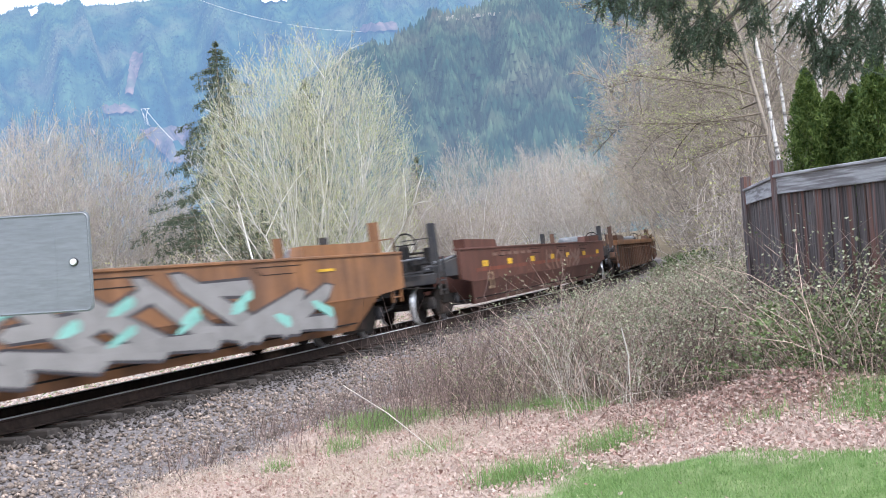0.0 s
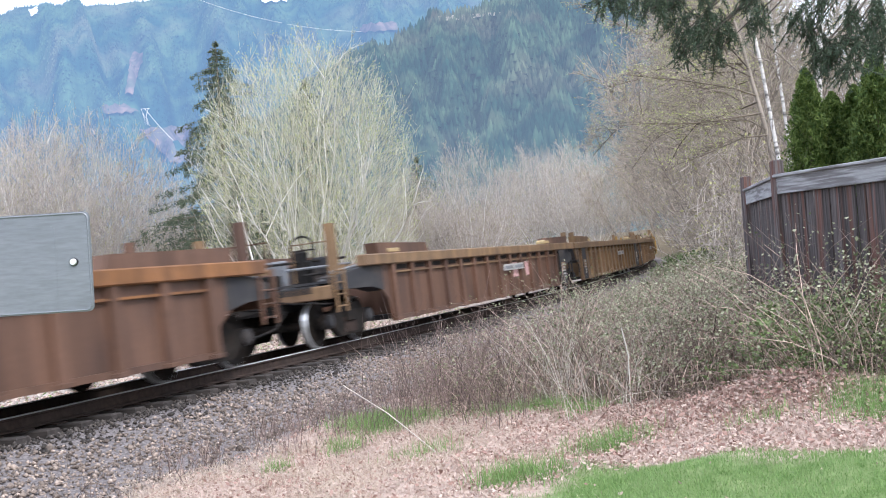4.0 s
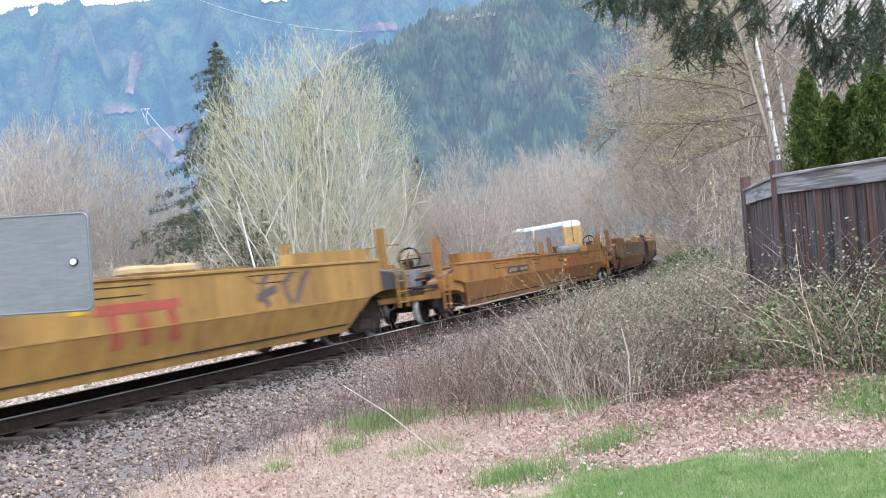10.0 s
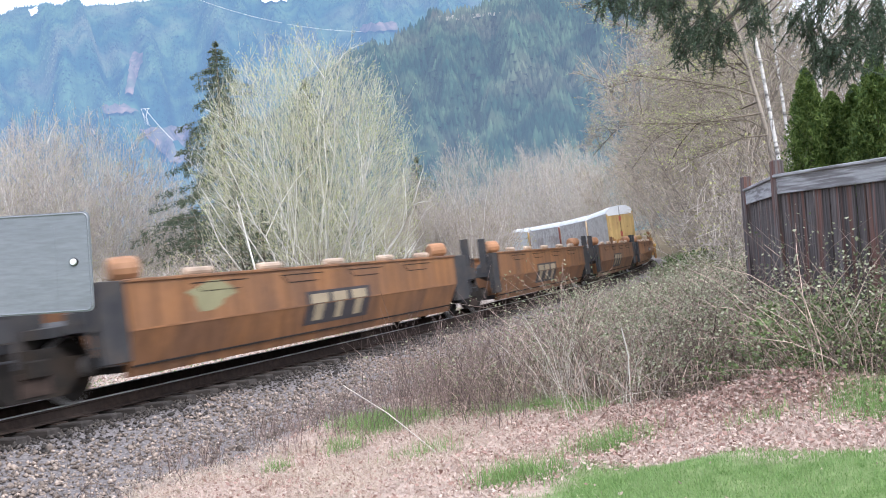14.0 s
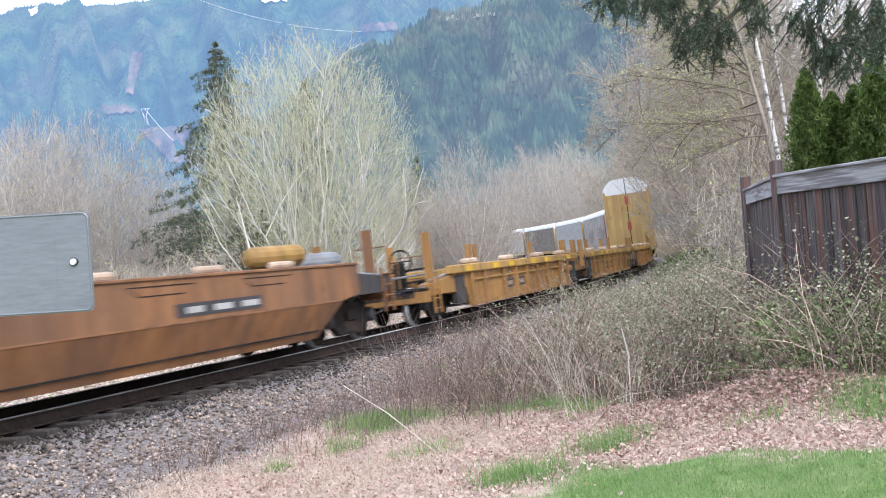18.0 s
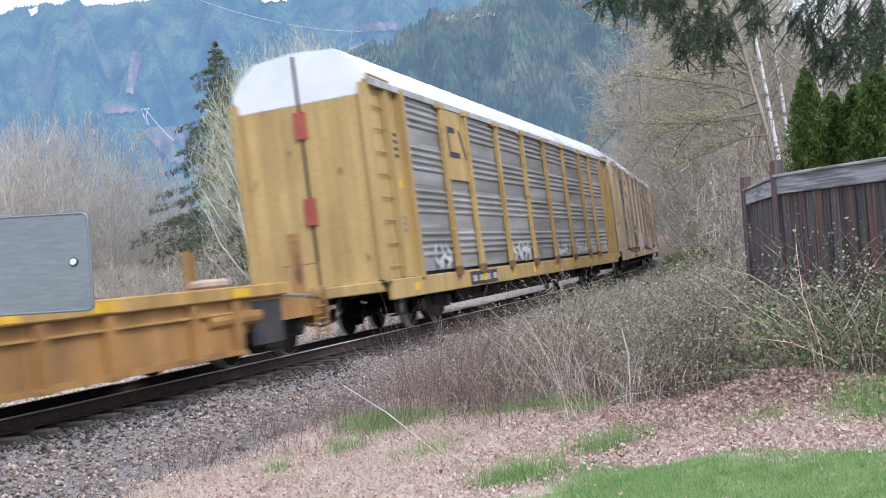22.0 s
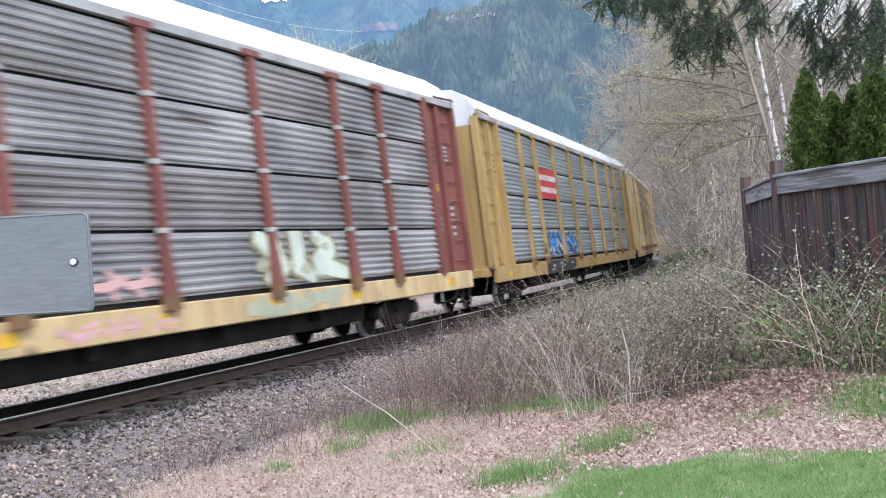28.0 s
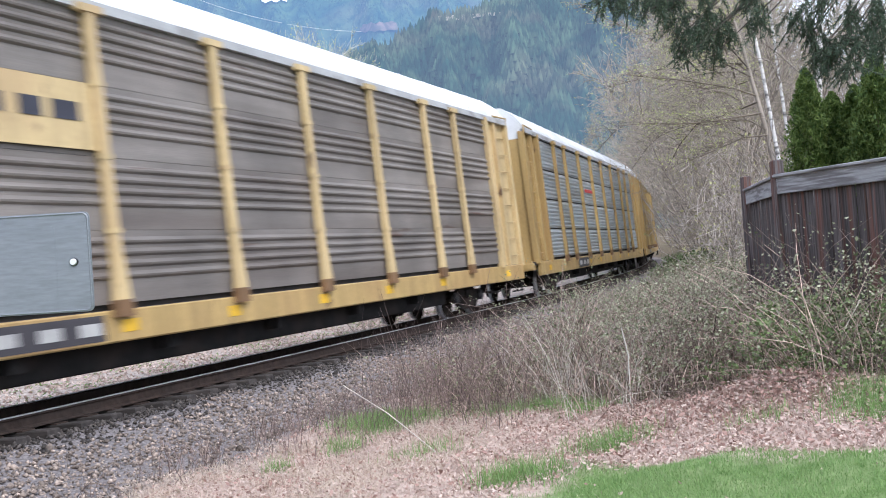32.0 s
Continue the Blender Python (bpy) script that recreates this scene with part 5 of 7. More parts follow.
# ---- plants: builders ----
def tubes(lines, sides):
    """Many tapering stems at once. lines: arrays (points k x 3, radii k), all with the same k."""
    P = np.array([a for a, _ in lines], float)
    R = np.array([b for _, b in lines], float)
    n, k, _ = P.shape
    T = np.gradient(P, axis=1)
    T /= np.linalg.norm(T, axis=2, keepdims=True) + 1e-9
    ref = np.where(np.abs(T[..., 2:]) < 0.9, np.array([0, 0, 1.0]), np.array([1.0, 0, 0]))
    S = np.cross(T, ref)
    S /= np.linalg.norm(S, axis=2, keepdims=True) + 1e-9
    W = np.cross(T, S)
    a = np.arange(sides) * 2 * np.pi / sides
    V = P[:, :, None] + R[:, :, None, None] * (S[:, :, None] * np.cos(a)[:, None] + W[:, :, None] * np.sin(a)[:, None])
    b = (np.arange(n) * k * sides)[:, None, None] + (np.arange(k - 1) * sides)[None, :, None]
    i, j = np.arange(sides)[None, None], ((np.arange(sides) + 1) % sides)[None, None]
    F = np.stack([b + i, b + j, b + sides + j, b + sides + i], -1).reshape(-1, 4)
    return V.reshape(-1, 3), F


def join(parts):
    V, F, o = [], [], 0
    for v, f in parts:
        V.append(v)
        F.append(f + o)
        o += len(v)
    return np.concatenate(V), np.concatenate(F)


def leaf_quads(C, size, g, droop=0.0, aspect=0.6, flat=0.0):
    """Small four-sided leaves about the points C."""
    n = len(C)
    u = g.normal(size=(n, 3))
    u[:, 2] = u[:, 2] * (1 - flat) - droop
    u /= np.linalg.norm(u, axis=1, keepdims=True)
    w = np.cross(u, g.normal(size=(n, 3)) * [1, 1, 1 - flat] + [0, 0, flat * 2])
    w /= np.linalg.norm(w, axis=1, keepdims=True) + 1e-9
    s = size * g.uniform(0.6, 1.4, (n, 1))
    nn = np.cross(u, w) * s * 0.25
    V = np.stack([C - u * s, C - w * s * aspect + nn, C + u * s, C + w * s * aspect + nn], 1).reshape(-1, 3)
    F = np.arange(n * 4).reshape(n, 4)
    return V, F


def grow(rnd, plan, height, base_r, stems, fan, limb_from=0.2, lean=(0, 0), dome=None, min_r=0.0045, rise=1.0, calm=1.0):
    """A branching skeleton: lists of stems by level, and the twig ends."""
    out = [[] for _ in range(len(plan) + 1)]
    tips = []

    def branch(p, d, length, r, level):
        k = (7, 5, 4, 3, 2)[level]
        wob, up = ((0.10, 0.06), (0.20, 0.10), (0.28, 0.08), (0.32, 0.06), (0.35, 0.0))[level]
        up *= rise
        wob *= calm if level == 0 else 1.0
        pts, step = [p], length / (k - 1)
        for _ in range(k - 1):
            d = (d + Vector((rnd.gauss(0, wob), rnd.gauss(0, wob), rnd.gauss(0, wob) + up))).normalized()
            p = p + d * step
            pts.append(p)
        radii = [max(r * (1 - 0.75 * i / (k - 1)), min_r) for i in range(k)]
        out[level].append(([tuple(q) for q in pts], radii))
        if level == len(plan):
            tips.extend(tuple(q) for q in pts[1:])
            return
        kids, ang, ratio = plan[level]
        lo = limb_from if level == 0 else 0.15
        for i in range(kids):
            t = lo + (1 - lo) * (i + rnd.random()) / kids
            f = t * (k - 1)
            a = min(int(f), k - 2)
            q = pts[a].lerp(pts[a + 1], f - a)
            dd = (pts[a + 1] - pts[a]).normalized()
            side = dd.orthogonal().normalized()
            side.rotate(Matrix.Rotation(rnd.uniform(0, 6.283), 3, dd))
            th = radians(ang * rnd.uniform(0.6, 1.3))
            branch(q, (dd * math.cos(th) + side * math.sin(th)).normalized(), length * ratio * rnd.uniform(0.6, 1.15) * ((1.08 - 0.35 * t) if dome else (1.15 - 0.6 * t)), max(r * 0.42 * (1.2 - 0.5 * t), 0.005), level + 1)

    for i in range(stems):
        az = 2.39996 * i + rnd.uniform(-0.3, 0.3)
        f = radians(fan * ((i + 0.5) / stems) ** (0.75 if dome else 0.5)) if stems > 1 else radians(fan)
        d = Vector((math.sin(f) * math.cos(az) + lean[0], math.sin(f) * math.sin(az) + lean[1], math.cos(f))).normalized()
        b = Vector((0.25 * math.cos(az), 0.25 * math.sin(az), -0.15)) * (1 if stems > 1 else 0)
        reach = height
        if dome:
            reach = dome[0] * math.cos(f) + math.sqrt(max(dome[1] ** 2 - (dome[0] * math.sin(f)) ** 2, 0.2))
        branch(b, d, reach * (rnd.uniform(0.8, 1.0) if stems > 1 else 1.0), base_r * rnd.uniform(0.7, 1.1), 0)
    return out, np.array(tips)


def bare_tree(name, label, seed, height, base_r, stems, fan, plan, bark, twigs, buds=None, bud_size=0.04, bud_share=0.5, limb_from=0.2, lean=(0, 0), category="tree", dome=None, min_r=0.0045, rise=1.0, calm=1.0, limb_mat=None):
    rnd, g = random.Random(seed), np.random.default_rng(seed)
    levels, tips = grow(rnd, plan, height, base_r, stems, fan, limb_from, lean, dome, min_r, rise, calm)
    t = thing(name, label, category)
    put("trunk", fast_mesh("trunk", *tubes(levels[0], 7), bark), None, t)
    low = [tubes(levels[1], 4)] + ([tubes(levels[2], 3)] if len(levels) > 2 else [])
    tagged(put("branchwork", fast_mesh("branchwork", *join(low), limb_mat or bark), None, t), kind="stuff")
    if len(levels) > 3:
        tagged(put("crown", fast_mesh("crown", *join([tubes(L, 3) for L in levels[3:]]), twigs), None, t, "fine bare twigs"), kind="stuff")
    if buds:
        pick = tips[g.random(len(tips)) < bud_share]
        tagged(put("foliage", fast_mesh("foliage", *leaf_quads(pick, bud_size, g), buds), None, t, "small opening buds"), kind="stuff")
    return t


def fan_tree(name, label, seed, H, R, low, stems, limbs, twigs, bark, twig_mat, leaf=None, leaf_size=0.04, leaf_share=1.0, r0=0.06, r_twig=0.0065, category="tree", lean=(0.0, 0.0), shell=2.4, stretch=1.0, stray=0.4, short=1.0):
    """A many-stemmed tree: straight stems fan out from the foot, limbs and fine twigs follow them and end in a rounded crown."""
    g = np.random.default_rng(seed)
    cz, Rz = H * (1 + low) / 2, H * (1 - low) / 2

    def crown(n, lo, power):
        v = g.normal(size=(n, 3))
        v /= np.linalg.norm(v, axis=1, keepdims=True)
        v[:, 2] = np.where(v[:, 2] < -0.8, -v[:, 2], v[:, 2])
        a = np.arctan2(v[:, 1], v[:, 0])
        lump = 1 + 0.07 * np.sin(5 * a + 3 * v[:, 2] + seed) + 0.06 * np.sin(9 * a - 7 * v[:, 2]) + g.normal(0, 0.03, n)
        f = (lo + (1 - lo) * g.random(n) ** (1 / power)) * lump
        P = v * f[:, None] * [R * stretch, R, Rz] + [0, 0, cz]
        P[:, 0] += lean[0] * P[:, 2]
        P[:, 1] += lean[1] * P[:, 2]
        return P

    def line(P, L, bend, k):
        d = P - np.array([0, 0, 0.02 * H])
        d /= np.linalg.norm(d, axis=1, keepdims=True)
        d += g.normal(0, bend, d.shape)
        s = P - d * L[:, None]
        t = np.linspace(0, 1, k)[None, :, None]
        sag = g.normal(0, bend * 0.35, (len(P), 1, 3)) * L[:, None, None]
        return s[:, None] * (1 - t) + P[:, None] * t + sag * np.sin(np.pi * t)

    t = thing(name, label, category)
    P = crown(stems, 0.75, 2.0)
    foot = np.stack([g.normal(0, 0.03 * R, stems), g.normal(0, 0.03 * R, stems), np.full(stems, -0.15)], -1)
    u = np.linspace(0, 1, 7)[None, :, None]
    flare = np.stack([np.zeros(stems), np.zeros(stems), np.linalg.norm(P[:, :2], axis=1) * 0.28], -1)[:, None] * np.sin(np.pi * u) * -0.6
    S = foot[:, None] * (1 - u) + P[:, None] * u + flare + g.normal(0, 0.012 * H, (stems, 1, 3)) * np.sin(2 * np.pi * u)
    rad = r0 * g.uniform(0.5, 1.2, (stems, 1)) * np.linspace(1, 0.15, 7)[None]
    put("trunk", fast_mesh("trunk", *tubes(list(zip(S, rad)), 5), bark), None, t)
    P = crown(limbs, 0.45, 1.6)
    Lm = line(P, H * g.uniform(0.15, 0.34, limbs), stray * 0.4, 4)
    tagged(put("branchwork", fast_mesh("branchwork", *tubes(list(zip(Lm, r_twig * g.uniform(1.3, 2.6, (limbs, 1)) * np.array([1, 0.8, 0.6, 0.35])[None])), 3), bark), None, t), kind="stuff")
    P = crown(twigs, 0.25, shell)
    T = line(P, H * short * g.uniform(0.03, 0.10, twigs), stray, 3)
    tagged(put("crown", fast_mesh("crown", *tubes(list(zip(T, r_twig * g.uniform(0.7, 1.3, (twigs, 1)) * np.array([1, 0.8, 0.5])[None])), 3), twig_mat), None, t, "fine bare twigs"), kind="stuff")
    if leaf:
        k = g.random(twigs) < leaf_share
        C = np.concatenate([T[k, 2], T[k, 1], (T[k, 2] + T[k, 1]) / 2]) + g.normal(0, 0.05, (3 * k.sum(), 3))
        tagged(put("foliage", fast_mesh("foliage", *leaf_quads(C, leaf_size, g), leaf), None, t, "small opening buds"), kind="stuff")
    return t


def sprout(g, P, per, ang, lo, hi, t0, up, k, centre, rad, lump, bend=0.14):
    """Children of the stems P: each leaves its parent at an angle, bends a little and stays inside the crown."""
    n, kp, _ = P.shape
    i = np.repeat(np.arange(n), per)
    m = len(i)
    f = (t0 + (1 - t0) * g.random(m)) * (kp - 1)
    a = np.minimum(f.astype(int), kp - 2)
    q = P[i, a] + (P[i, a + 1] - P[i, a]) * (f - a)[:, None]
    d = P[i, a + 1] - P[i, a]
    d /= np.linalg.norm(d, axis=1, keepdims=True) + 1e-9
    side = np.cross(d, g.normal(size=(m, 3)))
    side /= np.linalg.norm(side, axis=1, keepdims=True) + 1e-9
    th = radians(ang) * g.uniform(0.5, 1.4, m)[:, None]
    v = d * np.cos(th) + side * np.sin(th)
    v[:, 2] += up
    v /= np.linalg.norm(v, axis=1, keepdims=True)
    L = g.uniform(lo, hi, m)
    e = (q + v * L[:, None] - centre) / rad
    r = np.linalg.norm(e, axis=1) + 1e-9
    edge = 1 + lump * (0.5 * np.sin(5 * np.arctan2(e[:, 1], e[:, 0]) + 4 * e[:, 2]) + 0.5 * np.sin(9 * np.arctan2(e[:, 1], e[:, 0]) - 7 * e[:, 2])) + g.normal(0, 0.05, m)
    L *= np.clip(np.where(r > edge, (edge / r) ** 5, 1), 0.2, 1)
    u = np.linspace(0, 1, k)[None, :, None]
    return q[:, None] + v[:, None] * L[:, None, None] * u + (g.normal(0, bend, (m, 1, 3)) + [0, 0, up * 0.25]) * L[:, None, None] * u * u


def crown_tree(name, label, seed, H, R, low, stems, fan, kids, bark, limb_mat, twig_mat, leaf=None, leaf_size=0.03, leaf_share=0.5, r0=0.07, r_limb=0.016, r_twig=0.006, up=0.12, lump=0.14, lean=(0.0, 0.0), bare=0.22, category="tree", spare=0, stray=0.8):
    """Stems fan out of one foot into a rounded crown and fork three times, down to fine twigs."""
    g = np.random.default_rng(seed)
    centre, rad = np.array([lean[0] * H * 0.6, lean[1] * H * 0.6, H * (1 + low) / 2]), np.array([R, R, H * (1 - low) / 2])
    az = 2.39996 * np.arange(stems) + g.uniform(-0.4, 0.4, stems)
    f = np.radians(fan) * np.sqrt((np.arange(stems) + 0.5) / stems)
    d = np.stack([np.sin(f) * np.cos(az), np.sin(f) * np.sin(az), np.cos(f)], -1)
    o = (np.array([0, 0, 0.0]) - centre) / rad
    w = d / rad
    b, c = (w * o).sum(1), (o * o).sum() - 1.0
    a = (w * w).sum(1)
    reach = (-b + np.sqrt(np.maximum(b * b - a * c, 0.02))) / a
    P = d * (reach * g.uniform(0.8, 0.98, stems))[:, None]
    foot = np.stack([g.normal(0, 0.03 * R, stems), g.normal(0, 0.03 * R, stems), np.full(stems, -0.15)], -1)
    u = np.linspace(0, 1, 8)[None, :, None]
    S = foot[:, None] * (1 - u) + P[:, None] * u + g.normal(0, 0.013 * H, (stems, 1, 3)) * np.sin(2 * np.pi * u) + g.normal(0, 0.006 * H, (stems, 1, 3)) * np.sin(5 * np.pi * u)
    S[..., 2] -= 0.16 * np.linalg.norm(P[:, None, :2], axis=2) * np.sin(np.pi * u[..., 0])
    t = thing(name, label, category)
    put("trunk", fast_mesh("trunk", *tubes(list(zip(S, r0 * g.uniform(0.5, 1.2, (stems, 1)) * np.linspace(1, 0.14, 8)[None])), 5), bark), None, t)
    A = sprout(g, S, kids[0], 38, H * 0.12, H * 0.34, bare, up, 4, centre, rad, lump)
    tagged(put("branchwork", fast_mesh("branchwork", *tubes(list(zip(A, r_limb * g.uniform(0.6, 1.3, (len(A), 1)) * np.array([1, 0.8, 0.6, 0.35])[None])), 3), limb_mat), None, t), kind="stuff")
    B = sprout(g, A, kids[1], 40, H * 0.05, H * 0.15, 0.15, up, 3, centre, rad, lump)
    C = sprout(g, B, kids[2], 42, H * 0.02, H * 0.065, 0.1, up, 2, centre, rad, lump)
    fine = join([tubes(list(zip(B, r_twig * g.uniform(0.9, 1.6, (len(B), 1)) * np.array([1, 0.8, 0.5])[None])), 3), tubes(list(zip(C, r_twig * g.uniform(0.6, 1.15, (len(C), 1)) * np.array([1, 0.5])[None])), 3)])
    if spare:
        v = g.normal(size=(spare, 3))
        v /= np.linalg.norm(v, axis=1, keepdims=True)
        edge = 1 + lump * 0.5 * (np.sin(5 * np.arctan2(v[:, 1], v[:, 0]) + 4 * v[:, 2]) + np.sin(9 * np.arctan2(v[:, 1], v[:, 0]) - 7 * v[:, 2])) + g.normal(0, 0.05, spare)
        E = v * (g.random(spare) ** 0.3 * edge)[:, None] * rad + centre
        d = E / np.linalg.norm(E, axis=1, keepdims=True) + g.normal(0, stray * 0.5, (spare, 3)) + [0, 0, up]
        d /= np.linalg.norm(d, axis=1, keepdims=True)
        D = np.stack([E - d * (H * g.uniform(0.02, 0.08, spare))[:, None], E], 1)
        fine = join([fine, tubes(list(zip(D, r_twig * g.uniform(0.6, 1.15, (spare, 1)) * np.array([1, 0.5])[None])), 3)])
        C = np.concatenate([C, D])
    tagged(put("crown", fast_mesh("crown", *fine, twig_mat), None, t, "fine bare twigs"), kind="stuff")
    if leaf:
        pick = C[g.random(len(C)) < leaf_share]
        Q = np.concatenate([pick[:, 1], pick[:, 0] * 0.4 + pick[:, 1] * 0.6 + g.normal(0, 0.03, (len(pick), 3))])
        tagged(put("foliage", fast_mesh("foliage", *leaf_quads(Q, leaf_size, g), leaf), None, t, "small opening buds"), kind="stuff")
    return t


def conifer(name, label, seed, height, radius, mat, bark, rows=34, per=7, droop=0.35, open_=0.25, spray=0.16):
    """A trunk, whorls of hanging limbs and sprays of needles along them."""
    rnd, g = random.Random(seed), np.random.default_rng(seed)
    t = thing(name, label, "tree")
    put("trunk", fast_mesh("trunk", *tubes([([(0, 0, -0.2), (0.02, 0, height * 0.3), (0, 0.03, height * 0.65), (0, 0, height)], [height * 0.017, height * 0.013, height * 0.007, 0.01])], 8), bark), None, t)
    limbs, C = [], []
    for i in range(rows):
        f = i / (rows - 1)
        z = height * (0.06 + 0.93 * f)
        reach = radius * (1 - f) ** 0.75 * rnd.uniform(0.75, 1.1) + 0.12
        for j in range(per):
            az = 6.283 * (j + rnd.random()) / per
            L = reach * rnd.uniform(0.55, 1.15)
            if rnd.random() < open_ * 0.5:
                L *= 0.5
            pts = []
            for s in (0, 0.35, 0.7, 1.0):
                pts.append((math.cos(az) * L * s, math.sin(az) * L * s, z + L * (0.12 * s - droop * s * s) + 0.05 * rnd.random()))
            limbs.append((pts, [0.03 * (1 - f) + 0.012, 0.02 * (1 - f) + 0.01, 0.012, 0.006]))
            m = max(5, int(L * 22))
            for k in range(m):
                s = 0.12 + 0.88 * rnd.random() ** 0.7
                wdt = 0.28 * L * (1 - s) + 0.12
                a = az + rnd.gauss(0, 0.3) * wdt / max(L * s, 0.2)
                C.append((math.cos(a) * L * s, math.sin(a) * L * s, z + L * (0.12 * s - droop * s * s) - rnd.random() * 0.18 * (1 + L * 0.2)))
    tagged(put("branchwork", fast_mesh("branchwork", *tubes(limbs, 3), bark), None, t), kind="stuff")
    C = np.array(C)
    V, F = join([leaf_quads(C + g.normal(0, 0.05, C.shape), spray, g, 0.4, 0.28) for _ in range(3)])
    tagged(put("crown", fast_mesh("crown", V, F, mat), None, t, "hanging needle sprays"), kind="stuff")
    return t


def at_pixel_x(pixel_x, y):
    """Sideways place at depth y that fits an image column of the camera; 784 is the centre, 1933.7 the focal length in
    pixels.
    """
    return (pixel_x - 784) / 1933.7 * y


def plant(model, pixel_x, y, scale=1.0, turn=0.0, first=False, dz=0.0):
    """Set a plant y metres out in an image column of the camera, standing on the ground."""
    x = at_pixel_x(pixel_x, y)
    m = Matrix.Translation((x, y, gz(x, y) - 0.05 + dz)) @ Matrix.Rotation(turn, 4, "Z") @ Matrix.Scale(scale, 4)
    if first:
        model.matrix_basis = m
        return model
    c = copy_thing(model, m)
    c.scale = (scale,) * 3
    return c


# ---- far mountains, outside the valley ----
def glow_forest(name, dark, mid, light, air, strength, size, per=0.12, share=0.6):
    """Distant woods: stands of dark and lighter trees, paler clearings, and a blue glow added for haze."""
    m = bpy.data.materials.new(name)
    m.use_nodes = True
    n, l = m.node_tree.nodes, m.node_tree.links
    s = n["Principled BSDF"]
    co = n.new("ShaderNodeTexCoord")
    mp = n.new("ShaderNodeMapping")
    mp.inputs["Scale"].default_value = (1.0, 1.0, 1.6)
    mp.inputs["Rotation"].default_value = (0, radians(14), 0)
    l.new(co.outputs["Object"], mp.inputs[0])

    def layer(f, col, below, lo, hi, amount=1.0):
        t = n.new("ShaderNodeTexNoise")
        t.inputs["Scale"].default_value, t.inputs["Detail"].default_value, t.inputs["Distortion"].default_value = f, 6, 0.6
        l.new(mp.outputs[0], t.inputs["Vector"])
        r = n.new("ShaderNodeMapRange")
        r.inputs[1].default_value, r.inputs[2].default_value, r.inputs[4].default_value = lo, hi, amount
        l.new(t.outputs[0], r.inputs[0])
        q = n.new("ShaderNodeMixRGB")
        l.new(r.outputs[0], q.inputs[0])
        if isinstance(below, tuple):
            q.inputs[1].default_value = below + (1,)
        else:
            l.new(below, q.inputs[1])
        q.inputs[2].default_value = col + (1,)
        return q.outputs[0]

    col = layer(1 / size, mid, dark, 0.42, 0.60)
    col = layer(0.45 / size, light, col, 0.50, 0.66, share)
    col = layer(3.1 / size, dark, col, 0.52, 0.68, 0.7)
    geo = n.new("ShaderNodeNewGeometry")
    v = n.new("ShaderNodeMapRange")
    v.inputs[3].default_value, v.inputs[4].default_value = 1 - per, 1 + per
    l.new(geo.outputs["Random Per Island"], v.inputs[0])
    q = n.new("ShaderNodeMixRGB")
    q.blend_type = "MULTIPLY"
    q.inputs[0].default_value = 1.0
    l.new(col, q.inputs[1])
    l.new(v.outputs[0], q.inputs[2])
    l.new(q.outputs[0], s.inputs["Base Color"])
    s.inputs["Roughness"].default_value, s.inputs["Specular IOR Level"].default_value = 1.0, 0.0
    # Emission adds an even blue glow in place of hazy air.
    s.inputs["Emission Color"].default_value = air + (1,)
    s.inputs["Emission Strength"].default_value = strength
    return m


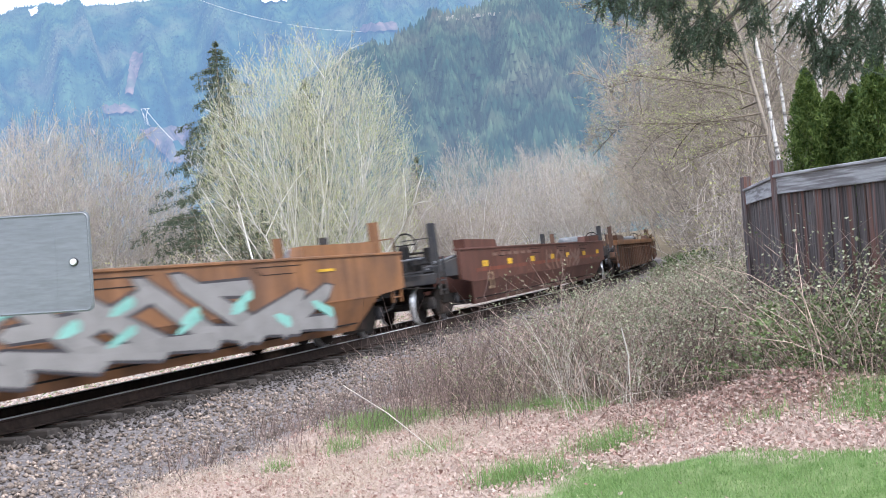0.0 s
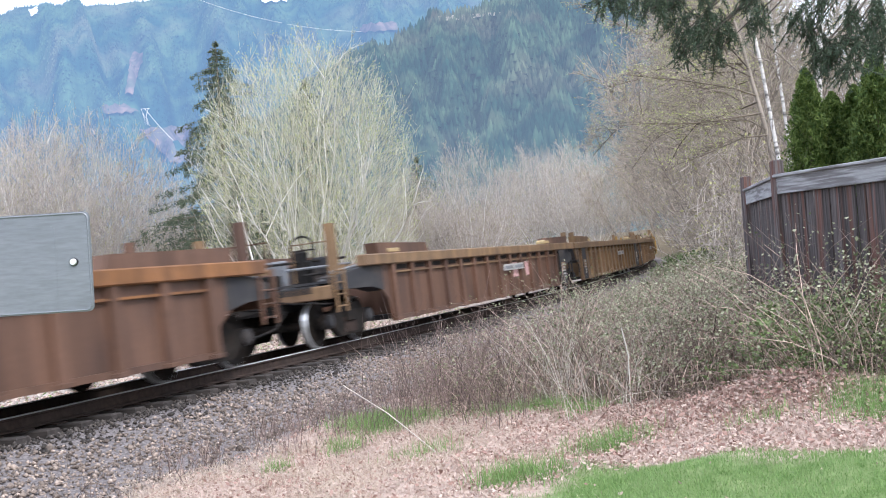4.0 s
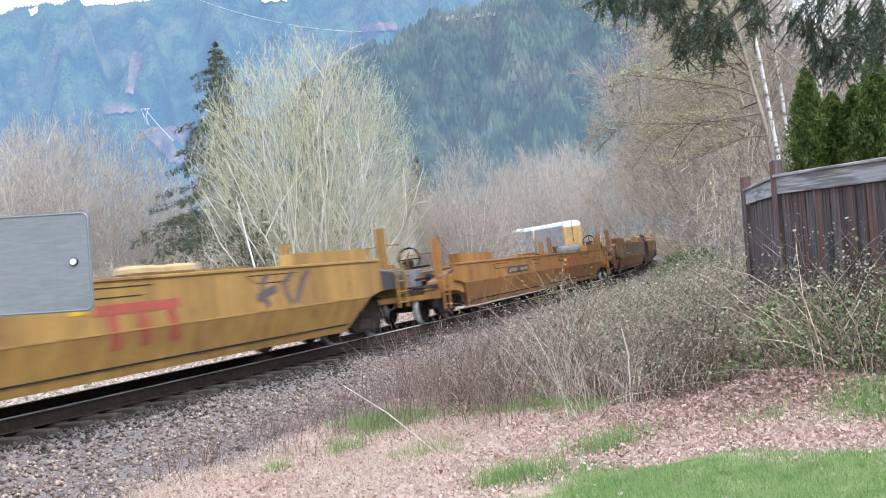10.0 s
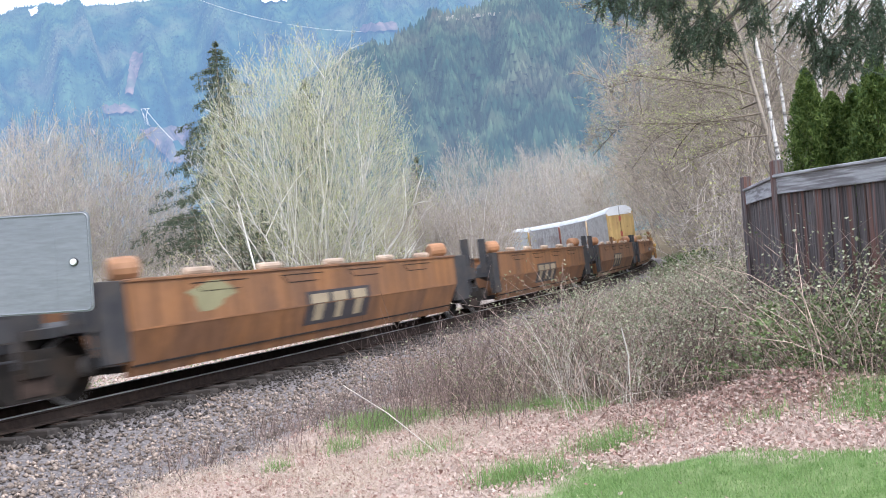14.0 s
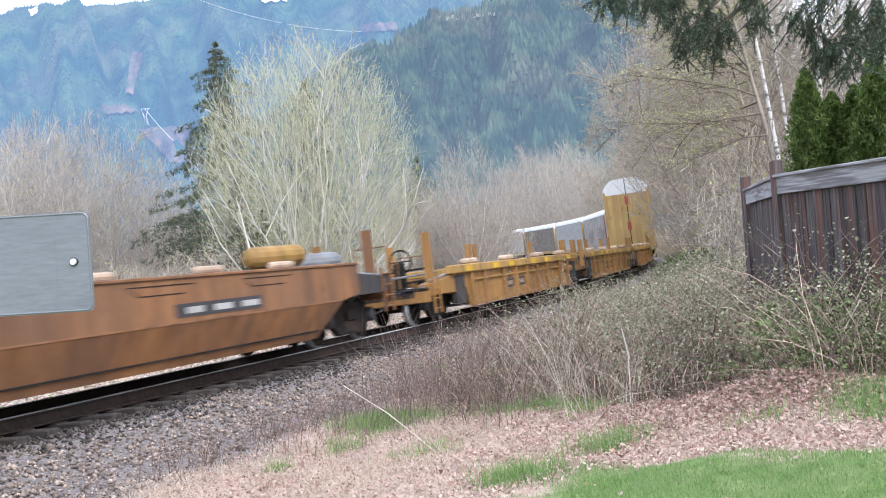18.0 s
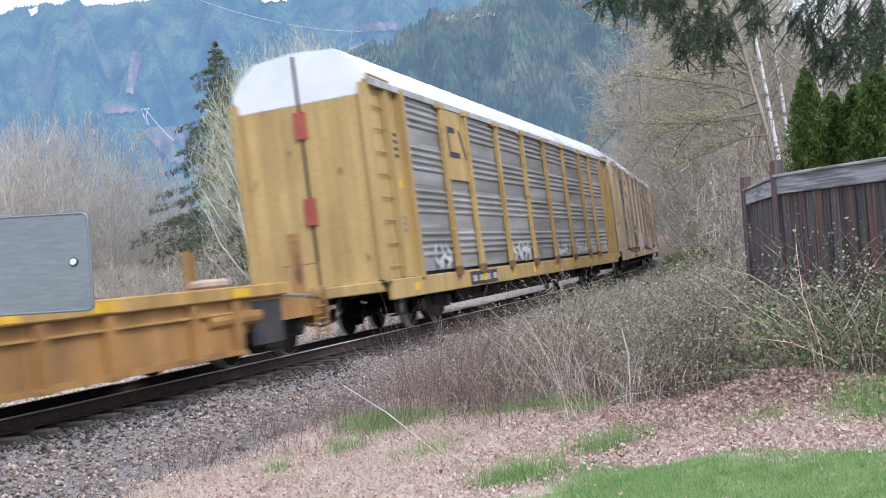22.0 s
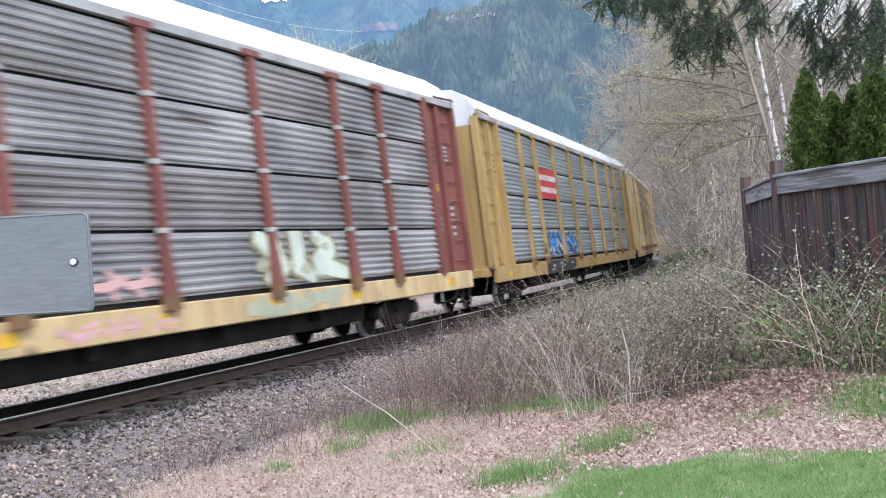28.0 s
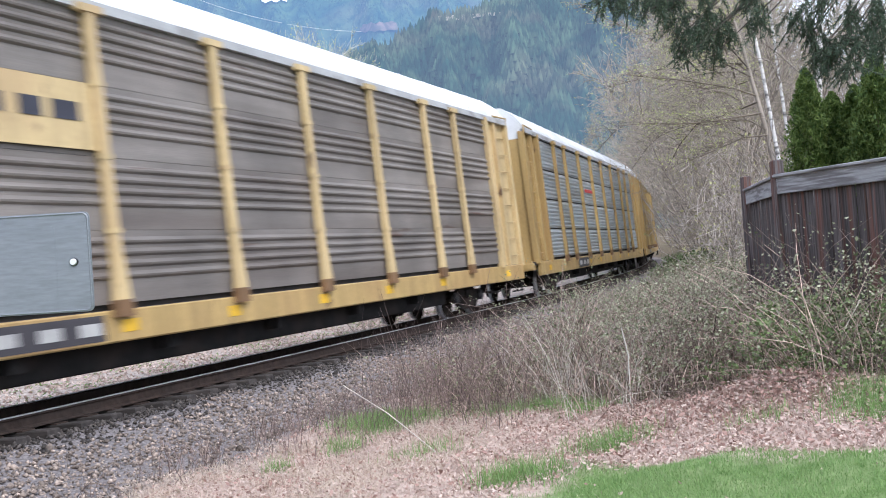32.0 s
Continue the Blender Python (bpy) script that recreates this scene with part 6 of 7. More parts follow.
def mountain(name, label, pixel_x, top, r0, r1, forest, slope_mat, seed, trees, tree_h, patches=()):
    """A wooded slope that climbs from r0 to its ridge at r1 metres, and its firs."""
    g = np.random.default_rng(seed)
    nx, nr = 150, 44
    P = np.linspace(pixel_x[0], pixel_x[-1], nx)
    el = np.interp(P, pixel_x, top)
    f = np.linspace(0, 1, nr)
    X, Y, Z = [], [], []

    def height(Pv, fv):
        e = np.interp(Pv, pixel_x, top)
        r = r0 + (r1 - r0) * fv
        wave = 0.05 * np.sin(Pv * 0.021 + 3 * fv + seed) + 0.04 * np.sin(Pv * 0.047 - 6 * fv + 1.5 * np.sin(fv * 7)) + 0.025 * np.sin(Pv * 0.11 + 9 * fv)
        zz = r1 * e * (fv ** 1.15) * (1 + wave * 3 * (1 - fv) * fv * 4) + 2 * np.sin(Pv * 0.13 + fv * 12) * fv
        a = (Pv - 784) / 1933.7
        return a * r, r, zz - 5
    PP, FF = np.meshgrid(P, f)
    X, Y, Z = height(PP, FF)
    V = np.stack([X, Y, Z], -1).reshape(-1, 3)
    i, j = np.meshgrid(np.arange(nr - 1), np.arange(nx - 1), indexing="ij")
    F = np.stack([i * nx + j, i * nx + j + 1, (i + 1) * nx + j + 1, (i + 1) * nx + j], -1).reshape(-1, 4)
    ob = new(name, fast_mesh(name, V, F, slope_mat))
    tagged(ob, label, "mountain", kind="structure")
    n = trees
    pv, fv = g.uniform(pixel_x[0], pixel_x[-1], n), g.random(n) ** 0.8
    keep = np.ones(n, bool)
    hx, hy, hz = height(pv, fv)
    ev = hz / hy
    for c0, c1, e0, e1 in patches:
        keep &= ~((pv > c0) & (pv < c1) & (ev > e0) & (ev < e1))
    pv, fv = pv[keep], fv[keep]
    n = len(pv)
    x, y, z = height(pv, fv)
    h = tree_h * g.uniform(0.5, 1.25, n) * (1 + 0.5 * (fv < 0.4))
    k = 4
    a = np.arange(k) * 2 * np.pi / k + 0.4
    ring = np.stack([np.cos(a), np.sin(a), np.zeros(k)], -1)
    base = np.stack([x, y, z], -1)
    C = base[:, None] + ring[None] * (h * g.uniform(0.2, 0.36, n))[:, None, None]
    T = base + np.stack([np.zeros(n), np.zeros(n), h], -1)
    V = np.concatenate([C, T[:, None]], 1).reshape(-1, 3)
    b = np.arange(n)[:, None] * (k + 1)
    F = np.stack([b + np.arange(k)[None], b + (np.arange(k)[None] + 1) % k, np.broadcast_to(b + k, (n, k))], -1).reshape(-1, 3)
    tagged(new(name + "_firs", fast_mesh(name + "_firs", V, F, forest)), "distant fir forest on the mountain slope", "forest", kind="stuff")
    return height


# Glow colours that stand in for haze on the far slopes.
HAZE_GLOW = (0.25, 0.365, 0.625)
NEAR_HAZE_GLOW = (0.27, 0.35, 0.50)
FAR_FIR = glow_forest("far_fir_forest", (0.018, 0.052, 0.04), (0.055, 0.10, 0.055), (0.125, 0.125, 0.08), HAZE_GLOW, 0.40, 190, 0.05, 0.5)
FAR_SLOPE = glow_forest("far_slope", (0.018, 0.052, 0.04), (0.055, 0.10, 0.055), (0.125, 0.125, 0.08), HAZE_GLOW, 0.40, 190, 0.0, 0.5)
NEAR_FIR = glow_forest("fir_forest", (0.012, 0.034, 0.022), (0.05, 0.08, 0.045), (0.12, 0.095, 0.065), NEAR_HAZE_GLOW, 0.275, 70, 0.4, 0.45)
NEAR_SLOPE = glow_forest("hill_slope", (0.018, 0.042, 0.027), (0.05, 0.075, 0.042), (0.11, 0.09, 0.06), NEAR_HAZE_GLOW, 0.265, 70, 0.0, 0.45)
SCAR = glow_forest("bare_soil", (0.10, 0.09, 0.07), (0.17, 0.125, 0.10), (0.07, 0.09, 0.06), HAZE_GLOW, 0.39, 40, 0.0, 0.7)
NEARSCAR = glow_forest("pale_cut", (0.20, 0.17, 0.12), (0.30, 0.27, 0.21), (0.12, 0.13, 0.07), NEAR_HAZE_GLOW, 0.30, 20, 0.0, 0.4)
SNOW = glow_forest("snow_field", (0.75, 0.78, 0.82), (0.85, 0.87, 0.9), (0.4, 0.43, 0.5), HAZE_GLOW, 0.2, 30, 0.0, 0.3)
far_height = mountain("backdrop_mountain", "forested mountain with a blue haze glow", [-250, 10, 31, 62, 95, 132, 233, 273, 303, 373, 483, 594, 760, 1100], [0.215, 0.2438, 0.2515, 0.257, 0.2585, 0.256, 0.2538, 0.2545, 0.255, 0.2565, 0.258, 0.259, 0.258, 0.25], 2100, 3500, FAR_FIR, FAR_SLOPE, 2, 38000, 10, ((240, 284, 0.168, 0.209), (196, 268, 0.152, 0.163), (262, 366, 0.100, 0.138)))
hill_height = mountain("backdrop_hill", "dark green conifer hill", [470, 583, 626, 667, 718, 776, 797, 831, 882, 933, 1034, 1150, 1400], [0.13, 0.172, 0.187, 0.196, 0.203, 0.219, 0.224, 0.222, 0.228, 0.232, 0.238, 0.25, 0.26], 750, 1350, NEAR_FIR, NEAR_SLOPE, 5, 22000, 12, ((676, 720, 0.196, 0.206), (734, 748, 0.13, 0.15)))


def slope_patch(name, label, height, top, bottom, mat, seed, lift):
    """A bare strip on the slope with a ragged edge, fitted to the view; top and bottom: two pixel columns and the
    height angle.
    """
    g = np.random.default_rng(seed)
    n, k = 18, 9
    V, F = [], []
    for i in range(n):
        t = i / (n - 1)
        p0, p1 = top[0] + (bottom[0] - top[0]) * t + g.normal(0, 1.0), top[1] + (bottom[1] - top[1]) * t + g.normal(0, 1.0)
        want = top[2] + (bottom[2] - top[2]) * t
        for j in range(k):
            p = p0 + (p1 - p0) * j / (k - 1)
            lo, hi = 0.05, 1.0
            e = want + 0.0012 * math.sin(p * 0.35 + seed) * (1 if i in (0, n - 1) else 0.3)
            for _ in range(18):
                f = (lo + hi) / 2
                x, y, z = height(np.array(p), np.array(f))
                if (float(z) + lift) / float(y) < e:
                    lo = f
                else:
                    hi = f
            V.append((float(x), float(y), float(z) + lift))
    for i in range(n - 1):
        for j in range(k - 1):
            F.append((i * k + j, i * k + j + 1, (i + 1) * k + j + 1, (i + 1) * k + j))
    tagged(new(name, fast_mesh(name, V, F, mat)), label, "clearing", kind="structure")


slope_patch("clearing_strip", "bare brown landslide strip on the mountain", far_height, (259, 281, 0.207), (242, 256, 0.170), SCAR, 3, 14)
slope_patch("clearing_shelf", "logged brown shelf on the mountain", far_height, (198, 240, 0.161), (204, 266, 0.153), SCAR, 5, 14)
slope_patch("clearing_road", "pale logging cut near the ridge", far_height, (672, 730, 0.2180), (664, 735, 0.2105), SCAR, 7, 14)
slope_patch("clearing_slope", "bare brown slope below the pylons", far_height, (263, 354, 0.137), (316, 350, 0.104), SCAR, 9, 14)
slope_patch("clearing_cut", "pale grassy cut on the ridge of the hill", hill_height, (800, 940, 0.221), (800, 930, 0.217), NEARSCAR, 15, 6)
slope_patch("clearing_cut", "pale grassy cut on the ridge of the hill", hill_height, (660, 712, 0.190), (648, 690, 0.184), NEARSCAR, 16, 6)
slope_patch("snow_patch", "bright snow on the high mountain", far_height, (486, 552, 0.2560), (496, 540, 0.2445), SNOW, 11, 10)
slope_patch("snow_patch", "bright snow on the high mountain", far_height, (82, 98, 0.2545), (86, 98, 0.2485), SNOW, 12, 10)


def pylon(pixel_x, y, z, h):
    t = thing("power_pylon", "pale lattice power pylon on the far slope", "pylon", "pylons", Matrix.Translation((at_pixel_x(pixel_x, y), y, z)))
    w = h * 0.16
    for sx in (-1, 1):
        for sy in (-1, 1):
            put("leg", Shape().tube([(sx * w, sy * w, 0), (sx * w * 0.35, sy * w * 0.35, h * 0.55), (sx * w * 1.3, 0, h)], h * 0.014, 4), WHITE, t)
    put("cross_arm", Shape().tube([(-w * 1.9, 0, h), (w * 1.9, 0, h)], h * 0.014, 4), WHITE, t)
    for k in range(4):
        a = w * (1 - 0.16 * k)
        put("brace", Shape().tube([(-a, -a, h * 0.13 * k), (a, -a, h * 0.13 * (k + 1))], h * 0.008, 4), WHITE, t)


TOPS = []
for p, f, hh, hf in ((275, 0.49, 44, far_height), (359, 0.375, 36, far_height), (668, 0.72, 24, far_height)):
    fx, fy, fz = hf(np.array(p), np.array(f))
    pylon(p, float(fy), float(fz), hh)
    TOPS.append(Vector((at_pixel_x(p, float(fy)), float(fy), float(fz) + hh)))


def cable(p0, p1, sag, r, label, mat=PALEPATCH):
    a, b = Vector(p0), Vector(p1)
    pts = [a.lerp(b, i / 24) - Vector((0, 0, sag * 4 * (i / 24) * (1 - i / 24))) for i in range(25)]
    ob = put("power_cable", Shape().tube(pts, r, 5), mat)
    tagged(ob, label, "power cable")


cable((at_pixel_x(383, 3000), 3000, 754), Vector((at_pixel_x(668, 3100), 3100, 654)), 20, 0.5, "long pale power cable sagging across the valley", WHITE)
cable(TOPS[0], TOPS[1], 9, 0.7, "thin power cable between two pylons", WHITE)


# ---- trees beyond the track ----
round_tree = crown_tree("maple_tree", "big round many-stemmed tree with opening yellow-green buds", 3, 12.0, 4.7, 0.05, 46, 62, (6, 4, 3), SILVERBARK, SILVERBARK, TWIGGREEN, BUD, 0.03, 0.6, 0.09, 0.02, 0.0068, 0.08, 0.07, bare=0.22, spare=13500)
plant(round_tree, 556, 45, 1.0, 0.4, True)
pole = thing("slender_birch", "thin pale leaning birch stem beside the round tree", "tree")
put("trunk", fast_mesh("trunk", *tubes([([(0, 0, -0.2), (-0.3, 0, 1.6), (-0.62, 0.05, 3.2), (-1.0, 0.1, 5.2)], [0.05, 0.045, 0.035, 0.012])], 6), SILVERBARK), None, pole)
put("branchwork", fast_mesh("branchwork", *tubes([([(-0.3 - 0.13 * i, 0.02, 1.8 + 0.55 * i), (-0.5 - 0.13 * i + 0.35 * (i % 2), 0.1, 2.4 + 0.55 * i), (-0.6 - 0.13 * i + 0.6 * (i % 2), 0.1, 3.1 + 0.5 * i)], [0.012, 0.009, 0.004]) for i in range(6)], 3), TWIGPALE), None, pole)
plant(pole, 472, 40.5, 1.0, 0.0, True)
grey_tree = crown_tree("alder_tree", "bare pale grey tree with many upright stems", 8, 11.4, 3.9, 0.06, 17, 42, (9, 6, 4), SILVERBARK, TWIGPALE, TWIGSOFT, BUDPALE, 0.03, 0.4, 0.05, 0.015, 0.0085, 0.14, 0.12, spare=3400, stray=0.5)
other_tree = crown_tree("alder_tree", "bare tan-grey tree with a spreading crown", 19, 10.6, 4.3, 0.03, 20, 52, (8, 5, 4), TWIGPALE, TWIGSOFT, TWIGSOFT, BUDPALE, 0.03, 0.5, 0.045, 0.015, 0.0085, 0.10, 0.14, spare=3400, stray=0.5)
plant(grey_tree, 60, 60, 1.06, 0.0, True)
plant(other_tree, 180, 62, 1.16, 1.0, True)
for k, (pixel_x, y, sc, a) in enumerate(((-35, 66, 1.15, 2), (10, 80, 1.3, 5), (118, 72, 1.25, 4), (240, 66, 1.0, 3.3), (285, 78, 0.85, 4.4), (325, 84, 0.8, 1.9), (380, 86, 0.7, 5.0))):
    plant((grey_tree, other_tree)[k % 2], pixel_x, y, sc, a)
for k, (pixel_x, y, sc, a) in enumerate(((768, 78, 0.72, 1.2), (838, 76, 0.92, 2.9), (815, 112, 1.0, 4.1), (722, 96, 0.95, 5.5), (905, 285, 2.2, 0.3), (948, 262, 2.3, 1.9), (985, 245, 2.2, 3.0), (1022, 232, 2.1, 2.2), (1062, 215, 1.9, 4.4))):
    plant((other_tree, grey_tree)[k % 2], pixel_x, y, sc, a)
dark_fir = conifer("fir_tree", "tall dark green fir with hanging limbs", 4, 15.3, 6.2, NEEDLE, TWIGDARK, rows=38, per=7, droop=0.22, open_=0.4, spray=0.085)
plant(dark_fir, 408, 60, 1.0, 0.0, True)
small_fir = conifer("fir_tree", "young green fir among the bare shrubs", 14, 5.6, 2.2, NEEDLE, TWIGDARK, rows=16, per=6, droop=0.22, open_=0.4, spray=0.06)
plant(small_fir, 350, 52, 1.0, 2.0, True)
for pixel_x, y, sc, a in ((428, 43.5, 1.1, 3.0), (468, 43.0, 0.85, 3.0), (505, 44.0, 0.7, 0.4), (620, 56, 0.85, 1.3), (520, 53, 0.95, 1.3), (590, 55, 1.0, 0.2), (665, 54, 0.8, 2.4), (748, 100, 2.1, 0.5)):
    plant(small_fir, pixel_x, y, sc, a)
for pixel_x, y, sc, a in ((560, 84, 3.0, 1.0), (738, 90, 1.5, 2.2)):
    plant(small_fir, pixel_x, y, sc, a)
brown_tree = crown_tree("bank_tree", "bare brown tree with a broad crown of twigs and catkins", 17, 12.5, 4.8, 0.08, 9, 42, (11, 8, 6), LIMBMID, LIMBMID, TWIGBROWN, BUDPALE, 0.03, 0.4, 0.05, 0.014, 0.0078, 0.05, 0.2)
plant(brown_tree, 1300, 44, 1.15, 0.0, True)
for pixel_x, y, sc, a in ((1365, 34, 0.95, 1.1), (1280, 62, 1.35, 2.4), (1345, 66, 1.5, 3.7), (1430, 52, 1.3, 4.9), (1252, 84, 1.5, 0.6), (1300, 100, 1.8, 2.0), (1232, 122, 1.6, 5.2), (1520, 44, 1.3, 0.2), (1195, 152, 1.6, 1.7), (1385, 120, 2.1, 4.0), (1265, 160, 2.0, 3.3), (1105, 205, 1.75, 4.3), (1150, 185, 1.75, 2.9), (1455, 84, 2.3, 0.9), (1350, 92, 2.3, 2.7)):
    plant(brown_tree, pixel_x, y, sc, a)


def overhang_tree(name, label, seed, limbs=16):
    """A leaning tree whose long dark limbs all reach out over the line, with catkins at the twig ends."""
    g = np.random.default_rng(seed)
    t = thing(name, label, "tree")
    trunk = np.array([(0.9, 0, -0.2), (0.7, 0, 2.5), (0.3, 0.1, 5.0), (-0.2, 0, 7.5), (-0.8, 0, 10.2)])
    put("trunk", fast_mesh("trunk", *tubes([(trunk, [0.10, 0.085, 0.07, 0.05, 0.02])], 7), LIMBMID), None, t)
    big, mid, fine, ends = [], [], [], []

    def reach(p, az, el, L, k, sink, wob):
        pts = [p]
        for _ in range(k - 1):
            q = pts[-1]
            pts.append(q + np.array([math.cos(az) * math.cos(el), math.sin(az) * math.cos(el), math.sin(el)]) * L / (k - 1))
            az, el = az + g.normal(0, wob), el - sink + g.normal(0, wob * 0.7)
        return pts

    for i in range(limbs):
        f = (i + g.random()) / limbs
        h = 4.5 + 5.5 * f
        p = np.array([np.interp(h, trunk[:, 2], trunk[:, 0]), 0.0, h])
        az = math.pi + g.normal(0, 0.7)
        L = g.uniform(0.55, 1.0) * (3.0 + 4.1 * math.sin(math.pi * min(f * 0.75 + 0.2, 1.0)))
        A = reach(p, az, g.uniform(-0.1, 0.7), L, 6, 0.05, 0.2)
        big.append((A, 0.008 + L * 0.0042 * np.linspace(1, 0.12, 6)))
        for j in range(int(8 + L * 4)):
            s = 0.6 + 4.3 * g.random()
            m = min(int(s), 4)
            q = A[m] + (A[m + 1] - A[m]) * (s - m)
            d = A[m + 1] - A[m]
            B = reach(q, math.atan2(d[1], d[0]) + g.choice((-1, 1)) * g.uniform(0.3, 0.9), g.normal(0.25, 0.35), g.uniform(0.4, 1.5) * (1.25 - s * 0.16), 4, 0.05, 0.2)
            mid.append((B, [0.011, 0.009, 0.007, 0.004]))
            for r in range(6):
                s2 = 0.5 + 2.4 * g.random()
                m2 = min(int(s2), 2)
                q2 = B[m2] + (B[m2 + 1] - B[m2]) * (s2 - m2)
                C = reach(q2, g.uniform(0, 6.28), g.normal(0.3, 0.5), g.uniform(0.2, 0.6), 3, 0.0, 0.3)
                fine.append((C, [0.006, 0.005, 0.003]))
                if g.random() < 0.9:
                    ends += [C[2], C[1] + g.normal(0, 0.04, 3)]
    put("branchwork", fast_mesh("branchwork", *join([tubes(big, 5), tubes(mid, 3)]), LIMBSILHOUETTE), None, t, "long limbs coloured as dark silhouettes")
    tagged(put("crown", fast_mesh("crown", *tubes(fine, 3), TWIGBROWN), None, t, "fine bare twigs"), kind="stuff")
    tagged(put("foliage", fast_mesh("foliage", *leaf_quads(np.array(ends), 0.028, g, 0.3), BUD), None, t, "yellow-green catkins"), kind="stuff")
    return t


bud_tree = overhang_tree("budding_tree", "leaning tree whose dark limbs reach over the line with yellow-green catkins", 23)
plant(bud_tree, 1325, 35, 1.0, 0.0, True)
for pixel_x, y, sc, a in ((1300, 48, 1.38, 0.35), (1350, 29, 0.9, -0.3)):
    plant(bud_tree, pixel_x, y, sc, a)
# shrubs
shrub = fan_tree("bare_shrub", "bare tangled shrub of thin grey-brown stems", 31, 2.7, 1.5, 0.0, 14, 60, 300, TWIGBROWN, TWIGSOFT, BUDPALE, 0.026, 0.4, 0.014, 0.0054, category="shrub", shell=1.5, stray=0.7, short=1.7)
plant(shrub, 640, 34, 1.0, 0.0, True)
rs = random.Random(44)
for i in range(46):
    pixel_x, y = rs.uniform(-30, 860), rs.uniform(33, 62)
    if side_of_track(at_pixel_x(pixel_x, y), y) < -7.5:
        plant(shrub, pixel_x, y, rs.uniform(0.8, 1.45), rs.uniform(0, 6))
for i in range(34):
    pixel_x, y = rs.uniform(715, 870), rs.uniform(80, 200)
    if side_of_track(at_pixel_x(pixel_x, y), y) < -9:
        plant(shrub, pixel_x, y, 1.5 + y / 110 + rs.uniform(0, 0.6), rs.uniform(0, 6))
for i in range(18):
    plant(shrub, rs.uniform(-40, 430), rs.uniform(66, 92), rs.uniform(1.4, 2.1), rs.uniform(0, 6))
for i in range(64):
    y = rs.uniform(26, 150)
    pixel_x = rs.uniform(1262, 1420) if y < 70 else rs.uniform(1225, 1400)
    if side_of_track(at_pixel_x(pixel_x, y), y) > 7:
        plant(shrub, pixel_x, y, rs.uniform(1.0, 1.6) * (1 + y / 110), rs.uniform(0, 6))
for i in range(9):
    plant(shrub, 890 + i * 32 + rs.uniform(-8, 8), rs.uniform(266, 300), rs.uniform(3.0, 4.2), rs.uniform(0, 6))
birch = bare_tree("birch_tree", "slender birch clump with white peeling bark", 37, 11.0, 0.055, 4, 4, ((10, 42, 0.24), (6, 40, 0.45), (4, 40, 0.5)), BIRCHBARK, TWIGBROWN, None, limb_from=0.3, calm=0.3, limb_mat=LIMBMID)
plant(birch, 1428, 20, 1.0, 0.8, True)


# ---- garden side ----
def low_line(x, y):
    """Plants stay low in image columns where the camera sees the line over them."""
    pixel_x = 784 + x / y * 1933.7
    return 0.86 + 0.2 * smooth(1150, 1330, pixel_x) + 0.3 * smooth(1080, 960, pixel_x)


def scatter_canes(name, label, category, n, mat, seed, x_range, y_range, accept, length, lean, radius, leaves=0, leaf_mat=None, leaf_size=0.03, arch=0.5, spread=0.0):
    g = np.random.default_rng(seed)
    x, y = g.uniform(*x_range, n), g.uniform(*y_range, n)
    p = accept(x, y)
    k = g.random(n) < p
    x, y = x[k], y[k]
    n = len(x)
    z = ground_height(x, y)
    L = g.uniform(*length, n) * low_line(x, y)
    az = g.uniform(0, 2 * np.pi, n)
    tilt = np.abs(g.normal(0, lean, n))
    pts = np.zeros((n, 5, 3))
    cur = np.stack([x, y, z - 0.03], -1)
    bend = g.normal(0, 0.15, n)
    for i in range(5):
        pts[:, i] = cur
        cur = cur + np.stack([np.sin(tilt) * np.cos(az), np.sin(tilt) * np.sin(az), np.cos(tilt)], -1) * (L / 4)[:, None]
        tilt = tilt + arch * g.uniform(0.3, 1.2, n)
        az = az + bend
    r = radius * g.uniform(0.6, 1.4, n)
    rad = r[:, None] * np.array([1, 0.85, 0.7, 0.5, 0.25])[None]
    V, F = tubes(list(zip(pts, rad)), 3)
    if leaves:
        ob = thing(name, label, category)
        tagged(ob, kind="stuff")
        tagged(put("canework", fast_mesh("canework", V, F, mat), None, ob), kind="stuff")
        f = g.random((n, leaves)) ** 0.6 * 3.25 + 0.7
        a = f.astype(int)
        idx = np.arange(n)[:, None]
        C = pts[idx, a] + (pts[idx, a + 1] - pts[idx, a]) * (f - a)[..., None] + g.normal(0, 0.05, (n, leaves, 3))
        tagged(put("foliage", fast_mesh("foliage", *leaf_quads(C.reshape(-1, 3), leaf_size, g, 0.1, 0.65, 0.4), leaf_mat), None, ob, "small green and grey-green leaves"), kind="stuff")
    else:
        ob = tagged(new(name, fast_mesh(name, V, F, mat)), label, category, kind="stuff")
    return ob


def behind_edge(x, y):
    return y - np.interp(x, BRUSH_X, BRUSH_Y)


def in_brush(x, y):
    d = side_of_track(x, y)
    wob = 0.5 * np.sin(x * 2.3 + 1.1 * np.sin(y * 1.7)) + 0.35 * np.sin(y * 3.1 + x)
    return smooth(-0.5, 1.1, behind_edge(x, y) + wob) * smooth(2.7, 4.3, d + wob) * smooth(0.35, 0.1, fence_side(x, y))


FENCE_A, FENCE_B, FENCE_C = Vector((3.86, 12.3, 0)), Vector((4.75, 9.3, 0)), Vector((4.45, 15.7, 0))


def fence_side(x, y):
    """Above nought past the fence."""
    t = (np.asarray(y) - 9.3) / 3.0
    fx = np.where(np.asarray(y) < 12.3, 4.75 - 0.89 * t, 3.86 + (np.asarray(y) - 12.3) * 0.1735)
    return np.where(np.asarray(y) < 16.5, np.asarray(x) - fx, -1.0)


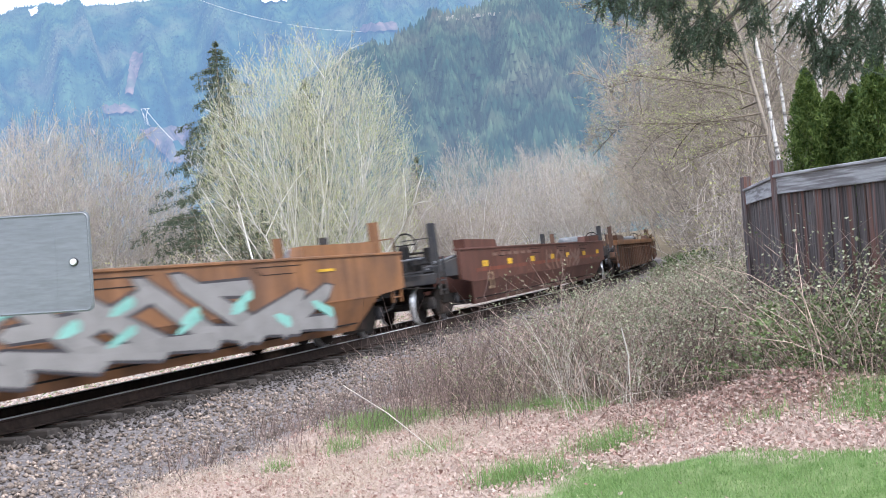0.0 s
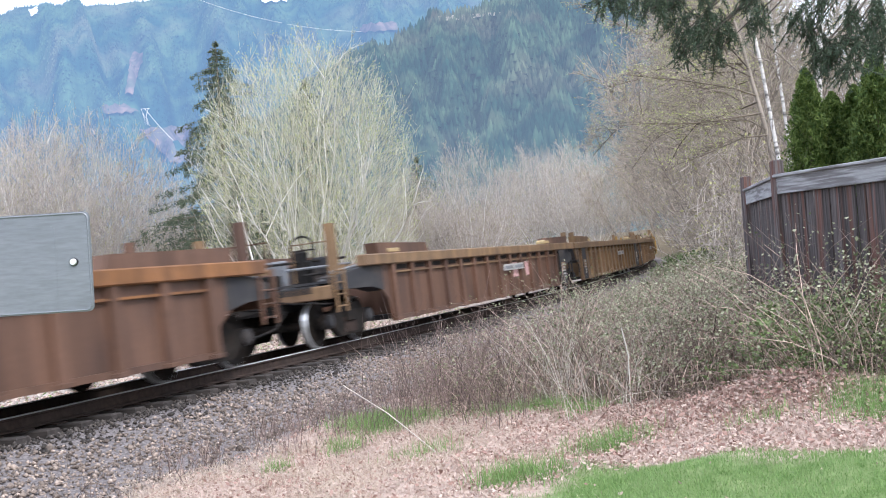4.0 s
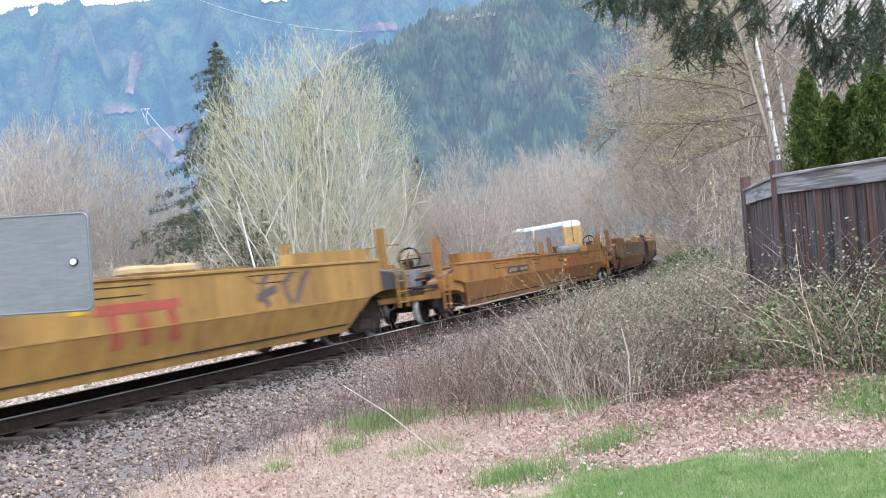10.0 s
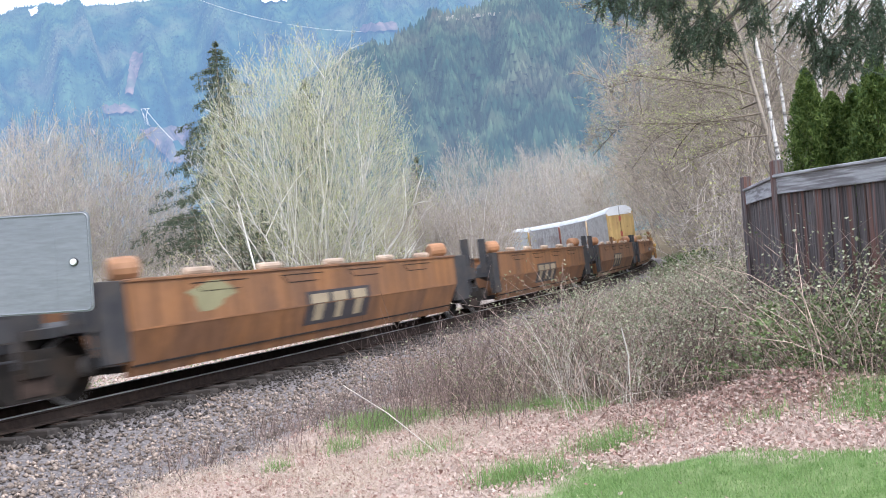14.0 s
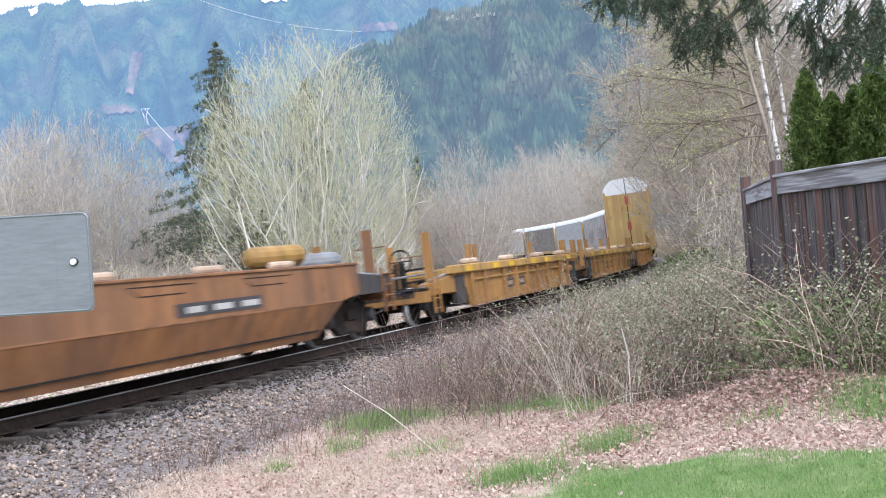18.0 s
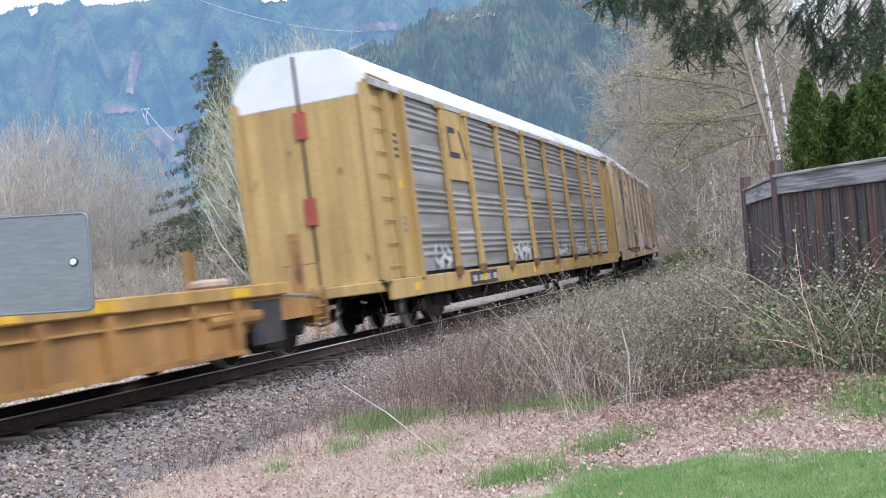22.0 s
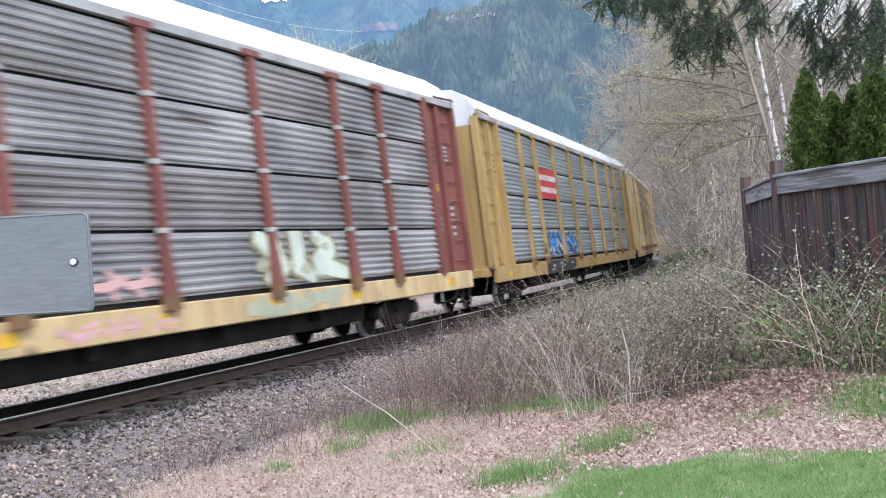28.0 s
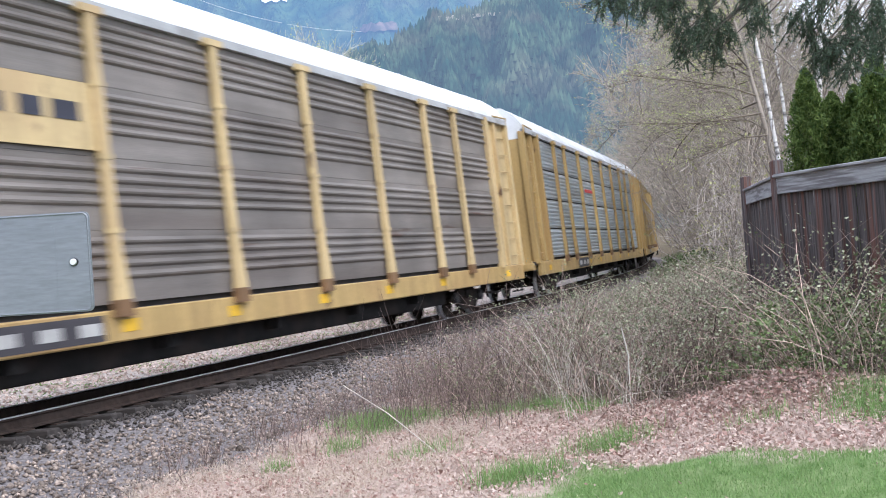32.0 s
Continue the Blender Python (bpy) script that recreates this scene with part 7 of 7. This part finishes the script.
def clumps(x, y):
    return smooth(-0.5, 0.7, np.sin(x * 3.3 + 1.7 * np.sin(y * 1.9)) * np.sin(y * 2.7 + 1.3 * np.sin(x * 2.1)) + 0.3 * np.sin(x * 7 + y * 5))


def bramble_zone(x, y):
    pixel_x = 784 + x / y * 1933.7
    return in_brush(x, y) * smooth(900, 1120, pixel_x)


def red_zone(x, y):
    pixel_x = 784 + x / y * 1933.7
    return clumps(x * 1.4, y * 1.2) ** 1.5 * in_brush(x, y) * smooth(1060, 900, pixel_x) * smooth(3.6, 0.4, behind_edge(x, y))


def pale_zone(x, y):
    pixel_x = 784 + x / y * 1933.7
    return clumps(x * 1.7 + 2, y * 1.3) * in_brush(x, y) * smooth(860, 980, pixel_x) * smooth(1200, 1090, pixel_x) * smooth(4, 0.5, behind_edge(x, y))


def green_zone(x, y):
    pixel_x = 784 + x / y * 1933.7
    return in_brush(x, y) * smooth(1290, 1400, pixel_x) * smooth(13, 11.5, y)


def verge_zone(x, y):
    pixel_x = 784 + x / y * 1933.7
    return smooth(2.4, 3.0, side_of_track(x, y)) * smooth(1160, 1180, pixel_x) * smooth(1330, 1270, pixel_x)


scatter_canes("dry_stalks", "thicket of dry reddish-brown weed stalks", "weeds", 8500, DRYSTALK, 5, (-3, 4), (11, 30), red_zone, (0.5, 1.6), 0.34, 0.0050, 0, arch=0.16)
scatter_canes("dry_stalks", "pale leaning dead grass stalks", "weeds", 9000, TWIG, 6, (-1, 4), (10, 22), pale_zone, (0.5, 1.3), 0.6, 0.0038, arch=0.2)
scatter_canes("dry_stalks", "sparse reddish stems in front of the thicket", "weeds", 1900, DRYSTALK, 25, (-2.2, 1.2), (10.5, 17), lambda x, y: clumps(x * 1.5, y * 1.1) ** 2 * smooth(610, 690, 784 + x / y * 1933.7) * smooth(940, 850, 784 + x / y * 1933.7) * smooth(3.4, 4.2, side_of_track(x, y)) * smooth(-2.4, -1.0, behind_edge(x, y)), (0.4, 1.15), 0.3, 0.0036, arch=0.1)
scatter_canes("twiggy_brush", "tangled brown twiggy undergrowth", "brush", 9000, CANE, 7, (-2, 16), (11, 60), in_brush, (0.5, 1.2), 0.55, 0.005, 3, BRAMBLELEAF, 0.019, arch=0.28)
scatter_canes("bramble_thicket", "arching bramble canes with green and grey leaves", "bramble", 5200, CANE, 8, (0, 6), (8.8, 24), bramble_zone, (0.9, 1.8), 0.45, 0.0050, 13, BRAMBLELEAF, 0.0165, arch=0.40)
scatter_canes("bramble_thicket", "arching bramble canes beside the railway", "bramble", 6000, CANE, 9, (3, 22), (22, 75), bramble_zone, (0.9, 1.7), 0.35, 0.008, 9, BRAMBLELEAF, 0.034, arch=0.34)
scatter_canes("bramble_thicket", "leafy fresh green bramble against the fence", "bramble", 1500, CANE, 18, (2.4, 5.4), (8.6, 13), green_zone, (0.5, 1.1), 0.7, 0.005, 30, BRAMBLEGREEN, 0.019, arch=0.42)
scatter_canes("bramble_tangle", "low dark tangle of dead bramble canes", "bramble", 5200, CANE, 28, (-1.5, 5.2), (8.8, 17), in_brush, (0.35, 1.0), 1.0, 0.0045, 7, BRAMBLEDULL, 0.015, arch=0.3)
scatter_canes("verge_weeds", "light green leafy weeds beside the line", "weeds", 7000, CANE, 19, (8, 20), (40, 78), verge_zone, (0.7, 1.6), 0.4, 0.008, 14, BRAMBLEGREEN, 0.055, arch=0.3)
scatter_canes("thin_weeds", "sparse dry weeds on the gravel edge", "weeds", 9000, DRYSTALK, 10, (-4.5, 1.5), (9, 18), lambda x, y: smooth(2.8, 3.6, side_of_track(x, y)) * smooth(6.0, 4.2, side_of_track(x, y)) * clumps(x, y) * smooth(9.5, 12.5, y), (0.15, 0.5), 0.3, 0.0032, arch=0.15)


def ivy_arch(pts, r, mat, label):
    tagged(put("dead_cane", Shape().tube(pts, r, 5), mat), label, "cane")


ivy_arch([(-0.15, 9.97, gz(-0.15, 9.97)), (-0.66, 10.75, 0.05), (-1.15, 11.5, 0.27)], 0.0055, TWIG, "long pale dead cane leaning over the leaves")
ivy_arch([(1.72, 10.7, gz(1.72, 10.7)), (1.74, 10.75, 0.45), (1.70, 10.8, 0.72)], 0.006, TWIGPALE, "pale upright dead stalk")
ivy_arch([(3.3, 9.6, gz(3.3, 9.6)), (3.15, 9.7, 0.6), (2.95, 9.85, 0.85)], 0.006, TWIG, "pale leaning cane by the fence")
ivy_arch([(3.35, 9.5, gz(3.35, 9.5)), (3.42, 9.5, 0.65), (3.62, 9.6, 0.9)], 0.006, TWIG, "pale leaning cane by the fence")


def fallen_leaves():
    g = np.random.default_rng(21)
    n = 300000
    x, y = g.uniform(-5, 5, n), g.uniform(6.0, 15.5, n)
    d = side_of_track(x, y)
    lawn_gap = y - np.interp(x, LAWN_X, LAWN_Y)
    p = smooth(-0.2, 0.4, lawn_gap) * smooth(3.4, 4.6, d) * smooth(1.6, 0.2, behind_edge(x, y)) + 0.004
    p = p * smooth(3.9, 3.4, x + 0.2 * np.sin(y * 6))
    heap = 0.35 * np.exp(-((behind_edge(x, y) + 0.45) / 0.5) ** 2) * smooth(1.0, 2.0, x) + np.exp(-((x - 2.8) / 0.55) ** 2 - ((y - 9.3) / 0.5) ** 2) + 0.6 * np.exp(-((x - 1.75) / 0.35) ** 2 - ((y - 9.4) / 0.4) ** 2)
    k = g.random(n) < np.clip(p * (0.28 + 0.32 * smooth(-0.6, 1.0, x) + heap), 0, 1)
    x, y, heap = x[k], y[k], heap[k]
    z = ground_height(x, y) + g.uniform(0.005, 0.05, len(x)) + heap * g.uniform(0, 0.16, len(x))
    V, F = leaf_quads(np.stack([x, y, z], -1), 0.0155, g, 0.0, 0.55, 0.35)
    tagged(new("fallen_leaves", fast_mesh("fallen_leaves", V, F, DEADLEAF)), "carpet of curled pinkish-brown fallen leaves", "leaves", kind="stuff")
    dark = g.random(len(x)) < 0.10 + heap * 0.5
    P = np.stack([x, y, z + 0.012], -1)[dark]
    P[:, :2] += g.normal(0, 0.05, (len(P), 2))
    V, F = leaf_quads(P, 0.021, g, 0.0, 0.5, 0.2)
    tagged(new("heaped_leaves", fast_mesh("heaped_leaves", V, F, DARKLEAF)), "heaped darker brown fallen leaves by the brambles", "leaves", kind="stuff")



def far_litter():
    """Leaves and straw on the low ground past the track."""
    g = np.random.default_rng(27)
    n = 30000
    y, dd = g.uniform(10, 46, n), g.uniform(-9.5, -2.6, n)
    x = CX + np.sqrt((RADIUS + dd) ** 2 - (y - CY) ** 2)
    k = g.random(n) < 0.25 + 0.75 * clumps(x * 0.8, y * 0.8)
    x, y = x[k], y[k]
    V, F = leaf_quads(np.stack([x, y, ground_height(x, y) + g.uniform(0.01, 0.06, len(x))], -1), 0.045, g, 0.0, 0.6, 0.5)
    tagged(new("fallen_leaves", fast_mesh("fallen_leaves", V, F, DEADLEAF)), "scattered pinkish leaves on the ground past the track", "leaves", kind="stuff")
    k = g.random(len(x)) < 0.3 * clumps(y, x)
    V, F = leaf_quads(np.stack([x, y, ground_height(x, y) + 0.05], -1)[k], 0.05, g, -0.5, 0.3, 0.0)
    tagged(new("grass_tufts", fast_mesh("grass_tufts", V, F, GRASSBLADE)), "low green tufts past the track", "grass", kind="stuff")


fallen_leaves()
far_litter()


def blades(name, label, x, y, g, lo, hi, width, mat, splay=0.35):
    n = len(x)
    z = ground_height(x, y)
    h = g.uniform(lo, hi, n)
    a = g.uniform(0, 6.283, n)
    t = np.stack([g.normal(0, splay, n), g.normal(0, splay, n), np.ones(n)], -1)
    t *= (h / np.linalg.norm(t, axis=1))[:, None]
    s = np.stack([np.cos(a), np.sin(a), np.zeros(n)], -1) * width
    b = np.stack([x, y, z - 0.01], -1)
    V = np.stack([b - s, b + s, b + t], 1).reshape(-1, 3)
    tagged(new(name, fast_mesh(name, V, np.arange(3 * n).reshape(n, 3), mat)), label, "grass", kind="stuff")


def grasses():
    g = np.random.default_rng(9)
    n = 130000
    x, y = g.uniform(-0.6, 5.2, n), g.uniform(5.2, 9.0, n)
    gap = y - np.interp(x, LAWN_X, LAWN_Y) + 0.25 * np.sin(x * 5) + 0.15 * np.sin(x * 11 + y * 7)
    p = np.maximum(smooth(0.4, -0.5, gap), smooth(3.2, 3.7, x) * smooth(9.4, 8.6, y) * 0.8)
    k = g.random(n) < p
    blades("lawn_grass", "short bright spring lawn grass", x[k], y[k], g, 0.02, 0.065, 0.003, GRASSBLADE, 0.5)
    n = 70000
    x, y = g.uniform(-3.2, 2.6, n), g.uniform(6.4, 13.5, n)
    d = side_of_track(x, y)
    k = g.random(n) < smooth(3.2, 4.4, d) * smooth(7.5, 5.8, d) * clumps(x * 0.7, y * 0.7) + 0.3 * smooth(4, 5, d) * smooth(0.6, -0.2, behind_edge(x, y)) * smooth(1.2, -0.4, x)
    blades("straw_grass", "flattened pale straw grass at the gravel edge", x[k], y[k], g, 0.05, 0.2, 0.003, STRAW, 1.6)
    xs, ys = [], []
    for pixel_x, py, w, m in ((672, 13.4, 0.5, 1500), (640, 12.6, 0.3, 500), (880, 12.2, 0.35, 260), (950, 11.6, 0.3, 330), (1020, 11.0, 0.2, 220), (1050, 9.1, 0.25, 450), (868, 7.9, 0.18, 300), (920, 8.0, 0.2, 220), (468, 10.6, 0.1, 90), (590, 11.6, 0.2, 160), (720, 10.2, 0.3, 150), (1510, 8.6, 0.22, 500), (1560, 8.2, 0.35, 800), (1330, 8.6, 0.2, 90)):
        m = int(m * 1.5)
        xs.append(at_pixel_x(pixel_x, py) + g.normal(0, w * 0.7, m))
        ys.append(py + g.normal(0, w * 0.7, m))
    blades("grass_tufts", "taller green grass tufts among dead leaves", np.concatenate(xs), np.concatenate(ys), g, 0.07, 0.24, 0.0042, GRASSBLADE)


grasses()


def fence():
    """Two runs of close boards that meet at a corner post."""
    rnd = random.Random(3)
    board = Shape().box(-0.068, 0.068, -0.011, 0.011, 0, 1.0, 0.004).mesh("board", FENCEWOOD)
    for a, b, label in ((FENCE_A, FENCE_B + (FENCE_B - FENCE_A) * 0.5, "old board fence of red-brown weathered cedar with a grey cap"), (FENCE_C, FENCE_A, "grey weathered board fence running back from the corner")):
        f = thing("board_fence", label, "fence", "garden fence")
        run = (b - a).length
        ang = math.atan2(b.y - a.y, b.x - a.x)
        top = 2.14
        n = int(run / 0.142)
        for i in range(n):
            q = a.lerp(b, (i + 0.5) / n)
            z0 = gz(q.x, q.y) - 0.08
            put("board", board, None, f, m=Matrix.Translation((q.x, q.y, z0)) @ Matrix.Rotation(ang, 4, "Z") @ Matrix.Rotation(radians(rnd.uniform(-0.7, 0.7)), 4, "Y") @ Matrix.Translation((0, rnd.uniform(-0.012, 0.012), 0)) @ Matrix.Diagonal((1, 1, top - z0 - rnd.uniform(0, 0.015), 1)))
        mid = (a + b) / 2
        place = Matrix.Translation((mid.x, mid.y, 0)) @ Matrix.Rotation(ang, 4, "Z")
        s = -1
        put("face_board", Shape().box(-run / 2, run / 2, s * 0.045 - 0.012, s * 0.045 + 0.012, top - 0.17, top + 0.02, 0.006), FENCECAP, f, "grey top rail", place)
        put("cap_board", Shape().box(-run / 2 - 0.03, run / 2, -0.09, 0.06, top + 0.02, top + 0.055, 0.008), FENCECAP, f, "grey cap board", place)
        put("rail", Shape().box(-run / 2, run / 2, 0.03, 0.07, 0.75, 0.84), FENCEWOOD, f, "", place)
        put("rail", Shape().box(-run / 2, run / 2, 0.03, 0.07, 1.75, 1.84), FENCEWOOD, f, "", place)
    for q, h in ((FENCE_A, 2.36), (FENCE_C, 2.38), (FENCE_A.lerp(FENCE_B, 0.82), 2.1)):
        z0 = gz(q.x, q.y) - 0.2
        ob = put("fence_post", Shape().box(-0.055, 0.055, -0.055, 0.055, 0, h - z0, 0.012), FENCEWOOD, None, "", Matrix.Translation((q.x - 0.02, q.y + 0.09, z0)) @ Matrix.Rotation(0.28, 4, "Z"))
        tagged(ob, "square weathered brown fence post", "post", "fence posts")


fence()


def hedge_cedar(pixel_x, y, h, r, seed):
    """A clipped column of flat upright sprays round a dark stem."""
    g = np.random.default_rng(seed)
    x = at_pixel_x(pixel_x, y)
    t = thing("cedar_hedge_tree", "dense bright green columnar cedar behind the fence", "tree", "cedar hedge", Matrix.Translation((x, y, gz(x, y) - 0.05)))
    put("trunk", fast_mesh("trunk", *tubes([([(0, 0, 0), (0.01, 0, h * 0.5), (0, 0, h * 0.95)], [0.06, 0.045, 0.01])], 7), TWIGDARK), None, t)
    n = 22000
    f = g.random(n) ** 0.9
    a = g.uniform(0, 6.283, n)
    rad = r * (1 - f ** 3.2) ** 0.7 * (0.75 + 0.25 * np.sin(a * 5 + f * 22) * np.sin(f * 31 + a)) * g.uniform(0.45, 1.16, n)
    C = np.stack([np.cos(a) * rad, np.sin(a) * rad, h * (0.04 + 0.96 * f)], -1)
    put("crown", fast_mesh("crown", *leaf_quads(C, 0.034, g, -0.9, 0.26), CEDAR), None, t, "bright green scale-leaf sprays")


for i, (pixel_x, y, h, r) in enumerate(((1446, 14.2, 3.6, 0.46), (1490, 14.3, 3.3, 0.52), (1530, 14.0, 3.35, 0.5), (1568, 13.6, 3.65, 0.5), (1625, 13.4, 3.5, 0.5))):
    hedge_cedar(pixel_x, y, h, r, 60 + i)


def hemlock():
    """A hemlock outside the picture whose lower boughs hang over the view."""
    g, rnd = np.random.default_rng(71), random.Random(71)
    x, y = 6.6, 11.0
    z0 = gz(x, y)
    t = thing("hemlock_tree", "dark hemlock with long drooping needle boughs", "tree", "", Matrix.Translation((x, y, z0)))
    put("trunk", fast_mesh("trunk", *tubes([([(0, 0, -0.2), (0, 0, 3.5), (0.05, 0, 7), (0, 0, 12)], [0.24, 0.2, 0.15, 0.03])], 10), TWIGDARK), None, t)
    limbs, N = [], []
    ends = ((1.45, 9.37, 3.54), (1.60, 9.36, 3.48), (1.61, 8.74, 3.36), (1.74, 8.76, 3.30), (1.97, 9.28, 3.37), (2.08, 9.22, 3.16), (2.13, 9.17, 3.02), (2.17, 8.92, 3.03), (2.31, 9.12, 3.11), (2.37, 9.12, 3.00), (2.66, 9.00, 3.14), (3.15, 9.40, 3.23), (3.23, 9.36, 3.11), (3.18, 9.08, 2.87), (3.26, 9.01, 2.79), (3.30, 8.89, 2.85), (3.33, 8.73, 2.68), (3.42, 8.72, 2.86), (3.66, 9.03, 2.96), (3.70, 8.92, 2.87), (2.25, 8.97, 3.31), (2.05, 9.32, 3.46), (2.65, 9.07, 3.36), (3.26, 9.09, 3.22), (3.41, 8.87, 3.11), (3.58, 8.72, 3.12))
    for i, (ex, ey, ez) in enumerate(ends):
        dx, dy, h1 = ex - x, ey - y, ez - z0 + 0.16
        h0 = h1 + 2.2 + 0.1 * (i % 3)
        pts = [np.array((dx * s, dy * s, h0 + (h1 - h0) * s + 0.35 * math.sin(math.pi * s) - 0.1 * s * s)) for s in (0, 0.25, 0.5, 0.75, 1.0)]
        limbs.append((pts, [0.03, 0.024, 0.017, 0.01, 0.004]))
        span = np.array((dy, -dx, 0)) / math.hypot(dx, dy)
        for k in range(20):
            s = 1.0 - 0.045 * rnd.random() ** 1.2
            j = min(int(s * 4), 3)
            p = pts[j] + (pts[j + 1] - pts[j]) * (s * 4 - j) + span * rnd.gauss(0, 0.035) + np.array((0, 0, rnd.uniform(-0.02, 0.17)))
            tip = p + np.array((rnd.gauss(-0.03, 0.08), rnd.gauss(0, 0.08), -rnd.uniform(0.08, 0.22)))
            limbs.append(([p, p * 0.75 + tip * 0.25 + [0, 0, 0.01], (p + tip) / 2, p * 0.25 + tip * 0.75, tip], [0.004, 0.0035, 0.003, 0.002, 0.0015]))
            N.append((p, tip))
    tagged(put("branchwork", fast_mesh("branchwork", *tubes(limbs, 4), HEMLOCKBARK), None, t), kind="stuff")
    # needles in two combs along every hanging spray
    A, B = np.array([a for a, _ in N]), np.array([b for _, b in N])
    m = 46
    d = (B - A) / np.linalg.norm(B - A, axis=1, keepdims=True)
    side = np.cross(d, g.normal(size=d.shape))
    side /= np.linalg.norm(side, axis=1, keepdims=True)
    u = np.linspace(0.02, 1.0, m)[None, :, None]
    q = A[:, None] + (B - A)[:, None] * u + g.normal(0, 0.004, (len(A), m, 3))
    sign = np.where(np.arange(m) % 2, 1.0, -1.0)[None, :, None]
    long = 0.036 * (1.1 - 0.6 * u) * g.uniform(0.6, 1.3, (len(A), m, 1))
    end = q + (d[:, None] * 0.75 + side[:, None] * sign * 0.8 + g.normal(0, 0.3, q.shape)) * long
    w = np.cross(end - q, g.normal(size=q.shape))
    w /= np.linalg.norm(w, axis=2, keepdims=True)
    V = np.stack([q - w * 0.0034, q + w * 0.0034, end + w * 0.002, end - w * 0.002], 2).reshape(-1, 3)
    put("crown", fast_mesh("crown", V, np.arange(len(V)).reshape(-1, 4), NEEDLELIGHT), None, t, "drooping grey-green needle sprays")


hemlock()


def sign_plate():
    """The bare metal back of a sign on a post."""
    t = thing("metal_sign", "grey unpainted metal sign seen from behind on a post", "sign", "", Matrix.Translation((-1.745, 4.0, 1.634)) @ Matrix.Rotation(radians(0.6), 4, "Y"))
    w, h, r = 0.46, 0.183, 0.022
    pts = []
    for cx, cz, a0 in ((w - r, h - r, 0), (-w + r, h - r, 90), (-w + r, -h + r, 180), (w - r, -h + r, 270)):
        for k in range(6):
            a = radians(a0 + 18 * k)
            pts.append((cx + r * math.cos(a), cz + r * math.sin(a)))
    put("plate", Shape().prism(pts, -0.004, 0.004), SIGNGREY, t, "brushed grey metal plate")
    rim = [(x * 0.985, -0.0045, z * 0.97) for x, z in pts]
    put("rolled_edge", Shape().tube(rim + rim[:1], 0.0035, 6), SIGNGREY, t)
    inner = [(x * 0.72, -0.004, z * 0.74) for x, z in pts]
    put("pressed_rib", Shape().tube(inner + inner[:1], 0.0008, 6), SIGNGREY, t)
    for x, z in ((0.395, 0.0), (-0.395, 0.0)):
        put("bolt", Shape().lathe([(0.0, -0.018), (0.010, -0.018), (0.0125, -0.013), (0.0125, -0.004), (0.017, -0.004), (0.017, 0.0)], x, z, 12), WHITE, t, "pale bolt head")
    put("post", Shape().box(-0.03, 0.03, 0.006, 0.06, -1.9, 0.17, 0.004), GREYSTEEL, t, "steel sign post")


sign_plate()


def motions():
    """Every wagon rolls down the curve at one steady speed."""
    for car, place, half in TRAIN:
        walk(car, [(t * 0.5, car_pose(place - SPEED * (t * 0.5 - 22.3), half)) for t in range(65)])


motions()
